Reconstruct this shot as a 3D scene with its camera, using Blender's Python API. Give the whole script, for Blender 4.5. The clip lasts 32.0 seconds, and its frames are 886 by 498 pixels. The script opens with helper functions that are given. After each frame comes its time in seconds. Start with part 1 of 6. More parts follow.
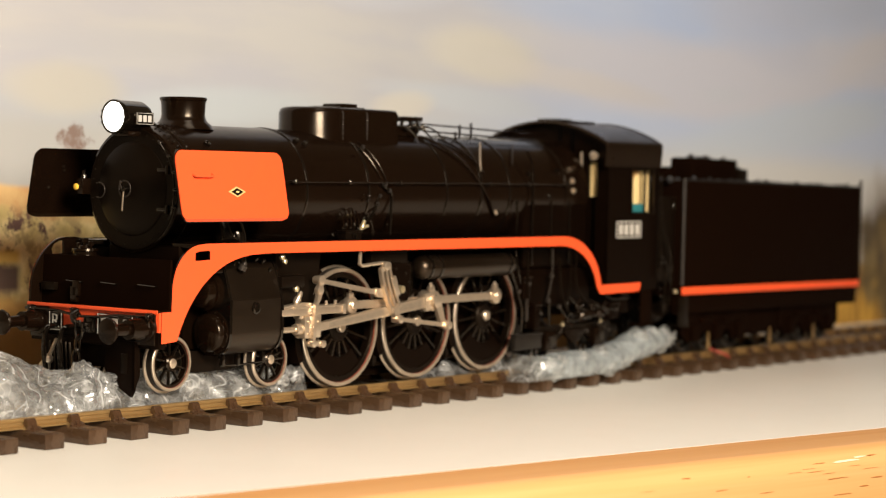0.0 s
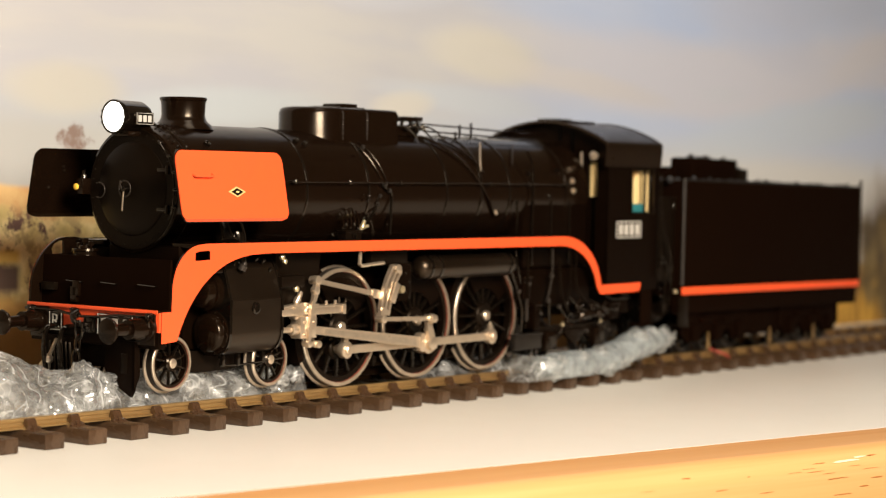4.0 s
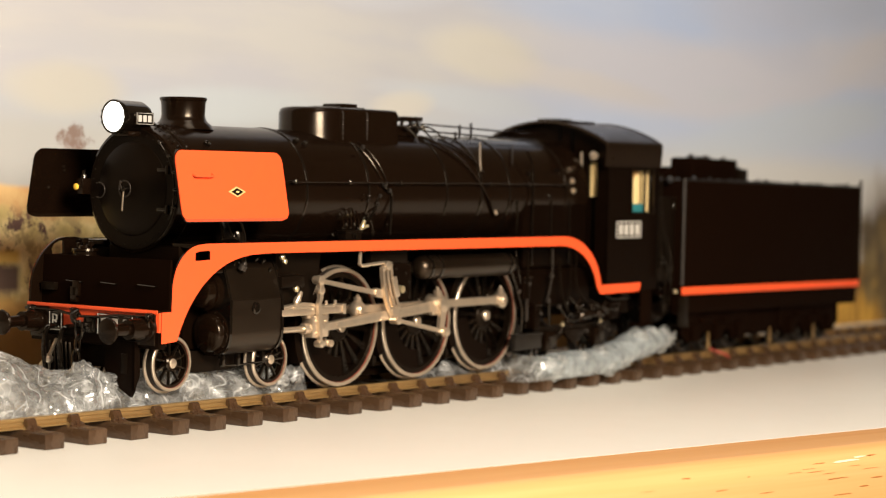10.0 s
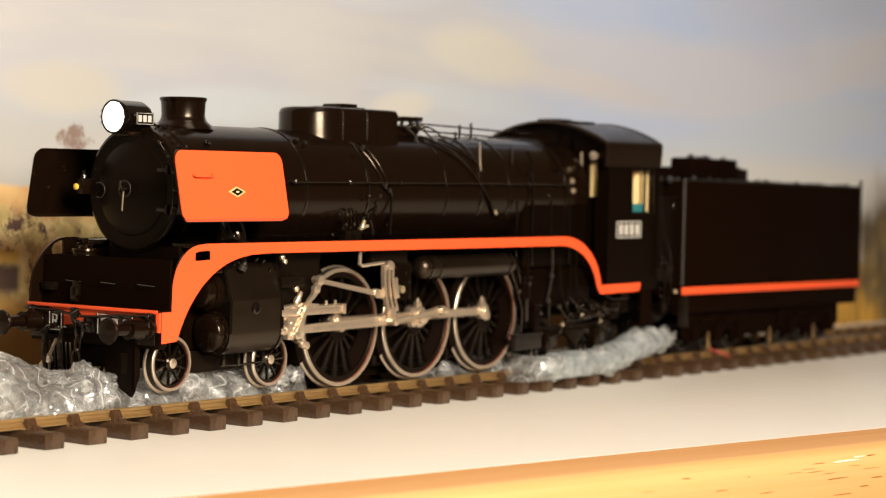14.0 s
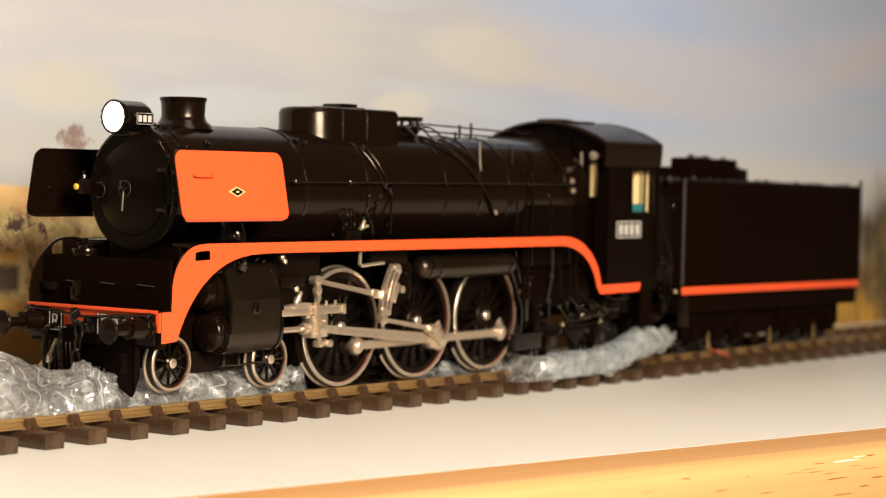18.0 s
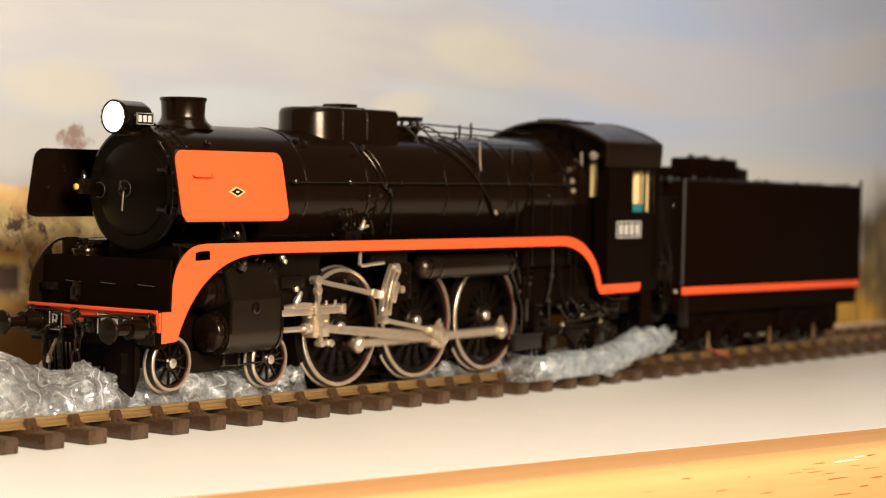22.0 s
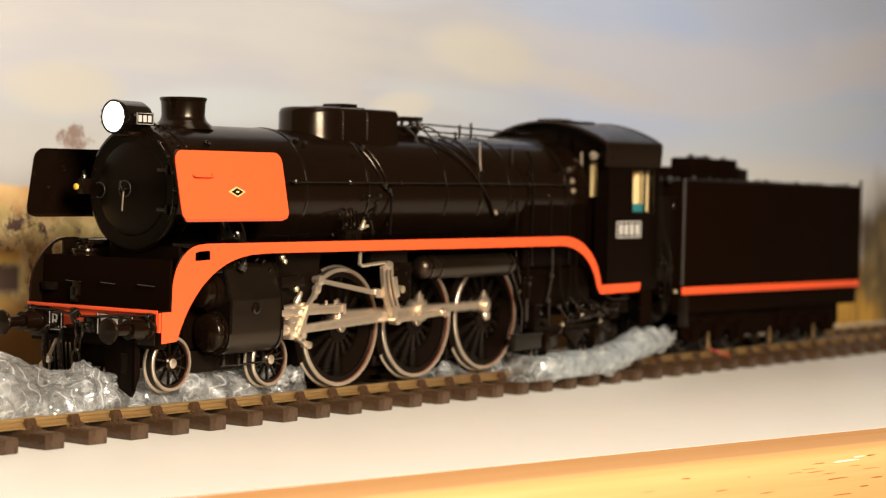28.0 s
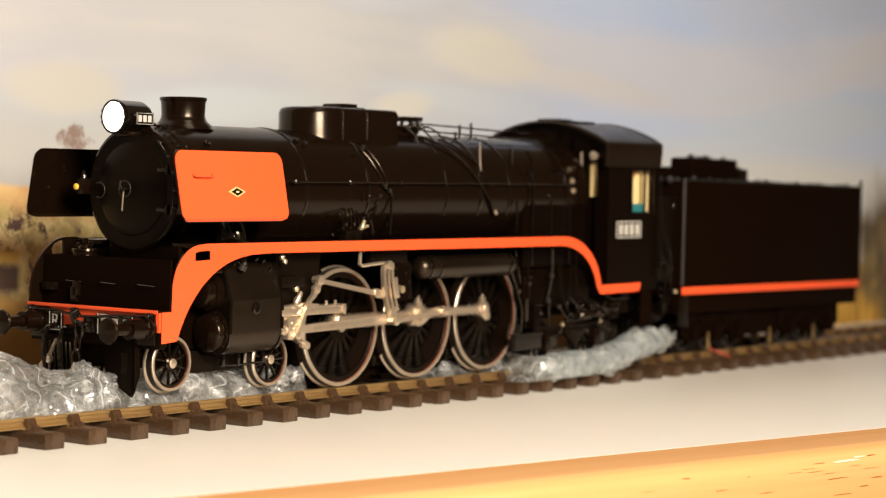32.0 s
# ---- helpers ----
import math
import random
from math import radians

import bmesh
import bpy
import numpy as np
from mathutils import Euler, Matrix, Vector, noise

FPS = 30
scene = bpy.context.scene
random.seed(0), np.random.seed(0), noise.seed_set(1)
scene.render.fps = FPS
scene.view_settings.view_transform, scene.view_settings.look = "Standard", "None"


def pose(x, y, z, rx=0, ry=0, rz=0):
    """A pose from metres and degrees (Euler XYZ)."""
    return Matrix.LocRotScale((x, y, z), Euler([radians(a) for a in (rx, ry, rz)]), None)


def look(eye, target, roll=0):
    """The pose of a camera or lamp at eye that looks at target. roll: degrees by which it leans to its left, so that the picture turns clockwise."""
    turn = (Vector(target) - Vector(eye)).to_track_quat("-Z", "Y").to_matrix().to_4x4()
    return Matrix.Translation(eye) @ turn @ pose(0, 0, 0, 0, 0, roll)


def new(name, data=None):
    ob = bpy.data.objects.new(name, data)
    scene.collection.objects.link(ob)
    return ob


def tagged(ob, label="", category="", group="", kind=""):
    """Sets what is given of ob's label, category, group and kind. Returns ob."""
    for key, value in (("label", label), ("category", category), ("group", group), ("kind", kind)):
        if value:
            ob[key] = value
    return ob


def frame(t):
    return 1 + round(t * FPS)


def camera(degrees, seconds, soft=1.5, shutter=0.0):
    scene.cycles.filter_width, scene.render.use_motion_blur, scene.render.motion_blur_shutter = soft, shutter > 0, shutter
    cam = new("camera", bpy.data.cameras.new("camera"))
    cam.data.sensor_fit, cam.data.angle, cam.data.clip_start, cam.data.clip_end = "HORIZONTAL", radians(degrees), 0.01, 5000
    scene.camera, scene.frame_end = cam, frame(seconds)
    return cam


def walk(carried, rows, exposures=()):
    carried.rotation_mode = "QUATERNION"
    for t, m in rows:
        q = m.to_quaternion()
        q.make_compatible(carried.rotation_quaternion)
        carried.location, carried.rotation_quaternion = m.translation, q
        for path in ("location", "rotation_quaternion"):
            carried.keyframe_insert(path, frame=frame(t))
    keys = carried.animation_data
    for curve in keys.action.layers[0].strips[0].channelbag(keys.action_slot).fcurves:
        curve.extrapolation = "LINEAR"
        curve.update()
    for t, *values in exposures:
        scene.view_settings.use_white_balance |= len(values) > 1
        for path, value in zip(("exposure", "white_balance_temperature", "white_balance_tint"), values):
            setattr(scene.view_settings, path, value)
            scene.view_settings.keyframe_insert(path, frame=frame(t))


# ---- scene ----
MM = 0.001
CY = 20.8          # the train's centre line, mm
AXLE = 31.05       # height of the driving axles above the table, mm

# ---------------------------------------------------------------- camera
EYE, AIM = (-0.59857, -0.45114, 0.07786), (-0.03467, -0.03678, 0.05991)
cam = camera(25.285, 32.0, soft=1.25, shutter=0.8)
cam.data.dof.use_dof = True
cam.data.dof.focus_distance = 0.650
cam.data.dof.aperture_fstop = 15.0
# the lamp's mains flicker dims the picture a little at some moments
DIM, MID, LIT = -0.075, -0.02, 0.025
walk(cam, [(0.0, look(EYE, AIM, 1.406)), (32.0, look(EYE, AIM, 1.406))],
     [(0.0, DIM), (2.0, DIM), (3.0, MID), (6.0, LIT), (6.5, LIT), (7.0, DIM), (7.5, LIT), (12.5, LIT), (13.0, DIM), (13.5, LIT), (17.0, LIT), (18.0, MID), (19.0, MID), (20.0, LIT),
      (23.5, LIT), (24.0, DIM), (24.5, LIT), (29.5, LIT), (30.0, DIM), (30.5, LIT), (32.0, LIT)])

# ---------------------------------------------------------------- light
world = bpy.data.worlds.new("room_air")
scene.world = world
world.use_nodes = True
world.node_tree.nodes["Background"].inputs[0].default_value = (1.0, 0.80, 0.58, 1)
world.node_tree.nodes["Background"].inputs[1].default_value = 0.045


def area_lamp(name, eye, target, size, size_y, watts, color):
    data = bpy.data.lights.new(name, "AREA")
    data.shape, data.size, data.size_y = "RECTANGLE", size, size_y
    data.energy, data.color = watts, color
    ob = new(name, data)
    ob.matrix_world = look(eye, target)
    return ob


area_lamp("reading_lamp", (-0.43, -0.79, 0.41), (-0.26, 0.0, 0.04), 0.32, 0.28, 22.0, (1.0, 0.880, 0.735))
# unseen overhead source, added as soft fill for the shadows
area_lamp("overhead_fill", (0.0, -0.45, 1.70), (0.0, -0.05, 0.0), 0.5, 0.5, 3.6, (1.0, 0.90, 0.78))


# ---------------------------------------------------------------- materials
def nodes_of(mat):
    return mat.node_tree.nodes, mat.node_tree.links


def surface(name, color, rough=0.5, metal=0.0, grain=0.0, scale=900.0, bump=0.0, tint=None, wear=0.0, coat=0.0, spec=0.5, stretch=(1, 1, 1), rand=0.0, sheen=None):
    """A painted, metal or plastic surface: fine grain, broad stains and a little relief. Scales are per metre."""
    mat = bpy.data.materials.new(name)
    mat.use_nodes = True
    n, l = nodes_of(mat)
    b = n["Principled BSDF"]
    b.inputs["Base Color"].default_value = (*color, 1)
    b.inputs["Roughness"].default_value = rough
    b.inputs["Metallic"].default_value = metal
    b.inputs["Coat Weight"].default_value = coat
    b.inputs["Coat Roughness"].default_value = 0.15
    b.inputs["Specular IOR Level"].default_value = spec
    if sheen:
        b.inputs["Specular Tint"].default_value = (*sheen, 1)
    tc = n.new("ShaderNodeTexCoord")
    mp = n.new("ShaderNodeMapping")
    mp.inputs["Scale"].default_value = stretch
    l.new(tc.outputs["Object"], mp.inputs["Vector"])
    fine = n.new("ShaderNodeTexNoise")
    fine.inputs["Scale"].default_value = scale
    fine.inputs["Detail"].default_value = 5
    l.new(mp.outputs[0], fine.inputs["Vector"])
    broad = n.new("ShaderNodeTexNoise")
    broad.inputs["Scale"].default_value = scale / 9
    broad.inputs["Detail"].default_value = 3
    l.new(mp.outputs[0], broad.inputs["Vector"])
    mix = n.new("ShaderNodeMix")
    mix.data_type = "RGBA"
    t2 = tint or tuple(c * 0.7 for c in color)
    mix.inputs["A"].default_value = (*color, 1)
    mix.inputs["B"].default_value = (*t2, 1)
    both = n.new("ShaderNodeMath")
    both.operation = "MULTIPLY_ADD"
    l.new(fine.outputs["Fac"], both.inputs[0])
    both.inputs[1].default_value = 0.6
    l.new(broad.outputs["Fac"], both.inputs[2])
    ramp = n.new("ShaderNodeMapRange")
    ramp.inputs["From Min"].default_value = 0.55
    ramp.inputs["From Max"].default_value = 1.05
    ramp.inputs["To Max"].default_value = grain
    l.new(both.outputs[0], ramp.inputs["Value"])
    l.new(ramp.outputs[0], mix.inputs["Factor"])
    col = mix.outputs["Result"]
    if rand:
        info = n.new("ShaderNodeObjectInfo")
        hsv = n.new("ShaderNodeHueSaturation")
        mr = n.new("ShaderNodeMapRange")
        mr.inputs["To Min"].default_value, mr.inputs["To Max"].default_value = 1 - rand, 1 + rand
        l.new(info.outputs["Random"], mr.inputs["Value"])
        l.new(mr.outputs[0], hsv.inputs["Value"])
        l.new(col, hsv.inputs["Color"])
        col = hsv.outputs[0]
    l.new(col, b.inputs["Base Color"])
    rr = n.new("ShaderNodeMapRange")
    rr.inputs["To Min"].default_value = max(0.02, rough - wear - 0.03)
    rr.inputs["To Max"].default_value = min(1.0, rough + wear + 0.03)
    l.new(broad.outputs["Fac"], rr.inputs["Value"])
    l.new(rr.outputs[0], b.inputs["Roughness"])
    if bump:
        bp = n.new("ShaderNodeBump")
        bp.inputs["Strength"].default_value = bump
        bp.inputs["Distance"].default_value = 0.0002
        l.new(fine.outputs["Fac"], bp.inputs["Height"])
        l.new(bp.outputs[0], b.inputs["Normal"])
    return mat


def glow(name, color, strength):
    mat = bpy.data.materials.new(name)
    mat.use_nodes = True
    b = mat.node_tree.nodes["Principled BSDF"]
    b.inputs["Base Color"].default_value = (*color, 1)
    b.inputs["Emission Color"].default_value = (*color, 1)
    b.inputs["Emission Strength"].default_value = strength
    return mat


BLACK = surface("black_satin_paint", (0.0050, 0.0023, 0.0011), 0.20, grain=0.5, scale=1600, wear=0.06, bump=0.03, tint=(0.0062, 0.0030, 0.0015), spec=0.27, sheen=(1.0, 0.84, 0.66))
BLACK_MATT = surface("black_matt_paint", (0.0040, 0.0023, 0.0013), 0.34, grain=0.5, scale=1600, wear=0.06, bump=0.05, tint=(0.0052, 0.0031, 0.0018), spec=0.12, sheen=(1.0, 0.78, 0.58))
TENDER_BLACK = surface("flat_black_paint", (0.0040, 0.0014, 0.0006), 0.72, grain=0.5, scale=1600, wear=0.05, bump=0.04, tint=(0.0058, 0.0022, 0.0009), spec=0.03, sheen=(1.0, 0.66, 0.42))
BLACK_GLOSS = surface("black_gloss_paint", (0.0036, 0.0024, 0.0016), 0.11, grain=0.4, scale=1600, wear=0.03, tint=(0.005, 0.0036, 0.0026), spec=0.62, sheen=(1.0, 0.88, 0.74))
BLACK_SHEEN = surface("black_polished_paint", (0.0038, 0.0022, 0.0012), 0.31, grain=0.4, scale=1600, wear=0.05, tint=(0.0055, 0.0034, 0.0020), spec=0.62, sheen=(1.0, 0.74, 0.52))
CAB_BLACK = surface("black_eggshell_paint", (0.0030, 0.0013, 0.0006), 0.42, grain=0.5, scale=1600, wear=0.06, bump=0.03, tint=(0.0046, 0.0020, 0.0010), spec=0.06, sheen=(1.0, 0.74, 0.52))
ORANGE = surface("orange_red_enamel", (0.80, 0.086, 0.020), 0.42, grain=0.35, scale=1100, wear=0.06, bump=0.03, tint=(0.74, 0.072, 0.016))
STEEL = surface("nickel_silver_rod", (0.75, 0.62, 0.47), 0.31, metal=0.86, grain=0.5, scale=1100, wear=0.09, bump=0.015, tint=(0.50, 0.39, 0.28))
TYRE = surface("turned_steel_tyre", (0.66, 0.55, 0.42), 0.33, metal=0.85, grain=0.6, scale=1800, wear=0.09, bump=0.06, tint=(0.38, 0.30, 0.22))
TREAD = surface("dark_steel_tread", (0.045, 0.035, 0.027), 0.40, metal=0.6, grain=0.6, scale=1500, wear=0.1, bump=0.06, tint=(0.025, 0.019, 0.015))
BLACKENED = surface("blackened_steel", (0.030, 0.024, 0.019), 0.4, metal=0.6, grain=0.6, scale=1500, wear=0.1, tint=(0.015, 0.012, 0.01))
GOLD = surface("gold_paint", (0.78, 0.54, 0.22), 0.4, metal=0.2, grain=0.3, scale=1500, tint=(0.6, 0.4, 0.15))
BRASS = surface("brass_fitting", (0.86, 0.72, 0.45), 0.28, metal=0.85, grain=0.4, scale=1500, wear=0.1, tint=(0.66, 0.50, 0.27))
SLEEPER = surface("brown_plastic_sleeper", (0.040, 0.0205, 0.0095), 0.30, grain=0.55, scale=820, wear=0.18, bump=0.8, tint=(0.095, 0.056, 0.031), spec=0.42, stretch=(2.2, 0.6, 1), rand=0.16)
CHAIR = surface("glossy_brown_plastic", (0.055, 0.028, 0.014), 0.17, grain=0.6, scale=700, wear=0.08, bump=0.15, tint=(0.034, 0.017, 0.009), spec=0.75)
RAIL = surface("weathered_brass_rail", (0.50, 0.32, 0.125), 0.36, metal=0.75, grain=0.8, scale=500, wear=0.12, bump=0.12, tint=(0.28, 0.165, 0.070), stretch=(0.25, 1, 1))
TABLE = surface("cream_laminate", (0.765, 0.728, 0.655), 0.40, grain=0.5, scale=60, wear=0.10, bump=0.02, tint=(0.715, 0.668, 0.585))
CREAM = surface("cream_cab_paint", (0.80, 0.60, 0.28), 0.5, grain=0.3, scale=800, tint=(0.7, 0.5, 0.22))
RIM_RED = surface("red_rim_paint", (0.26, 0.060, 0.032), 0.4, grain=0.5, scale=1200, wear=0.08, tint=(0.17, 0.07, 0.045))
LINING_SHADOW = surface("brown_lining_shadow", (0.42, 0.22, 0.07), 0.6, grain=0.3, scale=800, tint=(0.34, 0.17, 0.05))
TEAL = surface("teal_seat", (0.02, 0.16, 0.17), 0.5, grain=0.3, scale=800)
WHITE = surface("white_lettering", (0.46, 0.43, 0.38), 0.5, grain=0.2, scale=900)
COAL = surface("black_coal", (0.012, 0.011, 0.011), 0.4, grain=0.6, scale=900, bump=0.4, tint=(0.03, 0.028, 0.026))
RED_WIRE = surface("red_insulation", (0.34, 0.05, 0.03), 0.45, grain=0.3, scale=900)
WALL = surface("warm_white_wall", (0.68, 0.61, 0.50), 0.85, grain=0.3, scale=30, tint=(0.62, 0.55, 0.45))
ROOF_BLACK = surface("dusty_black_roof_paint", (0.0066, 0.0036, 0.0020), 0.31, grain=0.6, scale=900, wear=0.08, bump=0.04, tint=(0.0048, 0.0025, 0.0014), spec=0.42, sheen=(1.0, 0.70, 0.48))
FLOORING = surface("brown_floor", (0.10, 0.065, 0.04), 0.6, grain=0.5, scale=30)
LENS = glow("lit_headlamp_lens", (1.0, 0.97, 0.90), 7.0)
AMBER = surface("amber_lamp_glass", (0.85, 0.50, 0.06), 0.2, grain=0.2, scale=900)


def wood_material():
    mat = surface("varnished_pine", (0.585, 0.322, 0.130), 0.48, grain=1.0, scale=210, wear=0.14, bump=0.16, tint=(0.50, 0.244, 0.080), stretch=(0.05, 2.4, 2.4), spec=0.3)
    return mat


PINE = wood_material()
FILLER = surface("pale_filler", (0.72, 0.62, 0.46), 0.7, grain=0.6, scale=260, tint=(0.66, 0.42, 0.2), stretch=(0.3, 1, 1))
DENT = surface("bruised_varnish", (0.34, 0.13, 0.03), 0.5, grain=0.6, scale=300)


def film_material(name, milk0, milk1, color, shine=0.4, gloss_rough=0.07, fold=230, depth=0.0009, cloud=260, crease=130, lines=1.0):
    """Clear packing film: mostly see-through, milky in places, with sharp gloss on its folds."""
    mat = bpy.data.materials.new(name)
    mat.use_nodes = True
    n, l = nodes_of(mat)
    out = n["Material Output"]
    n.remove(n["Principled BSDF"])
    tc = n.new("ShaderNodeTexCoord")

    def noise_of(scale, detail):
        no = n.new("ShaderNodeTexNoise")
        no.inputs["Scale"].default_value = scale
        no.inputs["Detail"].default_value = detail
        l.new(tc.outputs["Object"], no.inputs["Vector"])
        return no.outputs["Fac"]

    clear = n.new("ShaderNodeBsdfTransparent")
    clear.inputs[0].default_value = (0.96, 0.97, 0.97, 1)
    bent = n.new("ShaderNodeBsdfRefraction")
    bent.inputs["IOR"].default_value = 1.22
    bent.inputs["Roughness"].default_value = 0.04
    bent.inputs["Color"].default_value = (0.97, 0.98, 0.97, 1)
    lucid = n.new("ShaderNodeMixShader")
    lucid.inputs[0].default_value = 0.4
    l.new(clear.outputs[0], lucid.inputs[1])
    l.new(bent.outputs[0], lucid.inputs[2])
    milk = n.new("ShaderNodeBsdfDiffuse")
    milk.inputs[0].default_value = (*color, 1)
    through_ = n.new("ShaderNodeBsdfTranslucent")
    through_.inputs[0].default_value = (*color, 1)
    body = n.new("ShaderNodeMixShader")
    body.inputs[0].default_value = 0.55
    l.new(milk.outputs[0], body.inputs[1])
    l.new(through_.outputs[0], body.inputs[2])
    sheen_ = n.new("ShaderNodeBsdfGlossy")
    sheen_.inputs["Roughness"].default_value = 0.38
    sheen_.inputs["Color"].default_value = (*(min(1.0, c * 1.12) for c in color), 1)
    silky = n.new("ShaderNodeMixShader")
    silky.inputs[0].default_value = 0.12
    l.new(body.outputs[0], silky.inputs[1])
    l.new(sheen_.outputs[0], silky.inputs[2])
    mr = n.new("ShaderNodeMapRange")
    mr.inputs["From Min"].default_value, mr.inputs["From Max"].default_value = 0.38, 0.68
    mr.inputs["To Min"].default_value, mr.inputs["To Max"].default_value = milk0, milk1
    l.new(noise_of(cloud, 5), mr.inputs["Value"])
    # creases turn white: thin lines where a noise crosses its middle
    haze = mr.outputs[0]
    for scale, width, amount in ((crease, 0.028, 0.50 * lines), (crease * 2.3, 0.034, 0.22 * lines)):
        off_ = n.new("ShaderNodeMath")
        off_.operation = "SUBTRACT"
        l.new(noise_of(scale, 0.6), off_.inputs[0])
        off_.inputs[1].default_value = 0.5
        size_ = n.new("ShaderNodeMath")
        size_.operation = "ABSOLUTE"
        l.new(off_.outputs[0], size_.inputs[0])
        line_ = n.new("ShaderNodeMapRange")
        line_.interpolation_type = "SMOOTHSTEP"
        line_.inputs["From Min"].default_value, line_.inputs["From Max"].default_value = width, 0.0
        line_.inputs["To Min"].default_value, line_.inputs["To Max"].default_value = 0.0, amount
        l.new(size_.outputs[0], line_.inputs["Value"])
        sum_ = n.new("ShaderNodeMath")
        sum_.use_clamp = True
        l.new(haze, sum_.inputs[0])
        l.new(line_.outputs[0], sum_.inputs[1])
        haze = sum_.outputs[0]
    m1 = n.new("ShaderNodeMixShader")
    l.new(haze, m1.inputs[0])
    l.new(lucid.outputs[0], m1.inputs[1])
    l.new(silky.outputs[0], m1.inputs[2])
    gloss = n.new("ShaderNodeBsdfGlossy")
    gloss.inputs["Roughness"].default_value = gloss_rough
    bp = n.new("ShaderNodeBump")
    bp.inputs["Strength"].default_value = 0.9
    bp.inputs["Distance"].default_value = depth
    def ridged(scale, detail):
        no = n.new("ShaderNodeTexNoise")
        no.noise_type = "RIDGED_MULTIFRACTAL"
        no.inputs["Scale"].default_value = scale
        no.inputs["Detail"].default_value = detail
        l.new(tc.outputs["Object"], no.inputs["Vector"])
        return no.outputs["Fac"]
    both = n.new("ShaderNodeMath")
    both.operation = "MULTIPLY_ADD"
    l.new(ridged(fold, 2), both.inputs[0])
    both.inputs[1].default_value = 0.35
    l.new(ridged(fold * 0.36, 1), both.inputs[2])
    l.new(both.outputs[0], bp.inputs["Height"])
    l.new(bp.outputs[0], gloss.inputs["Normal"])
    l.new(bp.outputs[0], bent.inputs["Normal"])
    l.new(bp.outputs[0], sheen_.inputs["Normal"])
    fr = n.new("ShaderNodeFresnel")
    fr.inputs["IOR"].default_value = 1.75
    l.new(bp.outputs[0], fr.inputs["Normal"])
    cap = n.new("ShaderNodeMath")
    cap.operation = "MINIMUM"
    cap.use_clamp = True
    cap.inputs[1].default_value = shine
    l.new(fr.outputs[0], cap.inputs[0])
    m2 = n.new("ShaderNodeMixShader")
    l.new(cap.outputs[0], m2.inputs[0])
    l.new(m1.outputs[0], m2.inputs[1])
    l.new(gloss.outputs[0], m2.inputs[2])
    l.new(m2.outputs[0], out.inputs[0])
    return mat


FILM = film_material("clear_packing_film", 0.08, 0.36, (0.97, 0.97, 0.94), 0.45, 0.05, 380, 0.0006, 170, 125, 0.85)
MILKY_FILM = film_material("milky_packing_film", 0.36, 0.66, (0.76, 0.82, 0.84), 0.34, 0.06, 300, 0.0006, 200, 130, 0.35)


# ---------------------------------------------------------------- mesh helpers (millimetres in the thing's own space)
def finish(bm, name, sharp=32):
    bmesh.ops.recalc_face_normals(bm, faces=bm.faces)
    me = bpy.data.meshes.new(name)
    bmesh.ops.scale(bm, vec=(MM, MM, MM), verts=bm.verts)
    bm.to_mesh(me)
    bm.free()
    me.shade_smooth()
    me.set_sharp_from_angle(angle=radians(sharp))
    return me


def part(name, bm, material, parent, label="", sharp=32):
    """Links a bmesh as one mesh object under a thing or a part."""
    me = finish(bm, name, sharp)
    me.materials.append(material)
    ob = new(name, me)
    ob.parent = parent
    if label:
        tagged(ob, label)
    return ob


def thing(name, x, y, z, label, category, group="", kind="", ry=0.0):
    ob = new(name)
    ob.empty_display_size = 0.01
    ob.matrix_world = pose(x * MM, y * MM, z * MM, 0, ry, 0)
    return tagged(ob, label, category, group, kind)


def box(bm, x0, x1, y0, y1, z0, z1, bevel=0.0, seg=2):
    m = Matrix.LocRotScale(((x0 + x1) / 2, (y0 + y1) / 2, (z0 + z1) / 2), None, (abs(x1 - x0), abs(y1 - y0), abs(z1 - z0)))
    vs = bmesh.ops.create_cube(bm, size=1.0, matrix=m)["verts"]
    if bevel:
        es = list({e for v in vs for e in v.link_edges})
        bmesh.ops.bevel(bm, geom=es, offset=bevel, segments=seg, profile=0.6, affect="EDGES")
    return bm


def basis(d):
    d = Vector(d).normalized()
    a = Vector((0, 0, 1)) if abs(d.z) < 0.9 else Vector((1, 0, 0))
    u = d.cross(a).normalized()
    return d, u, d.cross(u)


def lathe(bm, start, way, profile, seg=32, cap0=True, cap1=True):
    """Turns a profile of (distance along the axis, radius) about an axis."""
    d, u, v = basis(way)
    rings = []
    for h, r in profile:
        c = Vector(start) + d * h
        rings.append([bm.verts.new(c + (u * math.cos(a) + v * math.sin(a)) * r) for a in (2 * math.pi * i / seg for i in range(seg))])
    for a, b in zip(rings, rings[1:]):
        for i in range(seg):
            j = (i + 1) % seg
            bm.faces.new((a[i], a[j], b[j], b[i]))
    if cap0:
        bm.faces.new(rings[0][::-1])
    if cap1:
        bm.faces.new(rings[-1])
    return bm


def cyl(bm, p0, p1, r, r1=None, seg=20, soft=0.0):
    h = (Vector(p1) - Vector(p0)).length
    r1 = r if r1 is None else r1
    prof = [(0, r), (h, r1)] if not soft else [(0, r - soft), (soft * 0.3, r - soft * 0.3), (soft, r), (h - soft, r1), (h - soft * 0.3, r1 - soft * 0.3), (h, r1 - soft)]
    return lathe(bm, p0, Vector(p1) - Vector(p0), prof, seg)


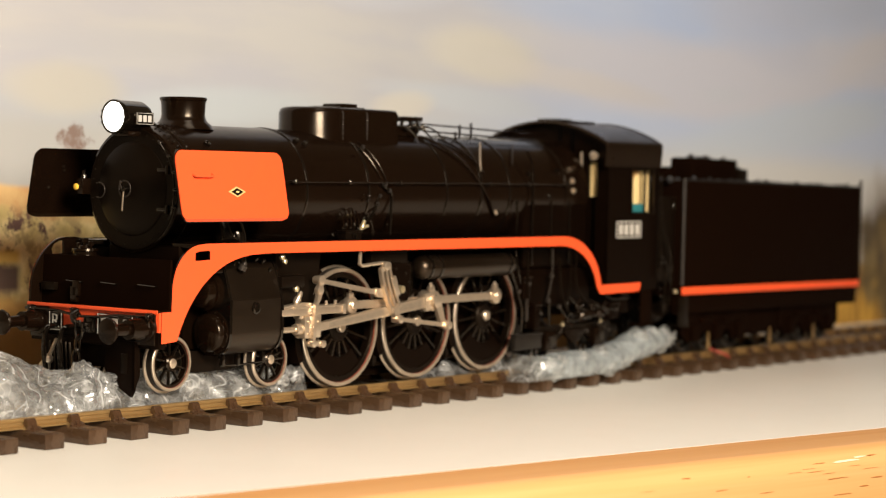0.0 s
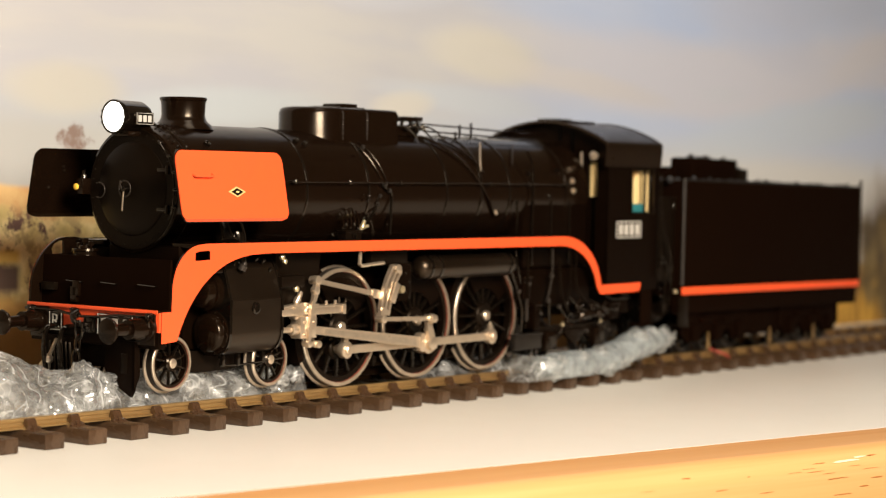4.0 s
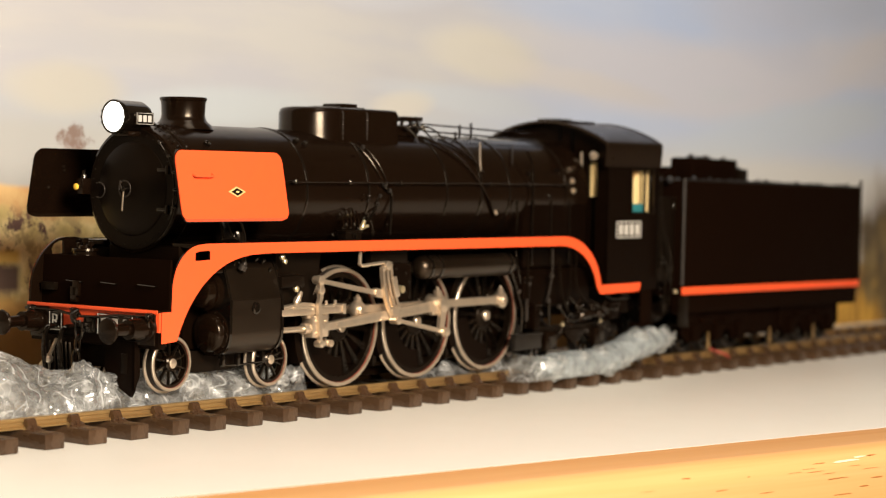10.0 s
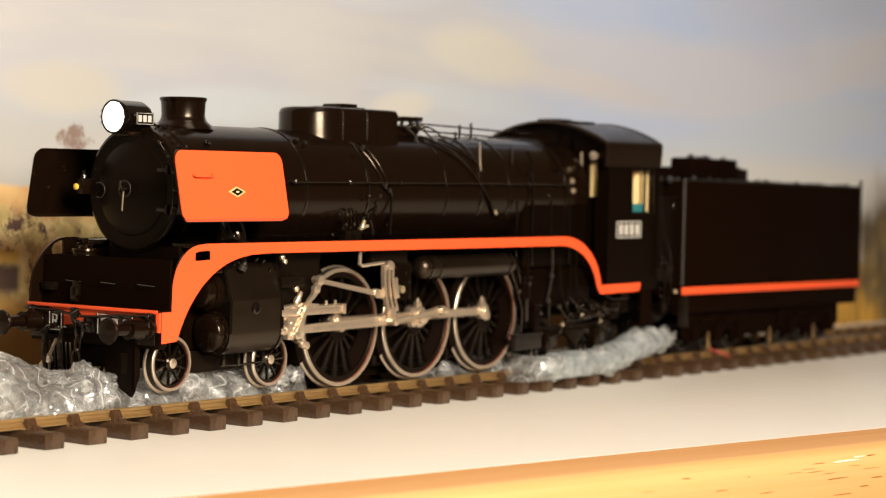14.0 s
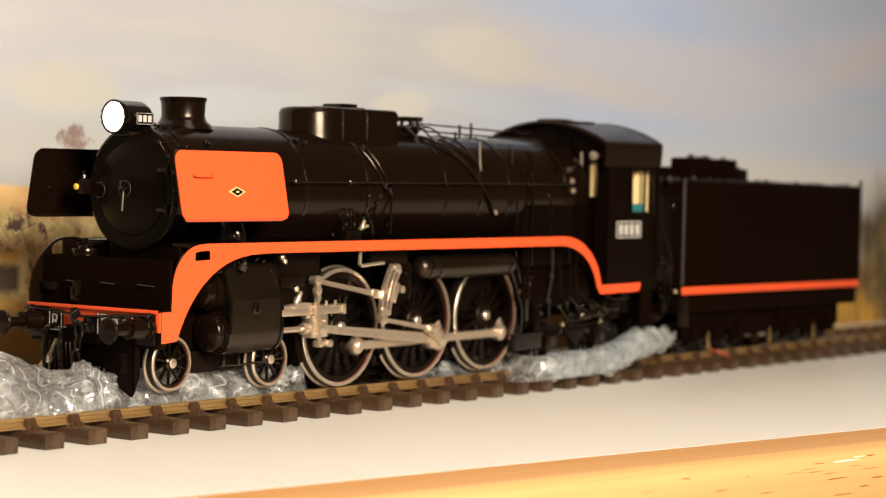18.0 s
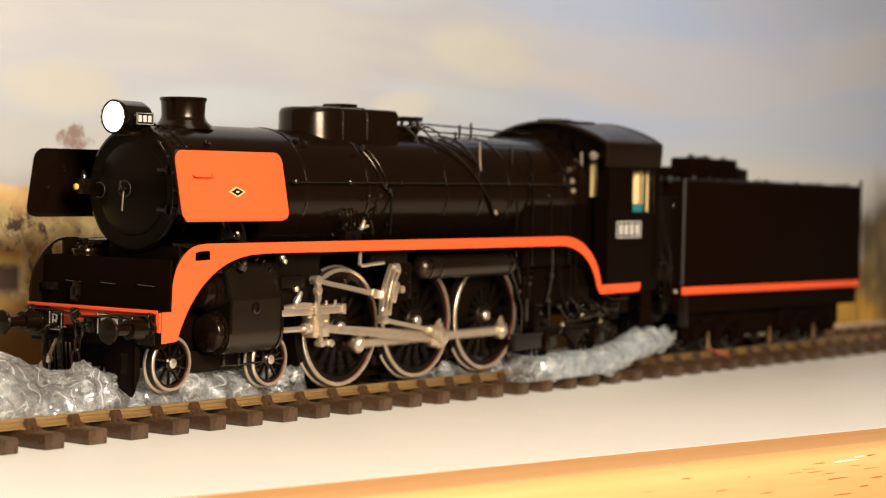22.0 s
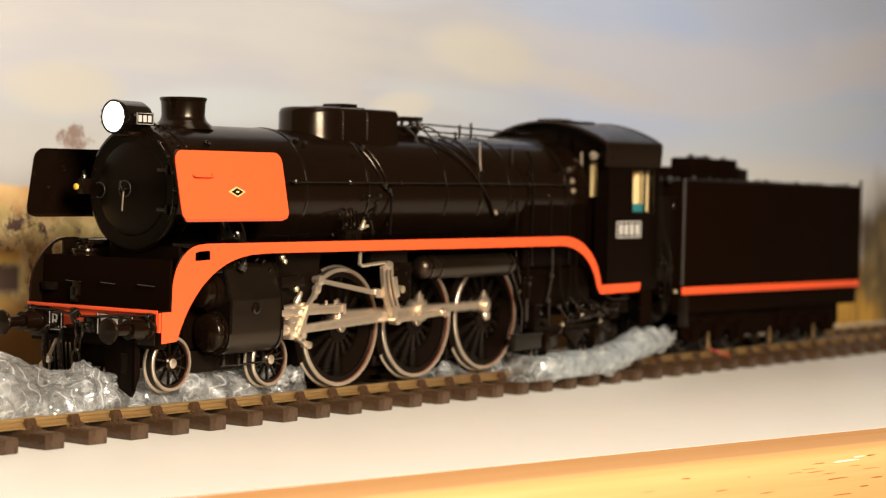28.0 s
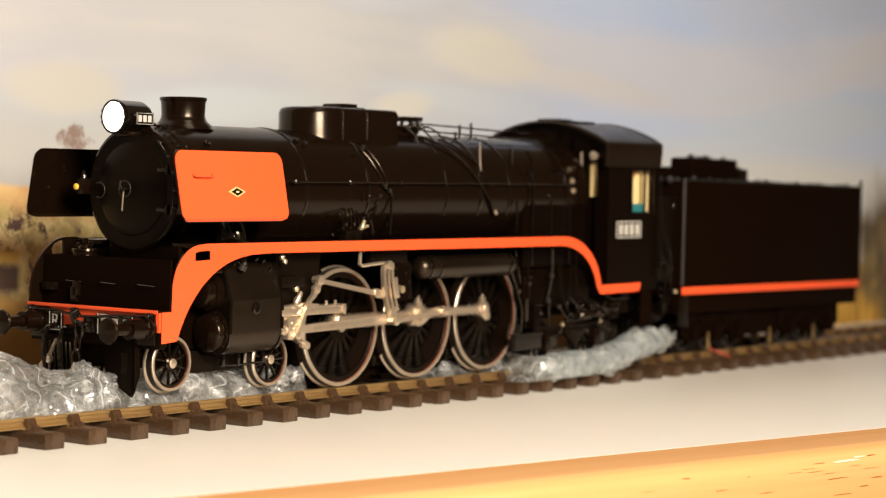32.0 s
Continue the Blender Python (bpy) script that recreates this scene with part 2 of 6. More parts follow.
def prism(bm, outline, y0, y1, axis="y"):
    """A flat outline given thickness. axis y: outline of (x, z); axis x: (y, z); axis z: (x, y)."""
    def place(a, b, c):
        return (a, c, b) if axis == "y" else (c, a, b) if axis == "x" else (a, b, c)
    lo = [bm.verts.new(place(a, b, y0)) for a, b in outline]
    hi = [bm.verts.new(place(a, b, y1)) for a, b in outline]
    bm.faces.new(lo)
    bm.faces.new(hi[::-1])
    k = len(lo)
    for i in range(k):
        j = (i + 1) % k
        bm.faces.new((lo[i], hi[i], hi[j], lo[j]))
    return bm


def tube(bm, points, r, seg=10):
    pts = [Vector(q) for q in points]
    rings = []
    u = None
    for i, q in enumerate(pts):
        d = (pts[min(i + 1, len(pts) - 1)] - pts[max(i - 1, 0)]).normalized()
        if u is None:
            _, u, _ = basis(d)
        u = (u - d * u.dot(d)).normalized()
        v = d.cross(u)
        rings.append([bm.verts.new(q + (u * math.cos(a) + v * math.sin(a)) * r) for a in (2 * math.pi * k / seg for k in range(seg))])
    for a, b in zip(rings, rings[1:]):
        for i in range(seg):
            j = (i + 1) % seg
            bm.faces.new((a[i], a[j], b[j], b[i]))
    bm.faces.new(rings[0][::-1])
    bm.faces.new(rings[-1])
    return bm


def dome(r, rise=1.0):
    """Profile of a rounded rivet or nut head for lathe()."""
    return [(-0.3 * r, r), (0.0, r), (0.38 * r * rise, 0.93 * r), (0.7 * r * rise, 0.72 * r), (0.92 * r * rise, 0.4 * r), (r * rise, 0.06 * r)]


def curve(points, steps=6):
    """A smooth line through a few points (Catmull-Rom)."""
    p = [Vector(q) for q in points]
    p = [p[0] * 2 - p[1]] + p + [p[-1] * 2 - p[-2]]
    out = []
    for i in range(1, len(p) - 2):
        for k in range(steps):
            t = k / steps
            out.append(0.5 * (2 * p[i] + (p[i + 1] - p[i - 1]) * t + (2 * p[i - 1] - 5 * p[i] + 4 * p[i + 1] - p[i + 2]) * t * t
                              + (3 * p[i] - p[i - 1] - 3 * p[i + 1] + p[i + 2]) * t ** 3))
    out.append(p[-2])
    return out


def arc(cx, cz, rx, rz, a0, a1, n=10):
    return [(cx + rx * math.cos(radians(a0 + (a1 - a0) * i / n)), cz + rz * math.sin(radians(a0 + (a1 - a0) * i / n))) for i in range(n + 1)]


def rounded(x0, x1, z0, z1, r, n=5):
    return (arc(x1 - r, z1 - r, r, r, 0, 90, n) + arc(x0 + r, z1 - r, r, r, 90, 180, n) + arc(x0 + r, z0 + r, r, r, 180, 270, n) + arc(x1 - r, z0 + r, r, r, 270, 360, n))


def mesh():
    return bmesh.new()


# ---------------------------------------------------------------- the setting: room, table, printed backdrop
def structure_box(name, x0, x1, y0, y1, z0, z1, mat, label, bevel=0.0):
    ob = new(name, finish(box(mesh(), x0, x1, y0, y1, z0, z1, bevel), name))
    ob.data.materials.append(mat)
    return tagged(ob, label, name.split("_")[0], "", "structure")


structure_box("floor", -2000, 2400, -2600, 1200, -800, -760, FLOORING, "brown floor of the room under the table")
# unseen walls and ceiling added round the table, pale enough to fill the shadows
structure_box("wall_north", -2000, 2400, 1200, 1280, -760, 1900, WALL, "unseen plain warm white wall that bounces fill light")
structure_box("wall_south", -2000, 2400, -2680, -2600, -760, 1900, WALL, "unseen plain warm white wall that bounces fill light")
structure_box("wall_west", -2080, -2000, -2600, 1200, -760, 1900, WALL, "unseen plain warm white wall that bounces fill light")
structure_box("wall_east", 2400, 2480, -2600, 1200, -760, 1900, WALL, "unseen plain warm white wall that bounces fill light")
structure_box("ceiling", -2000, 2400, -2600, 1200, 1900, 1960, WALL, "unseen plain white ceiling that bounces fill light")


def edge_y(x):
    return -102.0 - 0.2111 * (x + 227.0)


NOSE = (23.0, -7.94, 8.0)       # where the edging starts to round, and its radius


def build_table():
    bm = mesh()
    out = [(-900, edge_y(-900)), (1300, edge_y(1300)), (1300, 420), (-900, 420)]
    prism(bm, out, -24.0, 0.0, axis="z")
    top = new("table_top", finish(bm, "table_top"))
    top.data.materials.append(TABLE)
    tagged(top, "cream laminate table top under the model railway", "table", "", "structure")
    for lx, ly in ((-820, 340), (1220, 340), (-820, edge_y(-820) + 70), (1220, edge_y(1220) + 70)):
        lg = part("table_leg", box(mesh(), lx - 30, lx + 30, ly - 30, ly + 30, -760, -24, 3.0), PINE, top, "square pine leg")
    trim = thing("trim", 0, edge_y(0), 0, "varnished pine edging with a rounded nose on the table", "trim", "", "structure")
    trim.matrix_world = pose(0, edge_y(0) * MM, 0, 0, 0, math.degrees(math.atan(-0.2111)))
    prof = [(-0.5, -60.0), (-0.5, -0.25), (-0.8, 0.06)] + [(-a, b) for a, b in reversed(arc(NOSE[0], NOSE[1], NOSE[2], NOSE[2], 0, 90, 12))] + [(-NOSE[0] - NOSE[2], -60.0)]
    part("edging", prism(mesh(), prof, -900, 1300, axis="x"), PINE, trim)
    # a pale dab of filler and small dark dents in the varnish, on the rounded nose
    def nose(x, k):
        ang = radians(90 - k)
        return (x, -(NOSE[0] + NOSE[2] * math.cos(ang)), NOSE[1] + NOSE[2] * math.sin(ang)) if k < 90 else (x, -NOSE[0] - NOSE[2], NOSE[1] - (k - 90) * 0.3)

    def blot(name, x, k, w, h, mat, label):
        b = mesh()
        ring_ = []
        for i in range(20):
            a = 2 * math.pi * i / 20
            q = Vector(nose(x + w * math.cos(a) * (1 + 0.22 * math.sin(3 * a + x)), k + h * math.sin(a) * (1 + 0.3 * math.cos(2 * a + x))))
            n_ = (q - Vector((q.x, -NOSE[0], min(q.z, NOSE[1]) if k >= 90 else NOSE[1]))).normalized()
            ring_.append((q + n_ * 0.03, q + n_ * 0.18))
        lo, hi = [b.verts.new(p0) for p0, _ in ring_], [b.verts.new(p1) for _, p1 in ring_]
        b.faces.new(hi)
        for i in range(20):
            b.faces.new((lo[i], lo[(i + 1) % 20], hi[(i + 1) % 20], hi[i]))
        part(name, b, mat, trim, label)
    blot("filler_spot", 0.5, 61, 6.4, 3.0, FILLER, "pale dab of filler")
    blot("filler_spot", 8.5, 55, 3.4, 1.6, FILLER, "pale dab of filler")
    for x, k, w, h in ((-13, 60, 3.0, 1.9), (15, 54, 2.4, 1.9), (-77, 60, 2.0, 2.0), (-49, 72, 0.7, 1.6), (-26, 75, 3.4, 0.7), (-16, 78, 4.0, 0.8), (-19, 70, 3.0, 0.6), (-5, 94, 5.0, 0.7),
                       (-1, 112, 4.6, 0.7), (5, 74, 3.2, 0.7), (-9, 85, 3.0, 0.5), (13, 84, 4.0, 0.7), (17, 98, 3.0, 0.8), (-62, 92, 2.6, 0.7), (-40, 100, 3.2, 0.5), (10, 106, 2.4, 0.8), (-95, 78, 3.0, 0.5)):
        blot("dent", x, k, w, h * 0.7, DENT, "small dark dent in the varnish")


build_table()


def backdrop_material():
    """A printed landscape: hazy evening sky, a dry hill, scrub and reeds. Positions in metres on the board."""
    mat = bpy.data.materials.new("printed_landscape")
    mat.use_nodes = True
    n, l = nodes_of(mat)
    bsdf = n["Principled BSDF"]
    bsdf.inputs["Roughness"].default_value = 0.7
    tc = n.new("ShaderNodeTexCoord")
    sep = n.new("ShaderNodeSeparateXYZ")
    l.new(tc.outputs["Object"], sep.inputs[0])

    def noise_of(sx, sz, detail=4, rough=0.55, off=0.0):
        mp = n.new("ShaderNodeMapping")
        mp.inputs["Scale"].default_value = (sx, 1, sz)
        mp.inputs["Location"].default_value = (off, 0, off * 0.7)
        l.new(tc.outputs["Object"], mp.inputs[0])
        no = n.new("ShaderNodeTexNoise")
        no.inputs["Scale"].default_value = 1
        no.inputs["Detail"].default_value = detail
        no.inputs["Roughness"].default_value = rough
        l.new(mp.outputs[0], no.inputs["Vector"])
        return no.outputs["Fac"]

    def rng(v, a, b, c=0.0, d=1.0, smooth=True):
        m = n.new("ShaderNodeMapRange")
        m.interpolation_type = "SMOOTHSTEP" if smooth else "LINEAR"
        m.inputs["From Min"].default_value, m.inputs["From Max"].default_value = a, b
        m.inputs["To Min"].default_value, m.inputs["To Max"].default_value = c, d
        l.new(v, m.inputs["Value"])
        return m.outputs[0]

    def calc(op, a, b):
        m = n.new("ShaderNodeMath")
        m.operation = op
        for i, q in enumerate((a, b)):
            if isinstance(q, (int, float)):
                m.inputs[i].default_value = q
            else:
                l.new(q, m.inputs[i])
        return m.outputs[0]

    def mix(f, a, b):
        m = n.new("ShaderNodeMix")
        m.data_type = "RGBA"
        l.new(f, m.inputs["Factor"])
        for k, q in (("A", a), ("B", b)):
            if isinstance(q, tuple):
                m.inputs[k].default_value = (*q, 1)
            else:
                l.new(q, m.inputs[k])
        return m.outputs["Result"]

    X, Z = sep.outputs[0], sep.outputs[2]
    grit = noise_of(160, 160, 5)
    low = noise_of(4.0, 12.0, 5, 0.55, 3.1)
    mid = noise_of(60, 60, 5, 0.6, 1.7)
    # sky: blue grey with broad cream cloud bands that tilt down to the right
    warp = calc("MULTIPLY", calc("SUBTRACT", noise_of(5, 22, 5, 0.5, 8.0), 0.5), 0.045)
    right = rng(X, 0.40, 0.70, 0.0, 0.030)
    high = calc("ADD", calc("SUBTRACT", Z, right), warp)
    sky = mix(rng(low, 0.35, 0.65), (0.36, 0.412, 0.545), (0.41, 0.44, 0.53))
    band = calc("MULTIPLY", rng(high, 0.122, 0.136), rng(high, 0.182, 0.160))
    cream = mix(rng(X, 0.05, 0.34), (0.49, 0.465, 0.445), (0.475, 0.45, 0.475))
    sky = mix(calc("MULTIPLY", band, 0.85), sky, cream)
    # the near end of the sky is a warm grey, streaked
    near = rng(calc("ADD", X, calc("MULTIPLY", warp, 3.0)), 0.34, 0.10, 0.0, 0.9)
    sky = mix(calc("MULTIPLY", near, rng(high, 0.098, 0.122)), sky, mix(rng(noise_of(9, 50, 4, 0.55, 2.0), 0.36, 0.64), (0.40, 0.372, 0.372), (0.44, 0.405, 0.372)))
    haze = rng(calc("ADD", Z, calc("MULTIPLY", low, 0.03)), 0.142, 0.112, 0.0, 0.85)
    sky = mix(haze, sky, mix(rng(X, 0.0, 0.5), (0.385, 0.355, 0.30), (0.53, 0.485, 0.425)))
    # the print leans to blue away from the near end, and its colour is lifted at the far end to make up for the lamp's
    # falloff; soft clouds and clear patches over it
    lean = mix(rng(X, -0.10, 0.10), (0.90, 0.955, 1.0), mix(rng(X, 0.10, 0.55), (0.985, 1.06, 1.13), (1.23, 1.31, 1.39)))
    scale_ = n.new("ShaderNodeVectorMath")
    scale_.operation = "MULTIPLY"
    l.new(sky, scale_.inputs[0])
    l.new(lean, scale_.inputs[1])
    sky = scale_.outputs[0]
    drift = calc("MULTIPLY", calc("SUBTRACT", noise_of(9, 30, 5, 0.6, 4.4), 0.5), 1.5)

    def blob(cx, cz, rx, rz, slope, amount, tone):
        dx_ = calc("DIVIDE", calc("SUBTRACT", X, cx), rx)
        lift = calc("MULTIPLY", calc("SUBTRACT", X, cx), slope)
        dz_ = calc("DIVIDE", calc("SUBTRACT", calc("SUBTRACT", Z, cz), lift), rz)
        rad_ = calc("ADD", calc("ADD", calc("MULTIPLY", dx_, dx_), calc("MULTIPLY", dz_, dz_)), drift)
        return mix(rng(rad_, 1.6, 0.1, 0.0, amount), sky, tone)
    for cx, cz, rx, rz, slope, amount, tone in (
            (0.56, 0.214, 0.15, 0.024, 0.10, 0.7, (0.46, 0.51, 0.645)), (0.50, 0.188, 0.075, 0.026, -0.1, 0.5, (0.49, 0.53, 0.66)), (0.655, 0.182, 0.06, 0.012, 0.3, 0.4, (0.62, 0.60, 0.62)),
            (0.02, 0.115, 0.06, 0.008, 0.06, 0.75, (0.41, 0.45, 0.475)), (0.19, 0.126, 0.07, 0.007, -0.04, 0.75, (0.445, 0.485, 0.53)), (0.205, 0.150, 0.05, 0.013, -0.05, 0.7, (0.53, 0.51, 0.44)),
            (0.138, 0.121, 0.024, 0.007, 0.1, 0.8, (0.52, 0.50, 0.445)), (0.30, 0.141, 0.08, 0.007, -0.06, 0.5, (0.56, 0.53, 0.50)), (0.45, 0.1435, 0.03, 0.005, 0.05, 0.4, (0.53, 0.57, 0.64)),
            (0.56, 0.130, 0.16, 0.016, 0.12, 0.55, (0.54, 0.60, 0.65)), (-0.075, 0.117, 0.03, 0.010, 0.0, 0.7, (0.42, 0.40, 0.335)), (-0.05, 0.136, 0.07, 0.006, 0.05, 0.5, (0.365, 0.37, 0.39)),
            (0.13, 0.172, 0.05, 0.008, 0.1, 0.5, (0.44, 0.47, 0.53))):
        sky = blob(cx, cz, rx, rz, slope, amount, tone)
    # land
    ridge = calc("ADD", calc("MULTIPLY", X, -0.05), calc("MULTIPLY", noise_of(30, 30, 3), 0.003))
    height = calc("SUBTRACT", Z, ridge)
    scrub = mix(rng(mid, 0.38, 0.62), (0.54, 0.43, 0.17), (0.84, 0.70, 0.35))
    scrub = mix(calc("MULTIPLY", rng(noise_of(110, 90, 4, 0.6, 9.0), 0.50, 0.60), 0.75), scrub, (0.34, 0.25, 0.11))
    scrub = mix(rng(noise_of(62, 58, 5, 0.65, 5.0), 0.53, 0.60), scrub, (0.12, 0.066, 0.052))
    hill = mix(rng(mid, 0.38, 0.62), (0.60, 0.40, 0.17), (0.52, 0.29, 0.11))
    land = mix(rng(calc("ADD", height, calc("MULTIPLY", mid, 0.022)), 0.070, 0.076), scrub, hill)
    line = calc("MULTIPLY", rng(Z, 0.048, 0.051), rng(Z, 0.056, 0.053))
    land = mix(calc("MULTIPLY", line, rng(X, -0.094, -0.098)), land, (0.72, 0.50, 0.12))
    dark = calc("MULTIPLY", calc("MULTIPLY", rng(Z, 0.036, 0.041), rng(Z, 0.051, 0.047)), rng(X, -0.094, -0.098))
    land = mix(calc("MULTIPLY", dark, rng(mid, 0.35, 0.5)), land, (0.10, 0.062, 0.045))
    bank = rng(calc("ADD", Z, calc("MULTIPLY", mid, 0.008)), 0.043, 0.037)
    land = mix(bank, land, mix(rng(mid, 0.4, 0.6), (0.52, 0.31, 0.09), (0.36, 0.20, 0.055)))
    shade = rng(calc("ADD", Z, calc("MULTIPLY", mid, 0.008)), 0.038, 0.030)
    land = mix(shade, land, mix(grit, (0.20, 0.095, 0.017), (0.28, 0.135, 0.026)))
    picture = mix(rng(height, 0.0735, 0.0705), sky, land)
    # a bare-topped tree over the hill
    dx = calc("DIVIDE", calc("ADD", X, 0.0695), 0.0115)
    dz = calc("DIVIDE", calc("SUBTRACT", Z, 0.0975), 0.0080)
    rad = calc("ADD", calc("MULTIPLY", dx, dx), calc("MULTIPLY", dz, dz))
    tree = rng(calc("ADD", rad, calc("MULTIPLY", noise_of(120, 120, 5, 0.65), 4.4)), 3.0, 2.2, 0, 0.85)
    picture = mix(tree, picture, (0.15, 0.085, 0.06))
    # bare willow tops, then dark scrub, at the far end; dry golden grass in front of it
    edge_n = calc("MULTIPLY", calc("SUBTRACT", noise_of(34, 16, 5, 0.6), 0.5), 0.07)
    twigs = calc("MULTIPLY", rng(calc("ADD", calc("ADD", X, calc("MULTIPLY", Z, -0.25)), edge_n), 0.626, 0.662, 0, 0.65), rng(calc("ADD", Z, edge_n), 0.122, 0.085))
    picture = mix(twigs, picture, mix(rng(noise_of(80, 18, 5), 0.4, 0.62), (0.20, 0.15, 0.11), (0.42, 0.39, 0.39)))
    reed = calc("MULTIPLY", rng(calc("ADD", X, edge_n), 0.628, 0.662, 0, 0.95), rng(calc("ADD", Z, calc("MULTIPLY", edge_n, 0.9)), 0.088, 0.068))
    bush = mix(rng(noise_of(46, 20, 5), 0.36, 0.64), (0.060, 0.036, 0.010), (0.24, 0.165, 0.055))
    bush = mix(calc("MULTIPLY", rng(noise_of(30, 26, 4, 0.6, 7.0), 0.56, 0.68), 0.7), bush, (0.38, 0.23, 0.05))
    picture = mix(reed, picture, bush)
    tips = calc("MULTIPLY", noise_of(70, 5, 4), 0.05)
    grass = calc("MULTIPLY", rng(calc("ADD", Z, tips), 0.052, 0.038), rng(X, 0.50, 0.56))
    grass = calc("MULTIPLY", grass, rng(calc("ADD", calc("ADD", X, calc("MULTIPLY", Z, 1.0)), edge_n), 0.700, 0.680))
    picture = mix(grass, picture, mix(rng(noise_of(95, 9, 4), 0.40, 0.62), (0.66, 0.38, 0.06), (0.22, 0.10, 0.012)))
    l.new(picture, bsdf.inputs["Base Color"])
    return mat


def build_backdrop():
    ob = new("backdrop", finish(box(mesh(), -175, 1250, 0, 4, 0.0, 420, 0.3), "backdrop"))
    ob.data.materials.append(backdrop_material())
    ob.location = (0, 0.115, 0)
    tagged(ob, "printed landscape backdrop of hazy sky, hill and scrub", "backdrop", "", "structure")


build_backdrop()

# ---------------------------------------------------------------- the track
PITCH, FIRST, RAIL_Y = 17.886, -206.4 - 17.886 * 12, (2.2, 39.4)


def build_track():
    track = thing("railway_track", 0, CY, 0, "straight track of brass rails on brown plastic sleepers", "track")
    half = 31.4
    b = box(mesh(), -3.9, 3.9, -half, half, 0.0, 4.75, 0.5, 2)
    for y in (-1, 1):
        box(b, -3.0, 2.6, y * 26.6, y * (half - 1.4), 4.6, 4.98, 0.15, 1)
        box(b, -2.2, 3.1, y * 3.0, y * 11.5, 4.6, 4.92, 0.15, 1)
    for y in (-1, 1):
        box(b, -3.2, 3.2, y * 13.0, y * 24.2, 4.6, 4.95, 0.12, 1)
    sleeper_me = finish(b, "sleeper")
    sleeper_me.materials.append(SLEEPER)
    # a rail chair: base plate, two jaws and bolt heads
    c = mesh()
    box(c, -2.7, 2.7, -4.4, 4.4, 4.7, 5.3, 0.2, 1)
    for s in (-1, 1):
        prism(c, [(s * 0.95, 5.1), (s * 3.5, 5.1), (s * 3.1, 6.3), (s * 2.3, 8.0), (s * 1.6, 8.35), (s * 0.95, 8.2)], -1.75, 1.75, axis="x")
        prism(c, [(s * 0.95, 5.1), (s * 4.3, 5.1), (s * 3.6, 6.0), (s * 2.6, 7.3), (s * 0.95, 7.3)], -0.55, 0.55, axis="x")
        cyl(c, (-1.7, s * 1.7, 7.75), (1.7, s * 1.7, 7.75), 0.72, seg=10, soft=0.2)
        cyl(c, (-2.2, s * 3.1, 5.7), (2.2, s * 3.1, 5.7), 0.5, seg=8, soft=0.15)
        for q in (-1, 1):
            cyl(c, (q * 2.2, s * 3.4, 5.2), (q * 2.2, s * 3.4, 5.95), 0.6, 0.5, 8)
    chair_me = finish(c, "rail_chair")
    chair_me.materials.append(CHAIR)
    rng = random.Random(4)
    for k in range(58):
        s = new("sleeper", sleeper_me)
        s.parent = track
        s.location = ((FIRST + PITCH * k - 3.9 + rng.uniform(-0.2, 0.2)) * MM, 0, 0)
        s.rotation_euler = (0, 0, radians(rng.uniform(-0.5, 0.5)))
        for y in RAIL_Y:
            ch = new("rail_chair", chair_me)
            ch.parent = s
            ch.location = (0, (y - CY) * MM, 0)
    prof = [(-1.7, 5.3), (1.7, 5.3), (1.7, 5.8), (0.45, 6.2), (0.45, 7.2), (0.9, 7.5), (0.9, 8.35), (0.75, 8.55), (-0.75, 8.55), (-0.9, 8.35), (-0.9, 7.5), (-0.45, 7.2), (-0.45, 6.2), (-1.7, 5.8)]
    for y in RAIL_Y:
        part("rail", prism(mesh(), [(a + y - CY, h) for a, h in prof], FIRST - 20, FIRST + PITCH * 58, axis="x"), RAIL, track)
    return track


build_track()

# ---------------------------------------------------------------- the locomotive
# Its space: x backwards along the train, y away, z up from the driving axles.
loco = thing("model_locomotive", 0, CY, AXLE, "black and orange-red model steam locomotive, wheels turning above the rails", "model locomotive", ry=-0.745)
BZ, BR = 49.1, 22.0


def mirror(fn):
    for s in (-1, 1):
        fn(s)


def boiler():
    ob = part("boiler", lathe(mesh(), (-67, 0, BZ), (1, 0, 0), [(0, BR), (185, BR)], 64), BLACK, loco)
    part("smokebox", lathe(mesh(), (-130.4, 0, BZ), (1, 0, 0), [(0.0, 20.2), (0.5, 21.2), (6.0, 21.6), (6.2, 22.1), (63.6, 22.1)], 64), BLACK, loco)
    for x, w in [(-67.0, 0.6), (-32, 0.6), (16.5, 0.5), (39.5, 1.0), (59.2, 0.7), (101, 0.4)]:
        part("boiler_band", lathe(mesh(), (x - w, 0, BZ), (1, 0, 0), [(0, BR), (0.12, BR + 0.28), (0.35, BR + 0.42), (2 * w - 0.35, BR + 0.42), (2 * w - 0.12, BR + 0.28), (2 * w, BR)], 64), BLACK_GLOSS, ob)
    b = mesh()
    box(b, 70, 118, -21.4, 21.4, 18, 50, 1.2)
    part("firebox", b, CAB_BLACK, loco)
    # saddle and ash pan under the barrel
    b = mesh()
    box(b, -122, -84, -16, 16, 12, 32, 1.0)
    part("smokebox_saddle", b, BLACK_MATT, loco)
    return ob


boiler_ob = boiler()


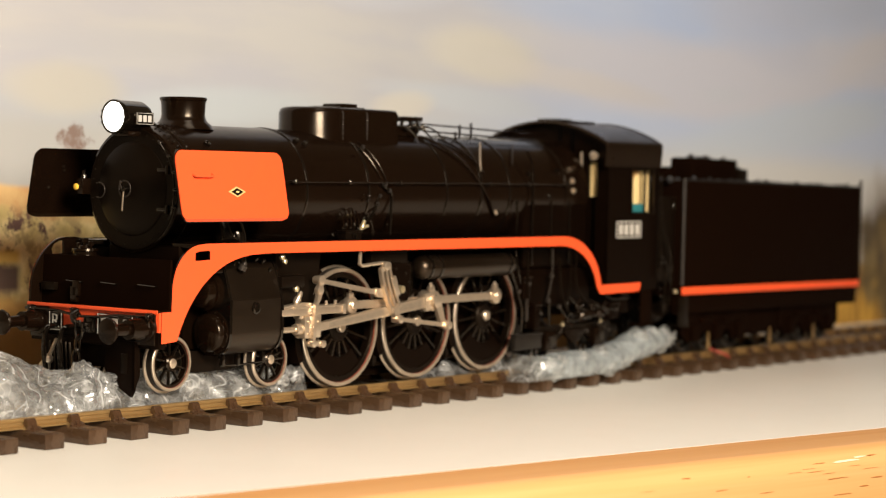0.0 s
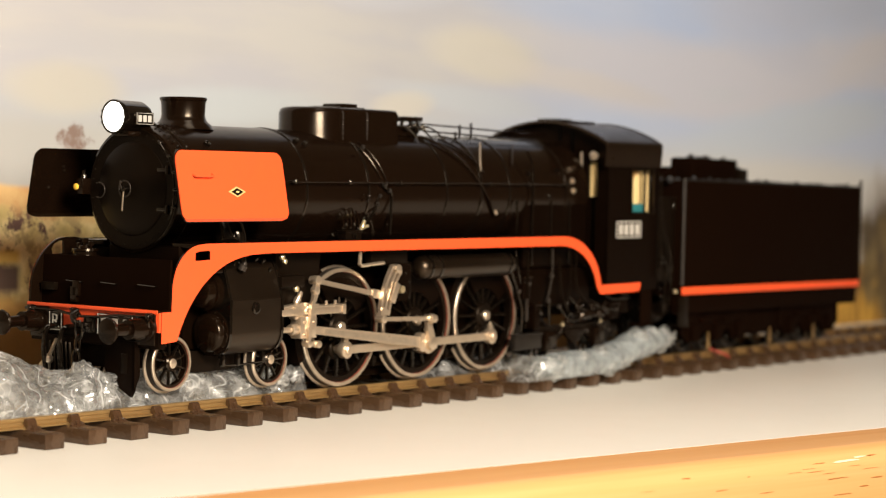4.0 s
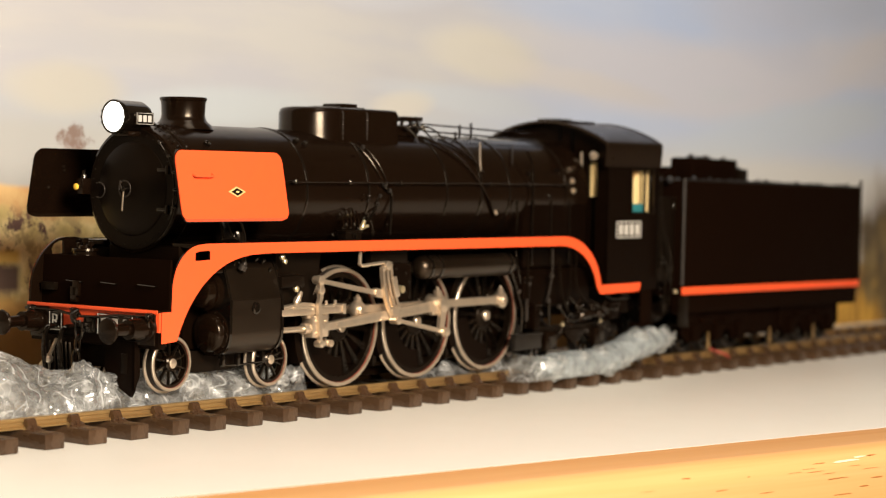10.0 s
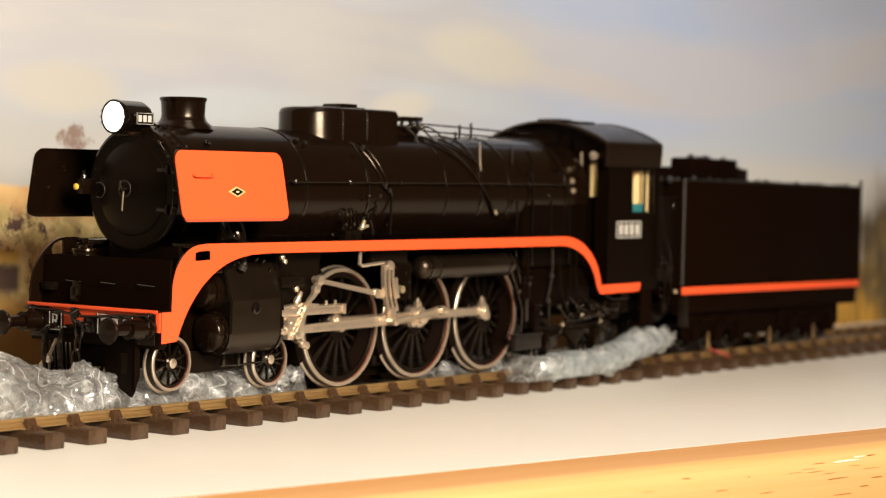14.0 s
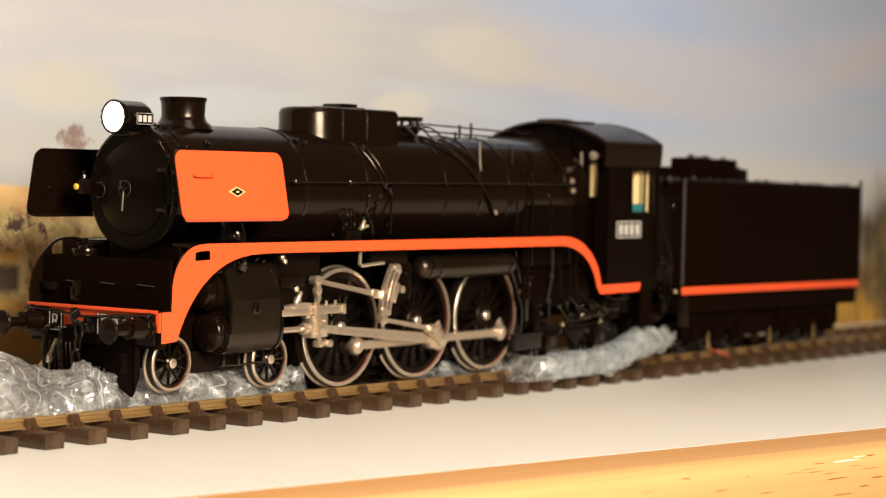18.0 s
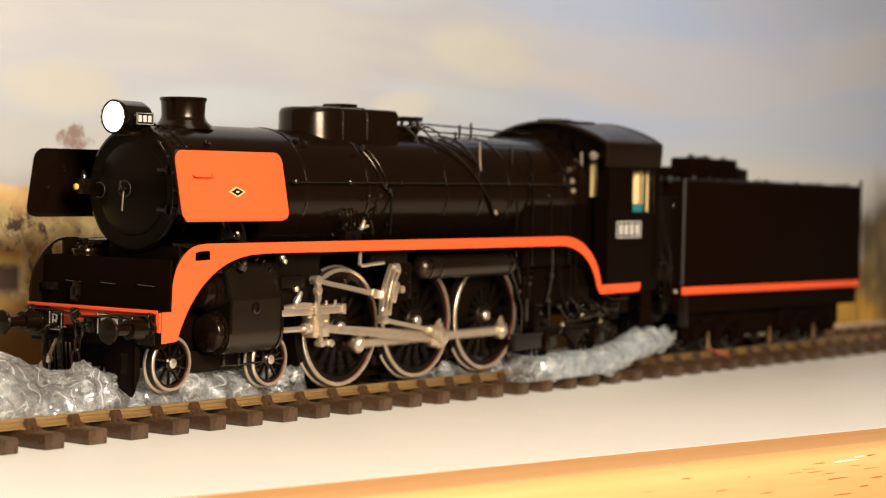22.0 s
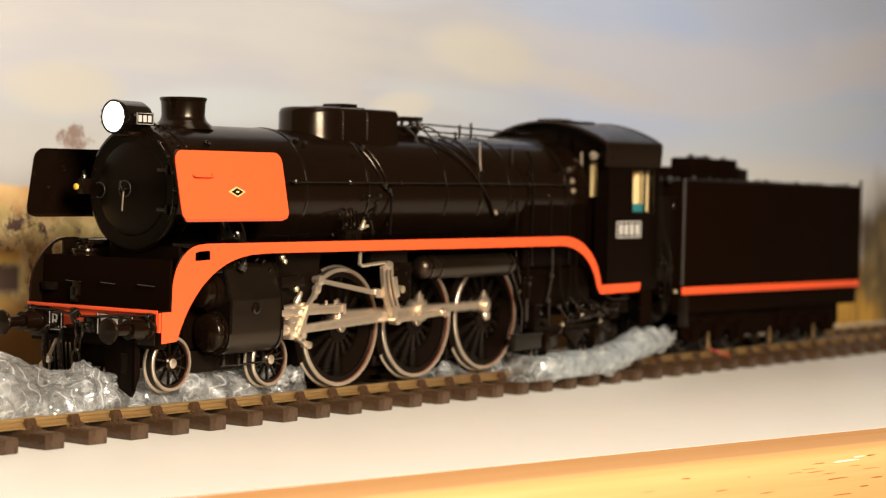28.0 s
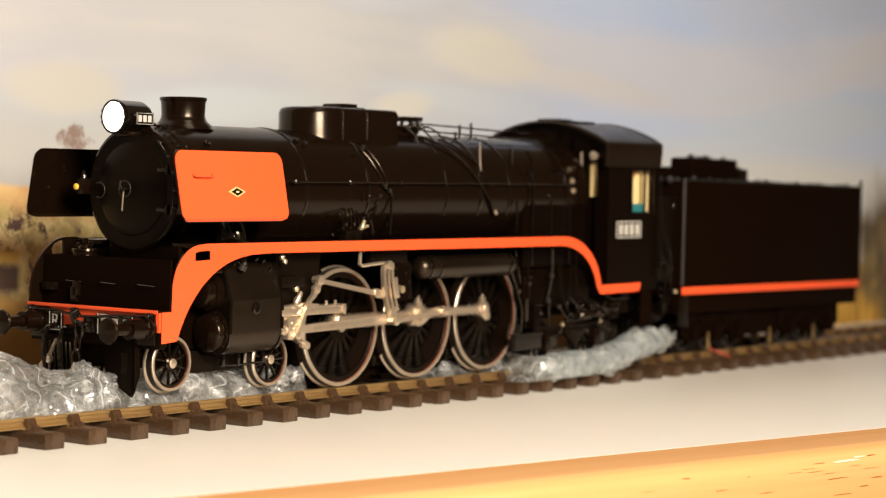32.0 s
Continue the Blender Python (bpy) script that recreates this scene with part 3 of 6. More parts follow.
def smokebox_front():
    door = part("smokebox_door", lathe(mesh(), (-130.3, 0, BZ), (-1, 0, 0), [(0, 15.9), (0.5, 15.6), (1.2, 13.5), (1.9, 9), (2.2, 4), (2.3, 0.6)], 48), BLACK_MATT, loco)
    part("door_rim", lathe(mesh(), (-130.2, 0, BZ), (-1, 0, 0), [(0, 16.6), (0.3, 16.5), (0.3, 15.7), (0, 15.6)], 48, False, False), BLACK, door)
    part("front_ring", lathe(mesh(), (-130.45, 0, BZ), (-1, 0, 0), [(0, 15.0), (0, 20.2), (0.15, 20.0), (0.15, 15.0)], 64, False, False), BLACK_MATT, loco)
    # door dart with two handles
    b = mesh()
    cyl(b, (-132.2, 0, BZ), (-135.0, 0, BZ), 1.1, 0.9, 14)
    part("door_dart", b, BLACK_GLOSS, door)
    part("dart_wheel", tube(mesh(), [(-134.2, 2.7 * math.cos(a), BZ + 2.7 * math.sin(a)) for a in (2 * math.pi * k / 18 for k in range(19))], 0.28, 8), TREAD, door, "dull steel hand wheel")
    part("door_handle", tube(mesh(), [(-134.6, 0, BZ), (-134.8, 0.2, BZ - 3.6), (-134.9, 0.4, BZ - 7.2)], 0.28, 8), STEEL, door, "bright steel dart handle")
    part("door_handle", tube(mesh(), [(-135.3, 0.2, BZ), (-135.4, 1.0, BZ + 1.4), (-135.4, 0.9, BZ + 2.8)], 0.28, 8), TREAD, door)
    for y in (13.6,):
        b = mesh()
        tube(b, [(-132.6, y + 2.6 * math.cos(a), BZ - 0.6 + 2.6 * math.sin(a)) for a in (radians(60 + 24 * i) for i in range(11))], 0.22, 8)
        part("grab_ring", b, TREAD, door)
    b = mesh()
    for z in (-6.5, 6.5):
        box(b, -131.5, -130.8, -16.2, -12.0, BZ + z - 0.6, BZ + z + 0.6, 0.2)
        cyl(b, (-131.2, -16.5, BZ + z - 1.4), (-131.2, -16.5, BZ + z + 1.4), 0.8, seg=10)
    part("door_hinge", b, BLACK_GLOSS, door)
    # rivets round the front ring
    for i in range(36):
        a = 2 * math.pi * i / 36
        part("rivet", lathe(mesh(), (-130.6, 18.8 * math.cos(a), BZ + 18.8 * math.sin(a)), (-1, 0, 0), dome(0.28), 8), BLACK_MATT, door, "", 80)


smokebox_front()


def chimney():
    ob = part("chimney", lathe(mesh(), (-106.9, 0, 69.5), (0, 0, 1), [(0, 10.6), (1.6, 9.6), (2.6, 8.3), (3.6, 7.7), (5.0, 7.4), (9.0, 7.6), (9.6, 7.7), (9.9, 8.0), (10.5, 8.1), (10.9, 7.9), (11.0, 6.9), (4.0, 6.5)], 48), BLACK, loco)
    return ob


chimney()


def headlamp():
    x0, z = -139.8, 72.8
    ob = part("headlamp", lathe(mesh(), (x0, 0, z), (1, 0, 0), [(0.6, 4.7), (0.0, 5.0), (0.0, 5.6), (0.9, 5.75), (1.6, 5.5), (11.5, 5.4), (13.5, 4.6), (14.3, 2.6)], 40, False, True), BLACK_GLOSS, loco)
    part("lens", lathe(mesh(), (x0 + 0.5, 0, z), (-1, 0, 0), [(0, 4.95), (0.3, 4.9), (0.9, 3.2), (1.1, 0.5)], 36), LENS, ob, "brightly lit white headlamp lens")
    b = mesh()
    box(b, -136, -127, -3.2, 3.2, 66.5, 68.2, 0.4)
    box(b, -129, -126, -2.2, 2.2, 66, 71, 0.4)
    part("lamp_bracket", b, BLACK, ob)
    for a in (200, 180, 160, 20, 0, -20):
        part("rim_catch", box(mesh(), x0 + 0.1, x0 + 1.3, 5.7 * math.cos(radians(a)) - 0.35, 5.7 * math.cos(radians(a)) + 0.35, z + 5.7 * math.sin(radians(a)) - 0.35, z + 5.7 * math.sin(radians(a)) + 0.35, 0.12), BLACK_GLOSS, ob)
    def board(s):
        pb = part("marking_plate", box(mesh(), -135.6, -127.4, s * 5.4, s * 6.4, 70.2, 74.4, 0.2), BLACK_GLOSS, ob)
        b = mesh()
        for z0, z1, x0_, x1_ in ((70.45, 70.58, -135.3, -127.7), (74.02, 74.15, -135.3, -127.7)):
            box(b, x0_, x1_, s * 6.38, s * 6.5, z0, z1)
        for xa in (-135.3, -127.9):
            box(b, xa, xa + 0.13, s * 6.38, s * 6.5, 70.45, 74.15)
        part("border", b, WHITE, pb, "thin white border line")
        for i in range(3):
            part("white_bar", box(mesh(), -134.6 + 2.2 * i, -133.0 + 2.2 * i, s * 6.38, s * 6.52, 71.2, 73.4, 0.05), WHITE, pb, "plain white bar")
    mirror(board)


headlamp()


def deflector(s):
    """A smoke deflector: a leaning sheet with round corners, painted outside, black inside."""
    def at(x, z, d=0.0):
        k = (z - 39.2) / 22.8
        y = 36.4 - 4.4 * k - (1.0 * (1 - (z - 39.2) / 0.9) if z < 40.1 else 0)
        return (x, s * (y + d), z)
    sheets = {1: rounded(-144.4, -93.1, 39.2, 62.0, 3.5, 6), -1: rounded(-144.7, -92.8, 39.0, 62.3, 3.7, 6)}
    # square off the lower front corner a little
    for side, mat, d0, d1, nm in ((1, ORANGE, 0.3, 0.0, "outer_sheet"), (-1, BLACK, 0.0, -0.5, "inner_sheet")):
        outline = sheets[side]
        b = mesh()
        a = [b.verts.new(at(x, z, d0)) for x, z in outline]
        c = [b.verts.new(at(x, z, d1)) for x, z in outline]
        b.faces.new(a)
        b.faces.new(c[::-1])
        for i in range(len(a)):
            j = (i + 1) % len(a)
            b.faces.new((a[i], c[i], c[j], a[j]))
        bmesh.ops.bisect_plane(b, geom=list(b.verts) + list(b.edges) + list(b.faces), plane_co=(0, 0, 40.1), plane_no=(0, 0, 1))
        if nm == "outer_sheet":
            ob = part("smoke_deflector", b, mat, loco, "orange-red painted smoke deflector plate")
        else:
            part(nm, b, mat, ob, "black inner face")
    # hand rail and badge on the outside
    part("grab_rail", tube(mesh(), [at(-137.4, 54.3, 0.2), at(-137.2, 53.8, 1.4), at(-136, 53.7, 1.5), at(-130, 53.7, 1.5), at(-128.8, 53.9, 1.4), at(-128.4, 54.5, 0.2)], 0.33, 8), ORANGE, ob)
    b = mesh()
    for r, d, m, nm in ((1.12, 0.45, GOLD, "badge"), (0.80, 0.6, BLACK_GLOSS, "badge_field"), (0.25, 0.7, GOLD, "badge_mark")):
        b = mesh()
        q = [at(-117.6 + dx * r, 48.8 + dz * r, d) for dx, dz in ((-3.7, 0), (0, -1.55), (3.7, 0), (0, 1.55))]
        q0 = [at(-117.6 + dx * r, 48.8 + dz * r, 0.3) for dx, dz in ((-3.7, 0), (0, -1.55), (3.7, 0), (0, 1.55))]
        va, vb = [b.verts.new(v) for v in q], [b.verts.new(v) for v in q0]
        b.faces.new(va)
        for i in range(4):
            b.faces.new((va[i], va[(i + 1) % 4], vb[(i + 1) % 4], vb[i]))
        part(nm, b, m, ob)
    # stays to the smokebox
    for x in (-98,):
        part("stay", tube(mesh(), [at(x, 57, -0.4), (x + 3, s * 19.5, 58.5)], 0.45, 8), BLACK, ob)


mirror(deflector)


def dome_cover():
    """The long cover over dome and sand box."""
    xa, xb, hw = -38.6, -3.6, 12.6
    ring = [(xa + hw * math.cos(radians(a)), hw * math.sin(radians(a))) for a in range(90, 271, 9)]
    ring = ring + [(xa + 12, -hw), (xb, -hw), (xb, hw), (xa + 12, hw)]
    b = mesh()
    lv = []
    for z, g in ((60.0, 0.8), (68.6, 0.35), (70.5, 0.0), (77.6, -0.1), (78.9, -0.6), (79.5, -1.6), (79.7, -3.0)):
        lv.append([b.verts.new((x + (g * (-1 if x < -27 else 1 if x > 0 else 0)) * 0.8, y + g * (1 if y > 0 else -1) * (0.8 if abs(y) > 1 else 0), z)) for x, y in ring])
    k = len(ring)
    for p0, p1 in zip(lv, lv[1:]):
        for i in range(k):
            b.faces.new((p0[i], p0[(i + 1) % k], p1[(i + 1) % k], p1[i]))
    b.faces.new(lv[-1])
    b.faces.new(lv[0][::-1])
    ob = part("dome_cover", b, BLACK, loco, sharp=40)
    # strips set where the cover shines, their paler steel standing in for highlights
    for x in (-36.5, -22.3):
        b = mesh()
        tube(b, [(x, -hw - 0.1, 68), (x, -hw - 0.15, 77.6), (x, -hw + 1.6, 79.7), (x, 0, 79.95), (x, hw - 1.6, 79.7), (x, hw + 0.1, 77.6), (x, hw + 0.1, 68)], 0.35, 8)
        strip = part("cover_strip", b, TREAD, ob)
        for zz in (69.2, 71.2, 73.2, 75.2, 77.0):
            part("bolt", lathe(mesh(), (x, -hw - 0.4, zz), (0, -1, 0), dome(0.38), 8), BLACK_GLOSS, strip, "", 80)
    lid = part("filler_lid", box(mesh(), -27, -18.5, -5, 5, 79.5, 81.6, 0.5), BLACK, ob)
    part("lid_hinge", cyl(mesh(), (-18.2, -4, 81.0), (-18.2, 4, 81.0), 0.6, seg=10), BLACK_GLOSS, lid)


dome_cover()


def valance(s):
    """The deep painted running-board edge that sweeps down at both ends."""
    if s < 0:
        top = [(-147.3, 0.3), (-147.3, 10.3), (-142.9, 10.3), (-142.7, 14), (-142.5, 19.0)]
        sweep = [(-142.5, 19.0), (-140.8, 24.2), (-137.2, 28.6), (-132.6, 31.1), (-127.5, 31.8)]
        hole = [(-132.3, 28.9), (-130.5, 29.4), (-126.2, 29.6), (-125.3, 29.2), (-125.3, 26.6), (-132.3, 26.3)]
    else:
        # the far plate stands further forward over the beam
        top = [(-147.3, 0.3), (-147.3, 10.3), (-148.0, 11.1), (-147.9, 14), (-147.7, 17.3)]
        sweep = [(-147.7, 17.3), (-146.3, 21.9), (-142.7, 27.2), (-137.6, 31.0), (-133.6, 32.2), (-128.5, 32.3)]
        hole = [(-138.9, 28.4), (-137.8, 30.0), (-135.4, 31.0), (-133.4, 31.1), (-133.3, 26.8), (-138.6, 26.6)]
    top += [tuple(v)[:2] for v in curve(sweep, 4)][1:]
    rear = arc(86.5, 7.0, 29.8, 24.2, 90, 6, 12)
    under = list(reversed(arc(84.5, 5.6, 28.8, 21.8, 90, 3, 12)))
    front = [tuple(v)[:2] for v in curve([(-98.0, 28.1), (-108.0, 27.4), (-117.6, 24.9), (-126.5, 19.9), (-133.4, 13.1), (-137.8, 6.4), (-140.4, 0.8)], 4)]
    out = top + [(-126.0, 31.85)] + [hole[3], hole[2], hole[1], hole[0], hole[5], hole[4], hole[3]] + [(-125.9, 31.85)] + rear + [(117.0, 10.2), (149.0, 10.2), (147.5, 6.5)] + [(115.7, 6.3)] + under[1:] + front
    y = 30.6
    b = prism(mesh(), out, s * (y - (0.15 if s < 0 else 0.03)), s * y)
    ob = part("valance", b, ORANGE, loco, "orange-red running-board edge with curved ends", 20)
    part("backing_plate", prism(mesh(), out, s * (y - 0.95), s * (y - (0.16 if s < 0 else 0.035))), BLACK, ob, "black inner face", 20)
    b = mesh()
    box(b, -128, 88, s * 16, s * (y - 0.9), 30.0, 31.6, 0.2)
    part("running_board", b, BLACK, loco)
    return ob


mirror(valance)


def front_end():
    # sloping apron between the two valances and the platform behind it
    b = prism(mesh(), [(-143.0, 10.4), (-142.4, 26.8), (-141.6, 26.8), (-141.2, 10.4)], -29.4, 29.4)
    # the tender's flat black darkens the apron as if it faced less light
    ap = part("front_apron", b, TENDER_BLACK, loco)
    part("front_deck", box(mesh(), -142, -118, -29.4, 29.4, 22.0, 23.2, 0.2), BLACK, loco)
    beam = part("buffer_beam", box(mesh(), -148.0, -145.4, -30.2, 30.2, 3.8, 10.2, 0.3), ORANGE, loco, "orange-red buffer beam")
    part("footstep_plate", box(mesh(), -148.7, -142.6, -30.2, 30.2, 10.2, 10.9, 0.15), BLACK, beam, "black deck plate")
    part("footstep_edge", box(mesh(), -149.1, -148.7, -30.2, 30.2, 9.9, 11.0, 0.1), ORANGE, beam)
    part("lower_channel", box(mesh(), -147.6, -144.6, -29.6, 29.6, -1.6, 3.8, 0.3), CAB_BLACK, beam, "black channel under the beam")
    part("release_rod", tube(mesh(), [(-150.2, 29.5, 9.0), (-150.4, 14, 8.8), (-150.6, 4, 7.6), (-150.6, -4, 7.6), (-150.4, -14, 8.8), (-150.2, -29.5, 9.0)], 0.5, 8), BLACK_GLOSS, beam, "black coupling release rod")
    for ry_ in (27.5, 7.0, -27.5):
        part("rod_bracket", box(mesh(), -151.0, -148.0, ry_ - 0.6, ry_ + 0.6, 6.4, 10.2, 0.2), BLACK_GLOSS, beam)
    # small grab irons and hooks on the apron
    for y, w in ((17.0, 7.0), (0.8, 7.0), (-16.4, 7.6)):
        part("grab_iron", tube(mesh(), [(-142.7, y, 18.6), (-143.9, y, 18.4), (-143.9, y - w, 18.1), (-142.7, y - w, 18.3)], 0.24, 8), BLACK_GLOSS, ap)
    # coupling hook, chain, brake pipe
    b = mesh()
    box(b, -150, -148, -2.2, 2.2, 2.2, 8.0, 0.4)
    tube(b, [(-150, 0, 5), (-154, 0, 5.2), (-156.4, 0, 6.6), (-156.8, 0, 8.6), (-155.0, 0, 9.4), (-154.2, 0, 8.0)], 0.95, 10)
    part("coupling_hook", b, BLACK_GLOSS, beam)
    for i in range(3):
        b = mesh()
        zc = 3.2 - i * 4.6
        tube(b, [(-154.0 - 0.5 * i + (0.9 * math.cos(a) if i % 2 else 0), (0 if i % 2 else 1.6 * math.cos(a)), zc + 3.0 * math.sin(a)) for a in (2 * math.pi * k / 14 for k in range(15))], 0.5, 8)
        part("chain_link", b, BLACK_GLOSS, beam)
    def buffer(s):
        y, z = s * 24.6, 5.0
        ob = part("buffer", lathe(mesh(), (-148, y, z), (-1, 0, 0), [(0, 4.6), (1.8, 4.5), (2.0, 3.6), (7.0, 3.2), (7.4, 3.2), (8.4, 3.2), (8.5, 2.0), (15.8, 1.9)], 32), BLACK, loco)
        part("buffer_head", lathe(mesh(), (-163.6, y, z), (-1, 0, 0), [(0, 2.0), (0.5, 3.9), (1.2, 4.2), (1.7, 4.0), (2.1, 2.4), (2.3, 0.5)], 32), BLACK, ob)
        part("buffer_plate", box(mesh(), -148.9, -148.0, y - 4.2, y + 4.2, z - 5.4, z + 4.6, 0.3), BLACK, ob, "square black base plate")
        for a in (45, 135, 225, 315):
            part("bolt", cyl(mesh(), (-148, y + 3.4 * math.cos(radians(a)), z + 3.4 * math.sin(radians(a))), (-149.4, y + 3.4 * math.cos(radians(a)), z + 3.4 * math.sin(radians(a))), 0.5, seg=6), BLACK_GLOSS, ob)
            part("nut", lathe(mesh(), (-149.3, y + 3.4 * math.cos(radians(a)), z + 3.4 * math.sin(radians(a))), (-1, 0, 0), dome(0.6), 8), BLACK_GLOSS, ob, "", 80)
    mirror(buffer)
    # marking plates on the beam
    for y, n in ((16.8, 1), (-11.0, 3)):
        w = 3.2 if n == 1 else 8.2
        pb = part("marking_plate", box(mesh(), -148.7, -148.0, y - w, y + w, 2.0, 8.9, 0.2), BLACK_GLOSS, beam)
        bb = mesh()
        for z0 in (2.2, 8.4):
            box(bb, -148.85, -148.65, y - w + 0.2, y + w - 0.2, z0, z0 + 0.25)
        for ya in (y - w + 0.2, y + w - 0.55):
            box(bb, -148.85, -148.65, ya, ya + 0.25, 2.2, 8.75)
        part("border", bb, WHITE, pb, "white border line")
        for i in range(n):
            yy = y if n == 1 else y - 5.0 + 5.0 * i
            if n == 1:
                face = bpy.data.curves.new("letter", "FONT")
                face.body, face.size, face.extrude, face.align_x = "R", 6.4 * MM, 0.08 * MM, "CENTER"
                face.materials.append(WHITE)
                letter = tagged(new("letter", face), "white letter R")
                letter.parent = pb
                letter.matrix_basis = Matrix(((0, 0, -1, -148.82 * MM), (-1, 0, 0, yy * MM), (0, 1, 0, 3.2 * MM), (0, 0, 0, 1)))
            else:
                part("white_bar", box(mesh(), -148.85, -148.65, yy - 1.3, yy + 1.3, 3.4, 7.4, 0.1), WHITE, pb, "plain white bar")
    # guard irons in front of the bogie wheels and the screen between them
    def guard(s):
        b = mesh()
        prism(b, [(s * a, z) for a, z in ((20.4, 0.6), (20.4, -15.0), (18.9, -17.4), (10.0, -13.0), (7.0, -9.0), (7.0, 0.6))], -149.2, -148.2, axis="x")
        prism(b, [(-149.2, 0.6), (-146.6, 0.6), (-146.8, -11), (-149.2, -15.4)], s * 19.6, s * 20.6)
        gi = part("guard_iron", b, CAB_BLACK, loco)
        part("slot", box(mesh(), -149.45, -149.15, s * 14.6, s * 17.4, -10.0, -3.6, 0.1), BLACK_MATT, gi)
        for k in range(6 if s > 0 else 0):
            part("rib", tube(mesh(), [(-149.6, s * (9.0 + 1.9 * k), -1.5), (-150.0, s * (8.0 + 1.9 * k), -8.0), (-149.6, s * (8.4 + 1.9 * k), -11.5 - 0.7 * k)], 0.5, 6), BLACK_MATT, gi)
    mirror(guard)
    b = mesh()
    box(b, -146, -138, -14.5, 14.5, -9, 0.5, 0.5)
    part("drag_box", b, CAB_BLACK, loco)
    # brake hoses
    for y, x in ((16.0, -151.0), (8.0, -151.5)):
        part("brake_hose", tube(mesh(), curve([(-148, y, 4), (x - 2, y, 3), (x - 3, y + 0.5, -3), (x - 2, y + 0.8, -9), (x - 0.5, y + 1.5, -14)], 5), 0.9, 10), BLACK_GLOSS, loco)
    part("hose_coupling", lathe(mesh(), (-152.0, 12.6, -0.3), (0.0, 5.8, -9.8), [(0, 0.55), (6.6, 0.6), (7.0, 1.6), (8.4, 1.9), (8.6, 1.4), (10.8, 2.0), (12.0, 1.3)], 16), TYRE, loco, "bright steel hose end")


front_end()


def cylinder(s):
    """The outside cylinder casing with valve chest above and round covers in front."""
    y0, y1 = 13.0, 27.2
    prof = [(y0, 25.5), (20.4, 25.5), (22.4, 24.6), (23.8, 22.8), (25.0, 19.8), (26.9, 12.8), (y1, 12.4), (y1, 3.0)] + arc(20.2, 1.5, 7.0, 7.6, 0, -90, 16) + [(y0, -6.1)]
    b = prism(mesh(), [(s * a, z) for a, z in prof], -112.0, -85.0, axis="x")
    ob = part("cylinder_casing", b, BLACK_SHEEN, loco, sharp=9)
    part("cylinder_cover", lathe(mesh(), (-112, s * 19.5, 1.4), (-1, 0, 0), [(0, 7.6), (1.0, 7.6), (1.2, 6.6), (3.0, 6.4), (3.6, 5.8), (4.2, 4.4), (4.5, 2.0), (4.55, 0.5)], 40), BLACK, ob, "", 40)
    part("valve_cover", lathe(mesh(), (-112, s * 18.5, 15.2), (-1, 0, 0), [(0, 6.4), (3.0, 6.4), (3.3, 5.6), (6.0, 5.4), (6.6, 4.8), (7.0, 3.4), (7.2, 1.6), (7.25, 0.4)], 40), BLACK, ob, "", 40)
    for i in range(10):
        a = 2 * math.pi * i / 10
        part("stud", lathe(mesh(), (-113.0, s * 19.5 + 7.1 * math.cos(a), 1.4 + 7.1 * math.sin(a)), (-1, 0, 0), dome(0.36), 8), BLACK_MATT, ob, "", 80)
    part("inspection_plug", lathe(mesh(), (-99.0, s * 27.0, 9.5), (0, s, 0), [(0, 2.1), (0.5, 2.1), (0.6, 1.5), (0.9, 1.3)], 20), BLACK_GLOSS, ob)
    # small steel stub added in place of a glint on the black casing
    part("glint_stub", lathe(mesh(), (-104.6, s * 25.2, 22.2), (0.35, s * 0.35, 1), [(0, 0.8), (0.3, 1.5), (2.0, 1.5), (2.3, 0.9), (3.2, 0.8)], 14), TREAD, ob, "steel stub that imitates a glint on the cylinder top")
    for x, z in ((-92.6, 24.6), (-89.2, 21.4), (-96.0, 25.4)):
        part("oil_nipple", lathe(mesh(), (x, s * 24.0, z), (0, s * 0.7, 0.7), [(0, 0.5), (0.8, 0.5), (0.9, 0.75), (1.6, 0.7), (1.8, 0.3)], 10), BLACK_GLOSS, ob)
    part("drain_pipe", tube(mesh(), curve([(-108, s * 19, -6), (-107.5, s * 20, -9.5), (-98, s * 20.5, -10.0), (-84, s * 21, -9.4), (-78, s * 21, -9.0)], 4), 0.45, 8), BLACK_GLOSS, ob)
    for x in (-108, -100.5, -88):
        part("drain_cock", box(mesh(), x - 0.6, x + 0.6, s * 19.4, s * 21.2, -10.2, -5.8, 0.2), BLACK_GLOSS, ob)
    # steam pipe to the smokebox
    part("steam_pipe", tube(mesh(), curve([(-104, s * 12, 43), (-103, s * 20.5, 36), (-102, s * 21, 24)], 5), 3.6, 16), BLACK_GLOSS, ob)
    for x in (-111.6, -85.6):
        part("casing_rim", prism(mesh(), [(s * (a + (0.35 if a > 20 else 0)), z + (0.3 if z > 20 else -0.3 if z < 0 else 0)) for a, z in prof], x - 0.6, x + 0.6, axis="x"), BLACK_GLOSS, ob)


mirror(cylinder)


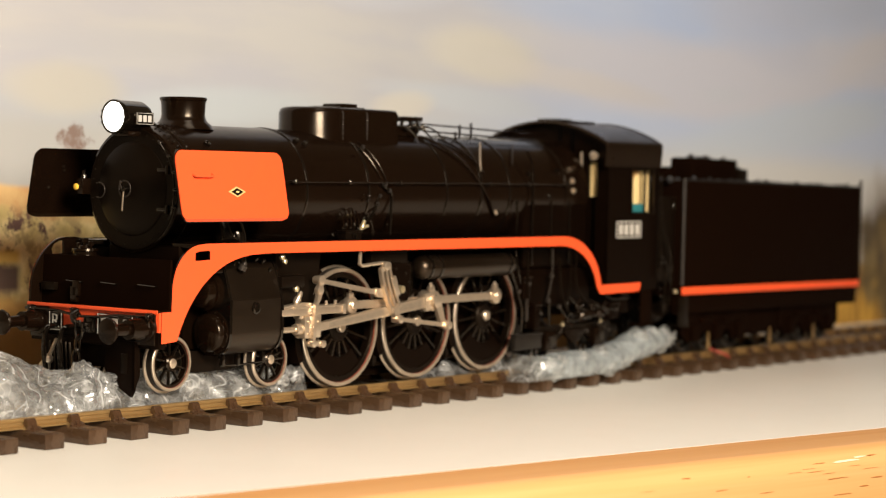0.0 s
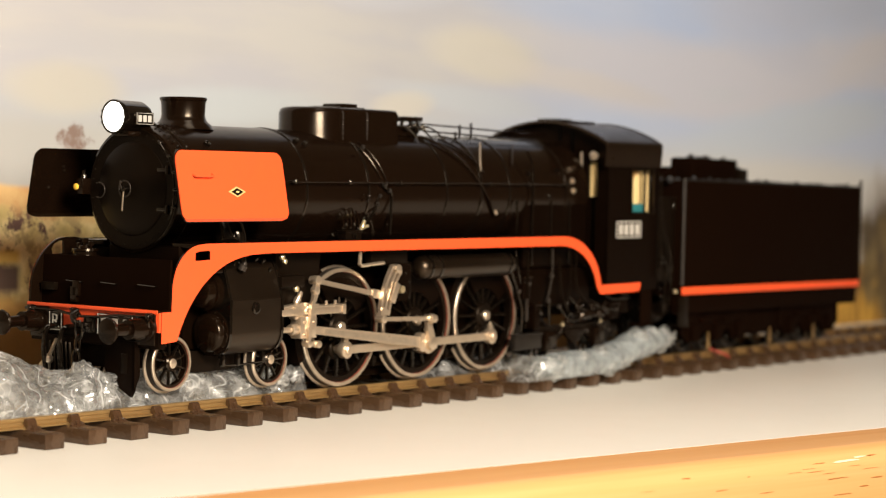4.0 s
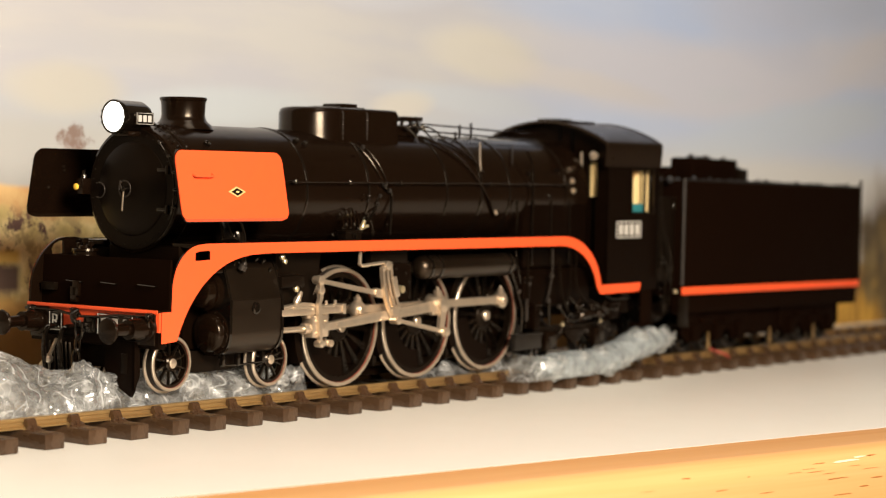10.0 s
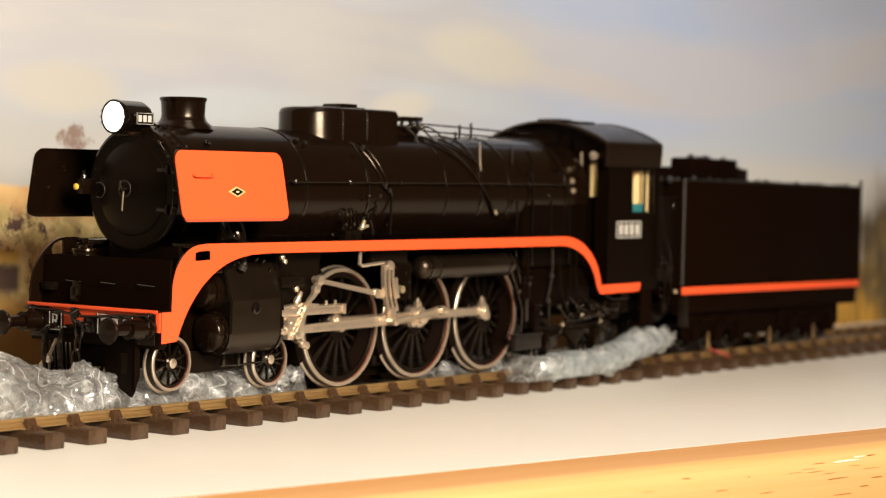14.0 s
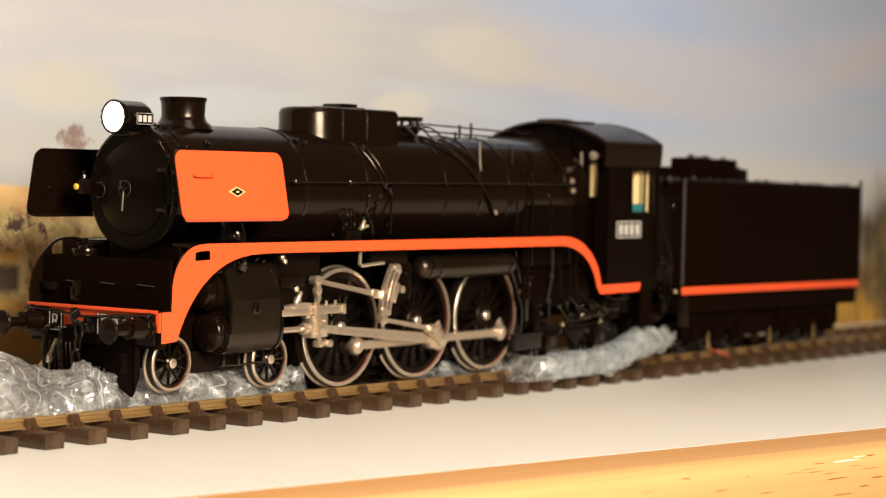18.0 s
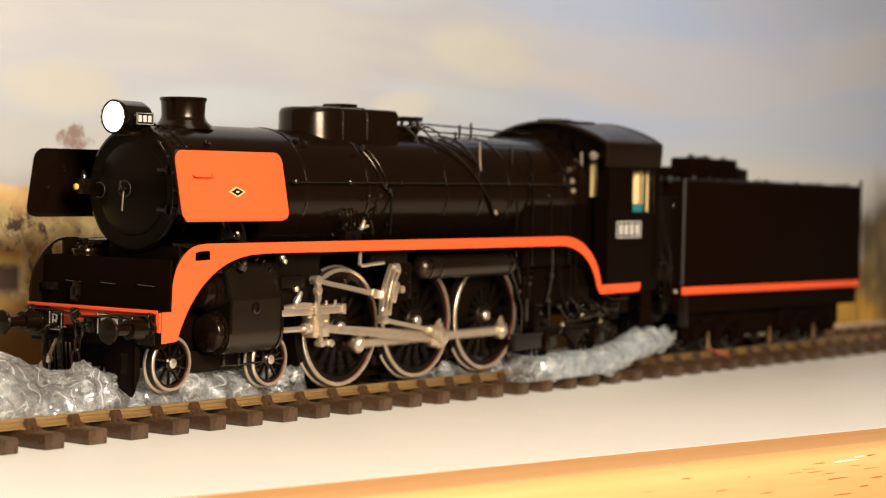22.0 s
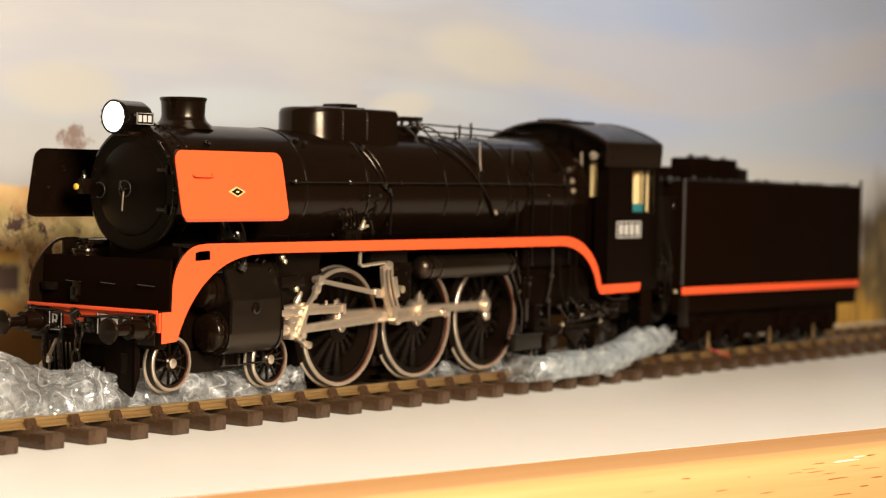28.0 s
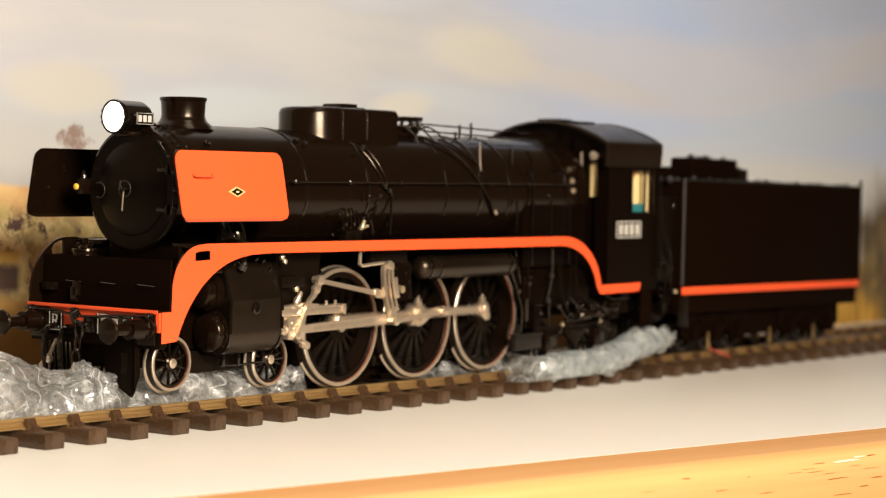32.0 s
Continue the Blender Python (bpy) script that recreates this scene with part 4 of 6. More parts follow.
def cab():
    y, zb = 30.1, 6.8
    roofline = arc(0, 66.0, 31.5, 13.6, 0, 180, 24)
    x0, x1 = 121.6, 163.0

    def side(s):
        # a side sheet with its window opening: built as a frame round the hole
        b = mesh()
        wx0, wx1, wz0, wz1 = 141.0, 158.6, 41.0, 59.0
        for q in ((x0 - 0.2, wx0, zb, 67), (wx1, x1, zb, 67), (wx0, wx1, zb, wz0), (wx0, wx1, wz1, 67)):
            box(b, q[0], q[1], s * (y - 0.8), s * y, q[2], q[3])
        bmesh.ops.remove_doubles(b, verts=b.verts, dist=0.001)
        ob = part("cab_side", b, CAB_BLACK, loco)
        part("window_bar", box(mesh(), 151.2, 152.8, s * (y - 0.7), s * (y - 0.1), wz0, wz1), BLACK, ob)
        fr = mesh()
        for q in ((wx0 - 0.6, wx0, wz0 - 0.6, wz1 + 0.6), (wx1, wx1 + 0.6, wz0 - 0.6, wz1 + 0.6), (wx0, wx1, wz1, wz1 + 0.6), (wx0, wx1, wz0 - 0.6, wz0)):
            box(fr, q[0], q[1], s * y, s * (y + 0.35), q[2], q[3])
        part("window_frame", fr, BLACK_GLOSS, ob)
        part("lining", box(mesh(), x0 + 1.0, x1 - 1, s * (y - 4.2), s * (y - 3.8), 12, 66), CREAM, ob, "cream painted cab lining")
        part("arm_rest", box(mesh(), wx0, 151.5, s * (y - 3.5), s * (y - 0.6), wz0 - 0.3, wz0 + 3.6, 0.5), TEAL, ob, "teal padded arm rest")
        # brown sheet stands in for the roof's shadow on the cream lining
        part("lining_shadow", prism(mesh(), [(wx0, 59.2), (151.0, 59.2), (151.0, 58.0), (147.0, 55.8), (wx0, 53.6)], s * (y - 3.7), s * (y - 3.4)), LINING_SHADOW, ob, "brown sheet painted as the shadow at the window head")
        pb = part("marking_plate", box(mesh(), 127.2, 148.6, s * y, s * (y + 0.5), 29.6, 37.4, 0.3), BLACK_GLOSS, ob)
        bb = mesh()
        for q in ((127.6, 148.2, 29.9, 30.5), (127.6, 148.2, 36.5, 37.1), (127.6, 128.3, 29.9, 37.1), (147.5, 148.2, 29.9, 37.1)):
            box(bb, q[0], q[1], s * (y + 0.4), s * (y + 0.65), q[2], q[3])
        part("border", bb, WHITE, pb, "white border line")
        for i in range(4):
            part("white_bar", box(mesh(), 129.6 + 4.5 * i, 132.9 + 4.5 * i, s * (y + 0.4), s * (y + 0.65), 31.2, 35.8, 0.1), WHITE, pb, "plain white bar")
        hr = mesh()
        for x in (x1 - 1.2, x1 + 1.6):
            tube(hr, [(x, s * (y + 1.0), 12), (x, s * (y + 1.2), 40), (x, s * (y + 1.0), 58)], 0.4, 8)
        part("hand_rail", hr, BLACK_GLOSS, ob)
        part("cab_step", box(mesh(), 150, 161, s * 24, s * 30, -9.0, -8.0, 0.2), TENDER_BLACK, ob)
        part("step_hanger", box(mesh(), 151, 160, s * 29.0, s * 29.8, -9.0, 7.0, 0.2), TENDER_BLACK, ob)
    mirror(side)
    # front sheet with spectacle windows, cut to the roof's arch
    fx = x0 - 0.2
    b = mesh()

    def under_roof(v):
        return 79.0 - 9.2 * abs(v / 32.6) ** 1.9
    cols = [-30.0 + 60.0 * i / 48 for i in range(49)] + [-24.6, -20.4, 20.4, 24.6]
    cols = sorted(set(cols))
    for v0, v1 in zip(cols, cols[1:]):
        glazed = 20.39 < abs((v0 + v1) / 2) < 24.61
        for z0, z1, z2 in (((9, 47.5, 47.5), (62.0, under_roof(v0), under_roof(v1))) if glazed else ((9, under_roof(v0), under_roof(v1)),)):
            prism(b, [(v0, z0), (v1, z0), (v1, z2), (v0, z1)], fx, fx + 0.8, axis="x")
    bmesh.ops.remove_doubles(b, verts=b.verts, dist=0.001)
    front = part("cab_front", b, CAB_BLACK, loco)
    for s in (-1, 1):
        fr = mesh()
        for q in ((19.9, 20.4, 47.0, 62.5), (24.6, 25.1, 47.0, 62.5), (20.4, 24.6, 62.0, 62.5), (20.4, 24.6, 47.0, 47.5)):
            box(fr, fx - 0.5, fx, s * q[0], s * q[1], q[2], q[3])
        part("window_frame", fr, BLACK_GLOSS, front)
        part("marker_lamp", lathe(mesh(), (fx - 0.2, s * 23.6, 65.0), (-1, 0, 0), [(0, 1.5), (2.2, 2.0), (2.8, 1.7), (3.2, 0.6)], 18), STEEL, front, "small bright marker lamp")
    # roof
    rb = mesh()
    def vault(w, top, foot):
        arch = [(w * t_, top - 9.2 * abs(t_) ** 2.0) for t_ in (0.965 - 1.93 * i / 34 for i in range(35))]
        near = [(w - 0.9, foot), (w - 0.4, top - 14.4), (w - 0.1, top - 11.4), (w - 0.1, top - 10.2), (w - 0.35, top - 9.3)]
        return near + arch + [(-a_, b_) for a_, b_ in reversed(near)]
    up = vault(32.6, 79.6, 60.4)
    dn = [(a_ * 0.975, min(b_ - 0.7, 99) if b_ > 61 else b_) for a_, b_ in reversed(up)]
    prism(rb, up + dn, x0 - 5.5, x1 - 0.6, axis="x")
    roof = part("cab_roof", rb, ROOF_BLACK, loco, sharp=40)
    vent = part("roof_vent", box(mesh(), 126, 146, -7.5, 7.5, 78.4, 80.2, 0.5), BLACK, roof)
    part("vent_cover", box(mesh(), 118.5, 131, -5, 5, 79.6, 80.9, 0.4), BLACK_GLOSS, vent)
    for rx in (x0 - 5.2, x1 - 1.1):
        part("roof_edge_bead", tube(mesh(), [(rx, a_, b_ + 0.1) for a_, b_ in up[3:-3]], 0.35, 6), BLACK_SHEEN, roof)
    # inside: cream walls, backhead, floor
    b = mesh()
    box(b, x0 + 0.6, x1, -28.8, 28.8, 11, 13)
    part("cab_floor", b, BLACK_MATT, loco)
    b = mesh()
    box(b, x0 + 3, x0 + 9, -15, 15, 13, 66, 2)
    part("backhead", b, BLACK, loco)
    # cream panels added close behind the front windows, where lamplight reaches them
    for s in (-1, 1):
        part("lining", box(mesh(), x0 + 1.6, x0 + 2.0, s * 15.0, s * 25.6, 45, 65), CREAM, loco, "cream painted cab lining")


cab()


def side_tank(s):
    ob = part("air_reservoir", lathe(mesh(), (-7.5, s * 25.8, 20.6), (1, 0, 0), [(-0.6, 0.4), (-0.4, 1.6), (0.2, 2.8), (1.0, 3.6), (2.0, 4.15), (3.2, 4.4), (59.2, 4.4), (60.4, 4.15), (61.4, 3.6), (62.2, 2.8), (62.8, 1.6), (63.0, 0.4)], 36), BLACK_SHEEN, loco, "", 50)
    for x in (-3.4, 2.6, 49.0):
        part("strap", lathe(mesh(), (x, s * 25.8, 20.6), (1, 0, 0), [(0, 4.4), (0.1, 4.75), (1.3, 4.75), (1.4, 4.4)], 30), BLACK_GLOSS, ob)


mirror(side_tank)


def frames():
    for s in (-1, 1):
        b = prism(mesh(), [(-120, 20), (-120, -4), (-75, -6), (-70, -15.5), (66, -15.5), (72, -3), (150, -3), (150, 8), (100, 10), (80, 22)], s * 12.0, s * 13.5)
        part("main_frame", b, CAB_BLACK, loco)
    b = mesh()
    box(b, -60, 66, -11, 11, -8, 26, 1)
    part("frame_stretcher", b, CAB_BLACK, loco)
    b = mesh()
    box(b, 66, 118, -24, 24, 2, 18, 2)
    part("ash_pan", b, CAB_BLACK, loco)


frames()


# ---------------------------------------------------------------- wheels and rods
CRANK, ROD_L = 8.1, 71.0
XH_Z = 1.0


def ring(bm, y0, y1, r0, r1, seg=64, soft=0.25):
    """A flat ring about the y axis between two radii."""
    lathe(bm, (0, y0, 0), (0, 1, 0), [(0, r0), (0, r1 - soft), (soft, r1), (y1 - y0 - soft, r1), (y1 - y0, r1 - soft), (y1 - y0, r0), (0, r0)], seg, False, False)


SPOKES = {}


def add_spokes(w, count, r0, r1, y0, y1, w0, w1):
    """Separate tapered spokes that share one mesh."""
    key = (count, r0, r1, y0, y1)
    if key not in SPOKES:
        b = mesh()
        pts = []
        for r, wd in ((r0 * 0.8, w0), (r1 * 1.01, w1)):
            for y, k in ((y0, 0.5), ((y0 + y1) / 2, 1.0), (y1, 0.7)):
                for sg in (-1, 1):
                    pts.append(b.verts.new((r, y, sg * wd * k)))
        for f in ((0, 1, 7, 6), (1, 3, 9, 7), (3, 5, 11, 9), (5, 4, 10, 11), (4, 2, 8, 10), (2, 0, 6, 8)):
            b.faces.new([pts[q] for q in f])
        SPOKES[key] = finish(b, "spoke")
        SPOKES[key].materials.append(BLACK_GLOSS)
    for i in range(count):
        ob = new("spoke", SPOKES[key])
        ob.parent = w
        ob.rotation_euler = (0, 2 * math.pi * (i + 0.5) / count, 0)


def add_tyre(w, s, y, r_in, r, bright=True):
    """Turned tyre face, a tread in darker steel and a bright flange behind it."""
    t = mesh()
    lathe(t, (0, s * y, 0), (0, -s, 0), [(0.5, r_in), (0.0, r_in + 0.1), (0.0, r - 0.3), (0.2, r - 0.05), (0.7, r), (0.7, r_in), (0.5, r_in)], 72, False, False)
    if bright:
        t2 = mesh()
        lathe(t2, (0, s * (y + 0.02), 0), (0, -s, 0), [(0.36, r_in - 0.03), (0.36, r_in + 0.06), (0.85, r_in + 0.06), (0.85, r_in - 0.03), (0.36, r_in - 0.03)], 72, False, False)
        part("rim_lip", t2, RIM_RED, w, "red-painted inner lip of the rim")
    part("tyre", t, TYRE if bright else BLACKENED, w, "bright turned steel tyre face" if bright else "")
    t = mesh()
    lathe(t, (0, s * (y - 0.7), 0), (0, -s, 0), [(0.0, r_in), (0.0, r - 0.02), (2.1, r + 0.1), (2.1, r_in), (0, r_in)], 64, False, False)
    part("tread", t, TREAD if bright else BLACKENED, w)
    t = mesh()
    lathe(t, (0, s * (y - 2.8), 0), (0, -s, 0), [(0.0, r_in), (0.0, r + 0.1), (0.25, r + 0.75), (0.55, r + 0.9), (0.9, r + 0.7), (1.2, r), (1.2, r_in), (0, r_in)], 64, False, False)
    part("flange", t, TYRE if bright else BLACKENED, w)


def driving_wheel(x, s, throw):
    """s: -1 for this side, 1 for the far side. The face towards s."""
    b = mesh()
    f = s * 20.6
    ring(b, min(f - s * 0.6, f - s * 3.4), max(f - s * 0.6, f - s * 3.4), 18.0, 20.0)
    lathe(b, (0, f - s * 3.4, 0), (0, s, 0), [(0, 5.4), (2.4, 5.2), (3.0, 4.4)], 28)
    # crank boss
    lathe(b, (throw, f - s * 3.2, 0), (0, s, 0), [(0, 3.9), (2.4, 3.7), (2.9, 3.2)], 24)
    w = part("driving_wheel", b, BLACK_MATT, loco)
    add_spokes(w, 16, 5.2, 18.2, s * 19.4, s * 17.7, 0.80, 0.58)
    add_tyre(w, s, 20.8, 19.95, 21.5)
    cw = mesh()
    seg_ = [(r * math.cos(radians(a)), r * math.sin(radians(a))) for r, rg in ((18.0, range(132, 229, 8)), (11.0, range(228, 131, -8))) for a in rg]
    prism(cw, seg_, min(f - s * 0.9, f - s * 2.8), max(f - s * 0.9, f - s * 2.8))
    part("balance_weight", cw, CAB_BLACK, w)
    n = mesh()
    lathe(n, (0, f - s * 0.6, 0), (0, s, 0), [(0, 2.0), (1.3, 1.9), (1.7, 1.4)], 20)
    part("axle_end", n, STEEL, w, "bright axle end")
    n = mesh()
    lathe(n, (throw, f - s * 0.6, 0), (0, s, 0), [(0, 1.7), (6.2, 1.7), (6.6, 1.2)], 16)
    part("crank_pin", n, STEEL, w)
    w.location = (x * MM, 0, 0)
    return w


DRIVERS = [(driving_wheel(x, s, CRANK), x, s) for x in (-45.5, 0.0, 45.5) for s in (-1, 1)]


def carrying_wheel(x, z, r, s, y, parent, spokes=10, bright=True):
    b = mesh()
    ring(b, min(s * (y - 0.5), s * (y - 2.6)), max(s * (y - 0.5), s * (y - 2.6)), r - 2.0, r - 1.0)
    lathe(b, (0, s * (y - 2.6), 0), (0, s, 0), [(0, 2.8), (2.4, 2.6), (2.8, 2.1)], 20)
    w = part("carrying_wheel", b, BLACK, parent)
    add_spokes(w, spokes, 2.6, r - 1.9, s * (y - 1.0), s * (y - 2.2), 0.5, 0.38)
    add_tyre(w, s, y, r - 1.1, r, bright)
    n = mesh()
    lathe(n, (0, s * (y - 0.4), 0), (0, s, 0), [(0, 1.7), (0.9, 1.6), (1.2, 1.0)], 18)
    part("axle_end", n, STEEL if bright else BLACK, w)
    w.location = (x * MM, 0, z * MM)
    return w


for s_ in (-1, 1):
    carrying_wheel(-132.3, -7.5, 9.15, s_, 20.8, loco)
    carrying_wheel(-84.0, -9.3, 9.15, s_, 20.8, loco)
    carrying_wheel(84.0, -12.0, 9.5, s_, 20.0, loco, 10, False)
    carrying_wheel(122.0, -12.0, 9.5, s_, 20.0, loco, 10, False)


def bogies():
    for s in (-1, 1):
        b = prism(mesh(), [(-141, -4), (-74, -6), (-74, -9), (-100, -12), (-116, -12), (-141, -8)], s * 14, s * 15.5)
        part("bogie_frame", b, BLACK_MATT, loco)
        b = prism(mesh(), [(74, -6), (134, -6), (134, -12), (124, -16), (112, -10), (96, -10), (86, -16), (74, -12)], s * 22.5, s * 24.5)
        fr = part("trailing_frame", b, BLACK_MATT, loco)
        for x in (84, 122):
            part("axle_box", box(mesh(), x - 4, x + 4, s * 24.0, s * 27, -16, -8, 0.6), BLACK, fr)
            part("axle_cap", cyl(mesh(), (x, s * 27, -12), (x, s * 27.8, -12), 2.2, 1.8, 16), BLACK_GLOSS, fr)
        for k in range(6):
            part("spring_leaf", box(mesh(), 94 - k * 0 + k * 1.2, 112 - k * 1.2, s * 24.6, s * 26.4, -9.0 - k * 0.9, -8.3 - k * 0.9, 0.1), BLACK, fr)
        part("injector", lathe(mesh(), (104, s * 27, -2.5), (1, 0, 0), [(0, 1.2), (1, 2.2), (8, 2.2), (9, 1.4), (14, 1.2), (15, 2.0), (18, 2.0)], 16), BLACK, loco)
        part("injector_pipe", tube(mesh(), curve([(88, s * 27.5, 22), (90, s * 27.5, 8), (96, s * 27.5, -1), (106, s * 27, -2.5)], 5), 0.5, 8), BLACK_MATT, loco)
        part("injector_pipe", tube(mesh(), curve([(100, s * 28, 24), (101, s * 28, 10), (112, s * 27.6, 2), (126, s * 27.4, -2)], 5), 0.45, 8), BLACK_MATT, loco)


bogies()


def rod(bm, length, w0, w1, y0, y1, e0, e1, seg=22):
    """A bar along +x between two round ends, about the y planes y0 to y1."""
    prism(bm, [(0, -w0), (length, -w1), (length, w1), (0, w0)], y0, y1)
    for x, e in ((0, e0), (length, e1)):
        g = 0.35
        cyl(bm, (x, min(y0, y1) - g, 0), (x, max(y0, y1) + g, 0), e, seg=seg, soft=0.2)


def make_gear(s):
    """Rods and valve gear of one side, each with its own origin at its leading pin."""
    g = {}
    yc0, yc1 = s * 23.0, s * 25.0       # coupling rods
    ym0, ym1 = s * 25.6, s * 27.8       # main rod
    b = mesh()
    for x0 in (-45.5, 0.0):
        prism(b, [(x0, -1.45), (x0 + 45.5, -1.45), (x0 + 45.5, 1.45), (x0, 1.45)], yc0, yc1)
    for x0 in (-45.5, 0.0, 45.5):
        cyl(b, (x0, s * 22.6, 0), (x0, s * 25.4, 0), 3.1 if x0 else 3.9, seg=24, soft=0.25)
    g["coupling"] = part("coupling_rod", b, STEEL, loco, "nickel-silver coupling rod")
    for x0 in (-45.5, 45.5):
        b = mesh()
        cyl(b, (x0, s * 25.2, 0), (x0, s * 26.6, 0), 1.6, 1.3, 14)
        part("pin_nut", b, STEEL, g["coupling"])
        b = mesh()
        box(b, x0 - 1.3, x0 + 1.3, min(yc0, yc1) + 0.2, max(yc0, yc1) - 0.2, 2.6, 4.6, 0.3)
        cyl(b, (x0, s * 24, 4.4), (x0, s * 24, 5.6), 0.6, seg=10)
        part("oil_cup", b, STEEL, g["coupling"])
    b = mesh()
    prism(b, [(0, -1.35), (ROD_L, -2.1), (ROD_L, 2.1), (0, 1.35)], ym0, ym1)
    cyl(b, (0, min(ym0, ym1) - 0.2, 0), (0, max(ym0, ym1) + 0.2, 0), 2.4, seg=20, soft=0.2)
    cyl(b, (ROD_L, min(ym0, ym1) - 0.4, 0), (ROD_L, max(ym0, ym1) + 0.4, 0), 4.0, seg=26, soft=0.3)
    box(b, ROD_L - 5.5, ROD_L - 2.5, min(ym0, ym1) - 0.3, max(ym0, ym1) + 0.3, -3.4, 3.4, 0.3)
    g["main"] = part("connecting_rod", b, STEEL, loco, "nickel-silver connecting rod")
    b = mesh()
    prism(b, [(9, -0.75), (ROD_L - 8, -1.1), (ROD_L - 8, 1.1), (9, 0.75)], s * 27.75, s * 27.95)
    part("rod_flute", b, TYRE, g["main"])
    b = mesh()
    box(b, ROD_L - 1.5, ROD_L + 1.5, min(ym0, ym1) + 0.2, max(ym0, ym1) - 0.2, 3.6, 5.6, 0.3)
    cyl(b, (ROD_L, s * 26.7, 5.4), (ROD_L, s * 26.7, 6.8), 0.7, seg=10)
    part("oil_cup", b, STEEL, g["main"])
    # return crank: turns with the wheel, from the crank pin back to the small pin
    b = mesh()
    ex, ez = ECC * math.cos(radians(ECC_LAG)), ECC * math.sin(radians(ECC_LAG))
    dx, dz = ex - CRANK, ez
    d = math.hypot(dx, dz)
    nx, nz = -dz / d, dx / d
    prism(b, [(CRANK + nx * 1.9, nz * 1.9), (ex + nx * 1.3, ez + nz * 1.3), (ex - nx * 1.3, ez - nz * 1.3), (CRANK - nx * 1.9, -nz * 1.9)], s * 28.3, s * 29.9)
    cyl(b, (CRANK, s * 28.1, 0), (CRANK, s * 30.1, 0), 2.6, seg=18, soft=0.2)
    cyl(b, (ex, s * 28.1, ez), (ex, s * 33.0, ez), 1.5, seg=16, soft=0.2)
    g["return"] = part("return_crank", b, STEEL, loco, "nickel-silver return crank")
    # eccentric rod
    b = mesh()
    rod(b, ECC_ROD, 0.72, 0.85, s * 30.4, s * 31.6, 1.5, 1.8, 18)
    g["ecc"] = part("eccentric_rod", b, STEEL, loco, "slim nickel-silver eccentric rod")
    # expansion link with its tail, about its trunnion
    b = mesh()
    for off, wd in ((-2.3, 0.55), (0.2, 0.5), (2.5, 0.6)):
        pts = [(off + 34 - 34 * math.cos(radians(a)), 34 * math.sin(radians(a))) for a in range(-14, 15, 4)]
        outl = [(x - wd, z) for x, z in pts] + [(x + wd, z) for x, z in reversed(pts)]
        prism(b, outl, s * 28.0, s * 29.6)
    for z in (-8.2, 8.2):
        box(b, -1.9, 4.2, s * 28.0, s * 29.7, z - 0.9, z + 0.9, 0.35)
    cyl(b, (1.4, s * 28.0, 8.6), (1.4, s * 30.2, 8.6), 1.7, seg=16, soft=0.3)
    prism(b, [(-1.4, -7.6), (2.2, -7.6), (1.4, -11.0), (0.6, -12.8), (-1.6, -12.8)], s * 28.2, s * 30.2)
    cyl(b, (LINK_TAIL[0], s * 28.0, LINK_TAIL[1]), (LINK_TAIL[0], s * 31.9, LINK_TAIL[1]), 1.4, seg=16, soft=0.2)
    g["link"] = part("expansion_link", b, STEEL, loco, "slotted curved expansion link")
    part("trunnion", box(mesh(), 1.4, 4.2, s * 29.4, s * 30.6, -4.2, 3.6, 0.4), STEEL, g["link"])
    # radius rod from the link to the combination lever
    b = mesh()
    rod(b, RAD_L, 0.78, 0.95, s * 26.4, s * 27.6, 1.5, 1.7, 18)
    box(b, RAD_L - 7.0, RAD_L - 3.0, s * 26.0, s * 28.2, -1.6, 1.6, 0.3)
    g["radius"] = part("radius_rod", b, STEEL, loco, "flat nickel-silver radius rod")
    # combination lever, hung from the valve spindle
    b = mesh()
    prism(b, [(-1.0, 1.6), (1.0, 1.6), (1.4, -3.6), (0.9, -6.5), (-0.1, -8.5), (0.1, -14.0), (0.8, -23.0), (-0.8, -23.0), (-1.3, -14.0), (-1.5, -8.5), (-0.9, -6.5), (-1.0, -3.6)], s * 28.0, s * 29.4)
    for z, r in ((0, 1.7), (-3.6, 1.5), (-22.4, 1.3)):
        cyl(b, (0, s * 27.6, z), (0, s * 29.8, z), r, seg=16, soft=0.2)
    g["combi"] = part("combination_lever", b, STEEL, loco, "upright nickel-silver combination lever")
    # union link
    b = mesh()
    rod(b, UNION, 0.7, 0.7, s * 27.0, s * 28.0, 1.2, 1.2, 14)
    g["union"] = part("union_link", b, STEEL, loco)
    # crosshead with piston rod
    b = mesh()
    box(b, -4.6, 4.2, s * 23.4, s * 28.2, -3.2, 4.6, 0.6)
    box(b, -6.0, 5.5, s * 24.0, s * 27.0, 3.6, 5.9, 0.3)
    prism(b, [(-3.6, -2.6), (2.0, -2.6), (3.0, -6.2), (6.4, -6.6), (6.4, -4.8), (3.6, -4.4)], s * 26.6, s * 28.0)
    cyl(b, (0, s * 27.8, 0), (0, s * 29.0, 0), 1.7, seg=16, soft=0.2)
    cyl(b, (5.4, s * 26.4, -5.6), (5.4, s * 28.6, -5.6), 1.3, seg=14, soft=0.2)
    for x, z in ((-2.6, 2.6), (2.4, 2.4), (-2.6, -1.8)):
        cyl(b, (x, s * 28.1, z), (x, s * 28.7, z), 0.5, seg=8)
    g["cross"] = part("crosshead", b, STEEL, loco, "nickel-silver crosshead")
    part("piston_rod", cyl(mesh(), (-34, s * 25.8, 0), (-4.0, s * 25.8, 0), 1.05, seg=16), STEEL, g["cross"])
    b = mesh()
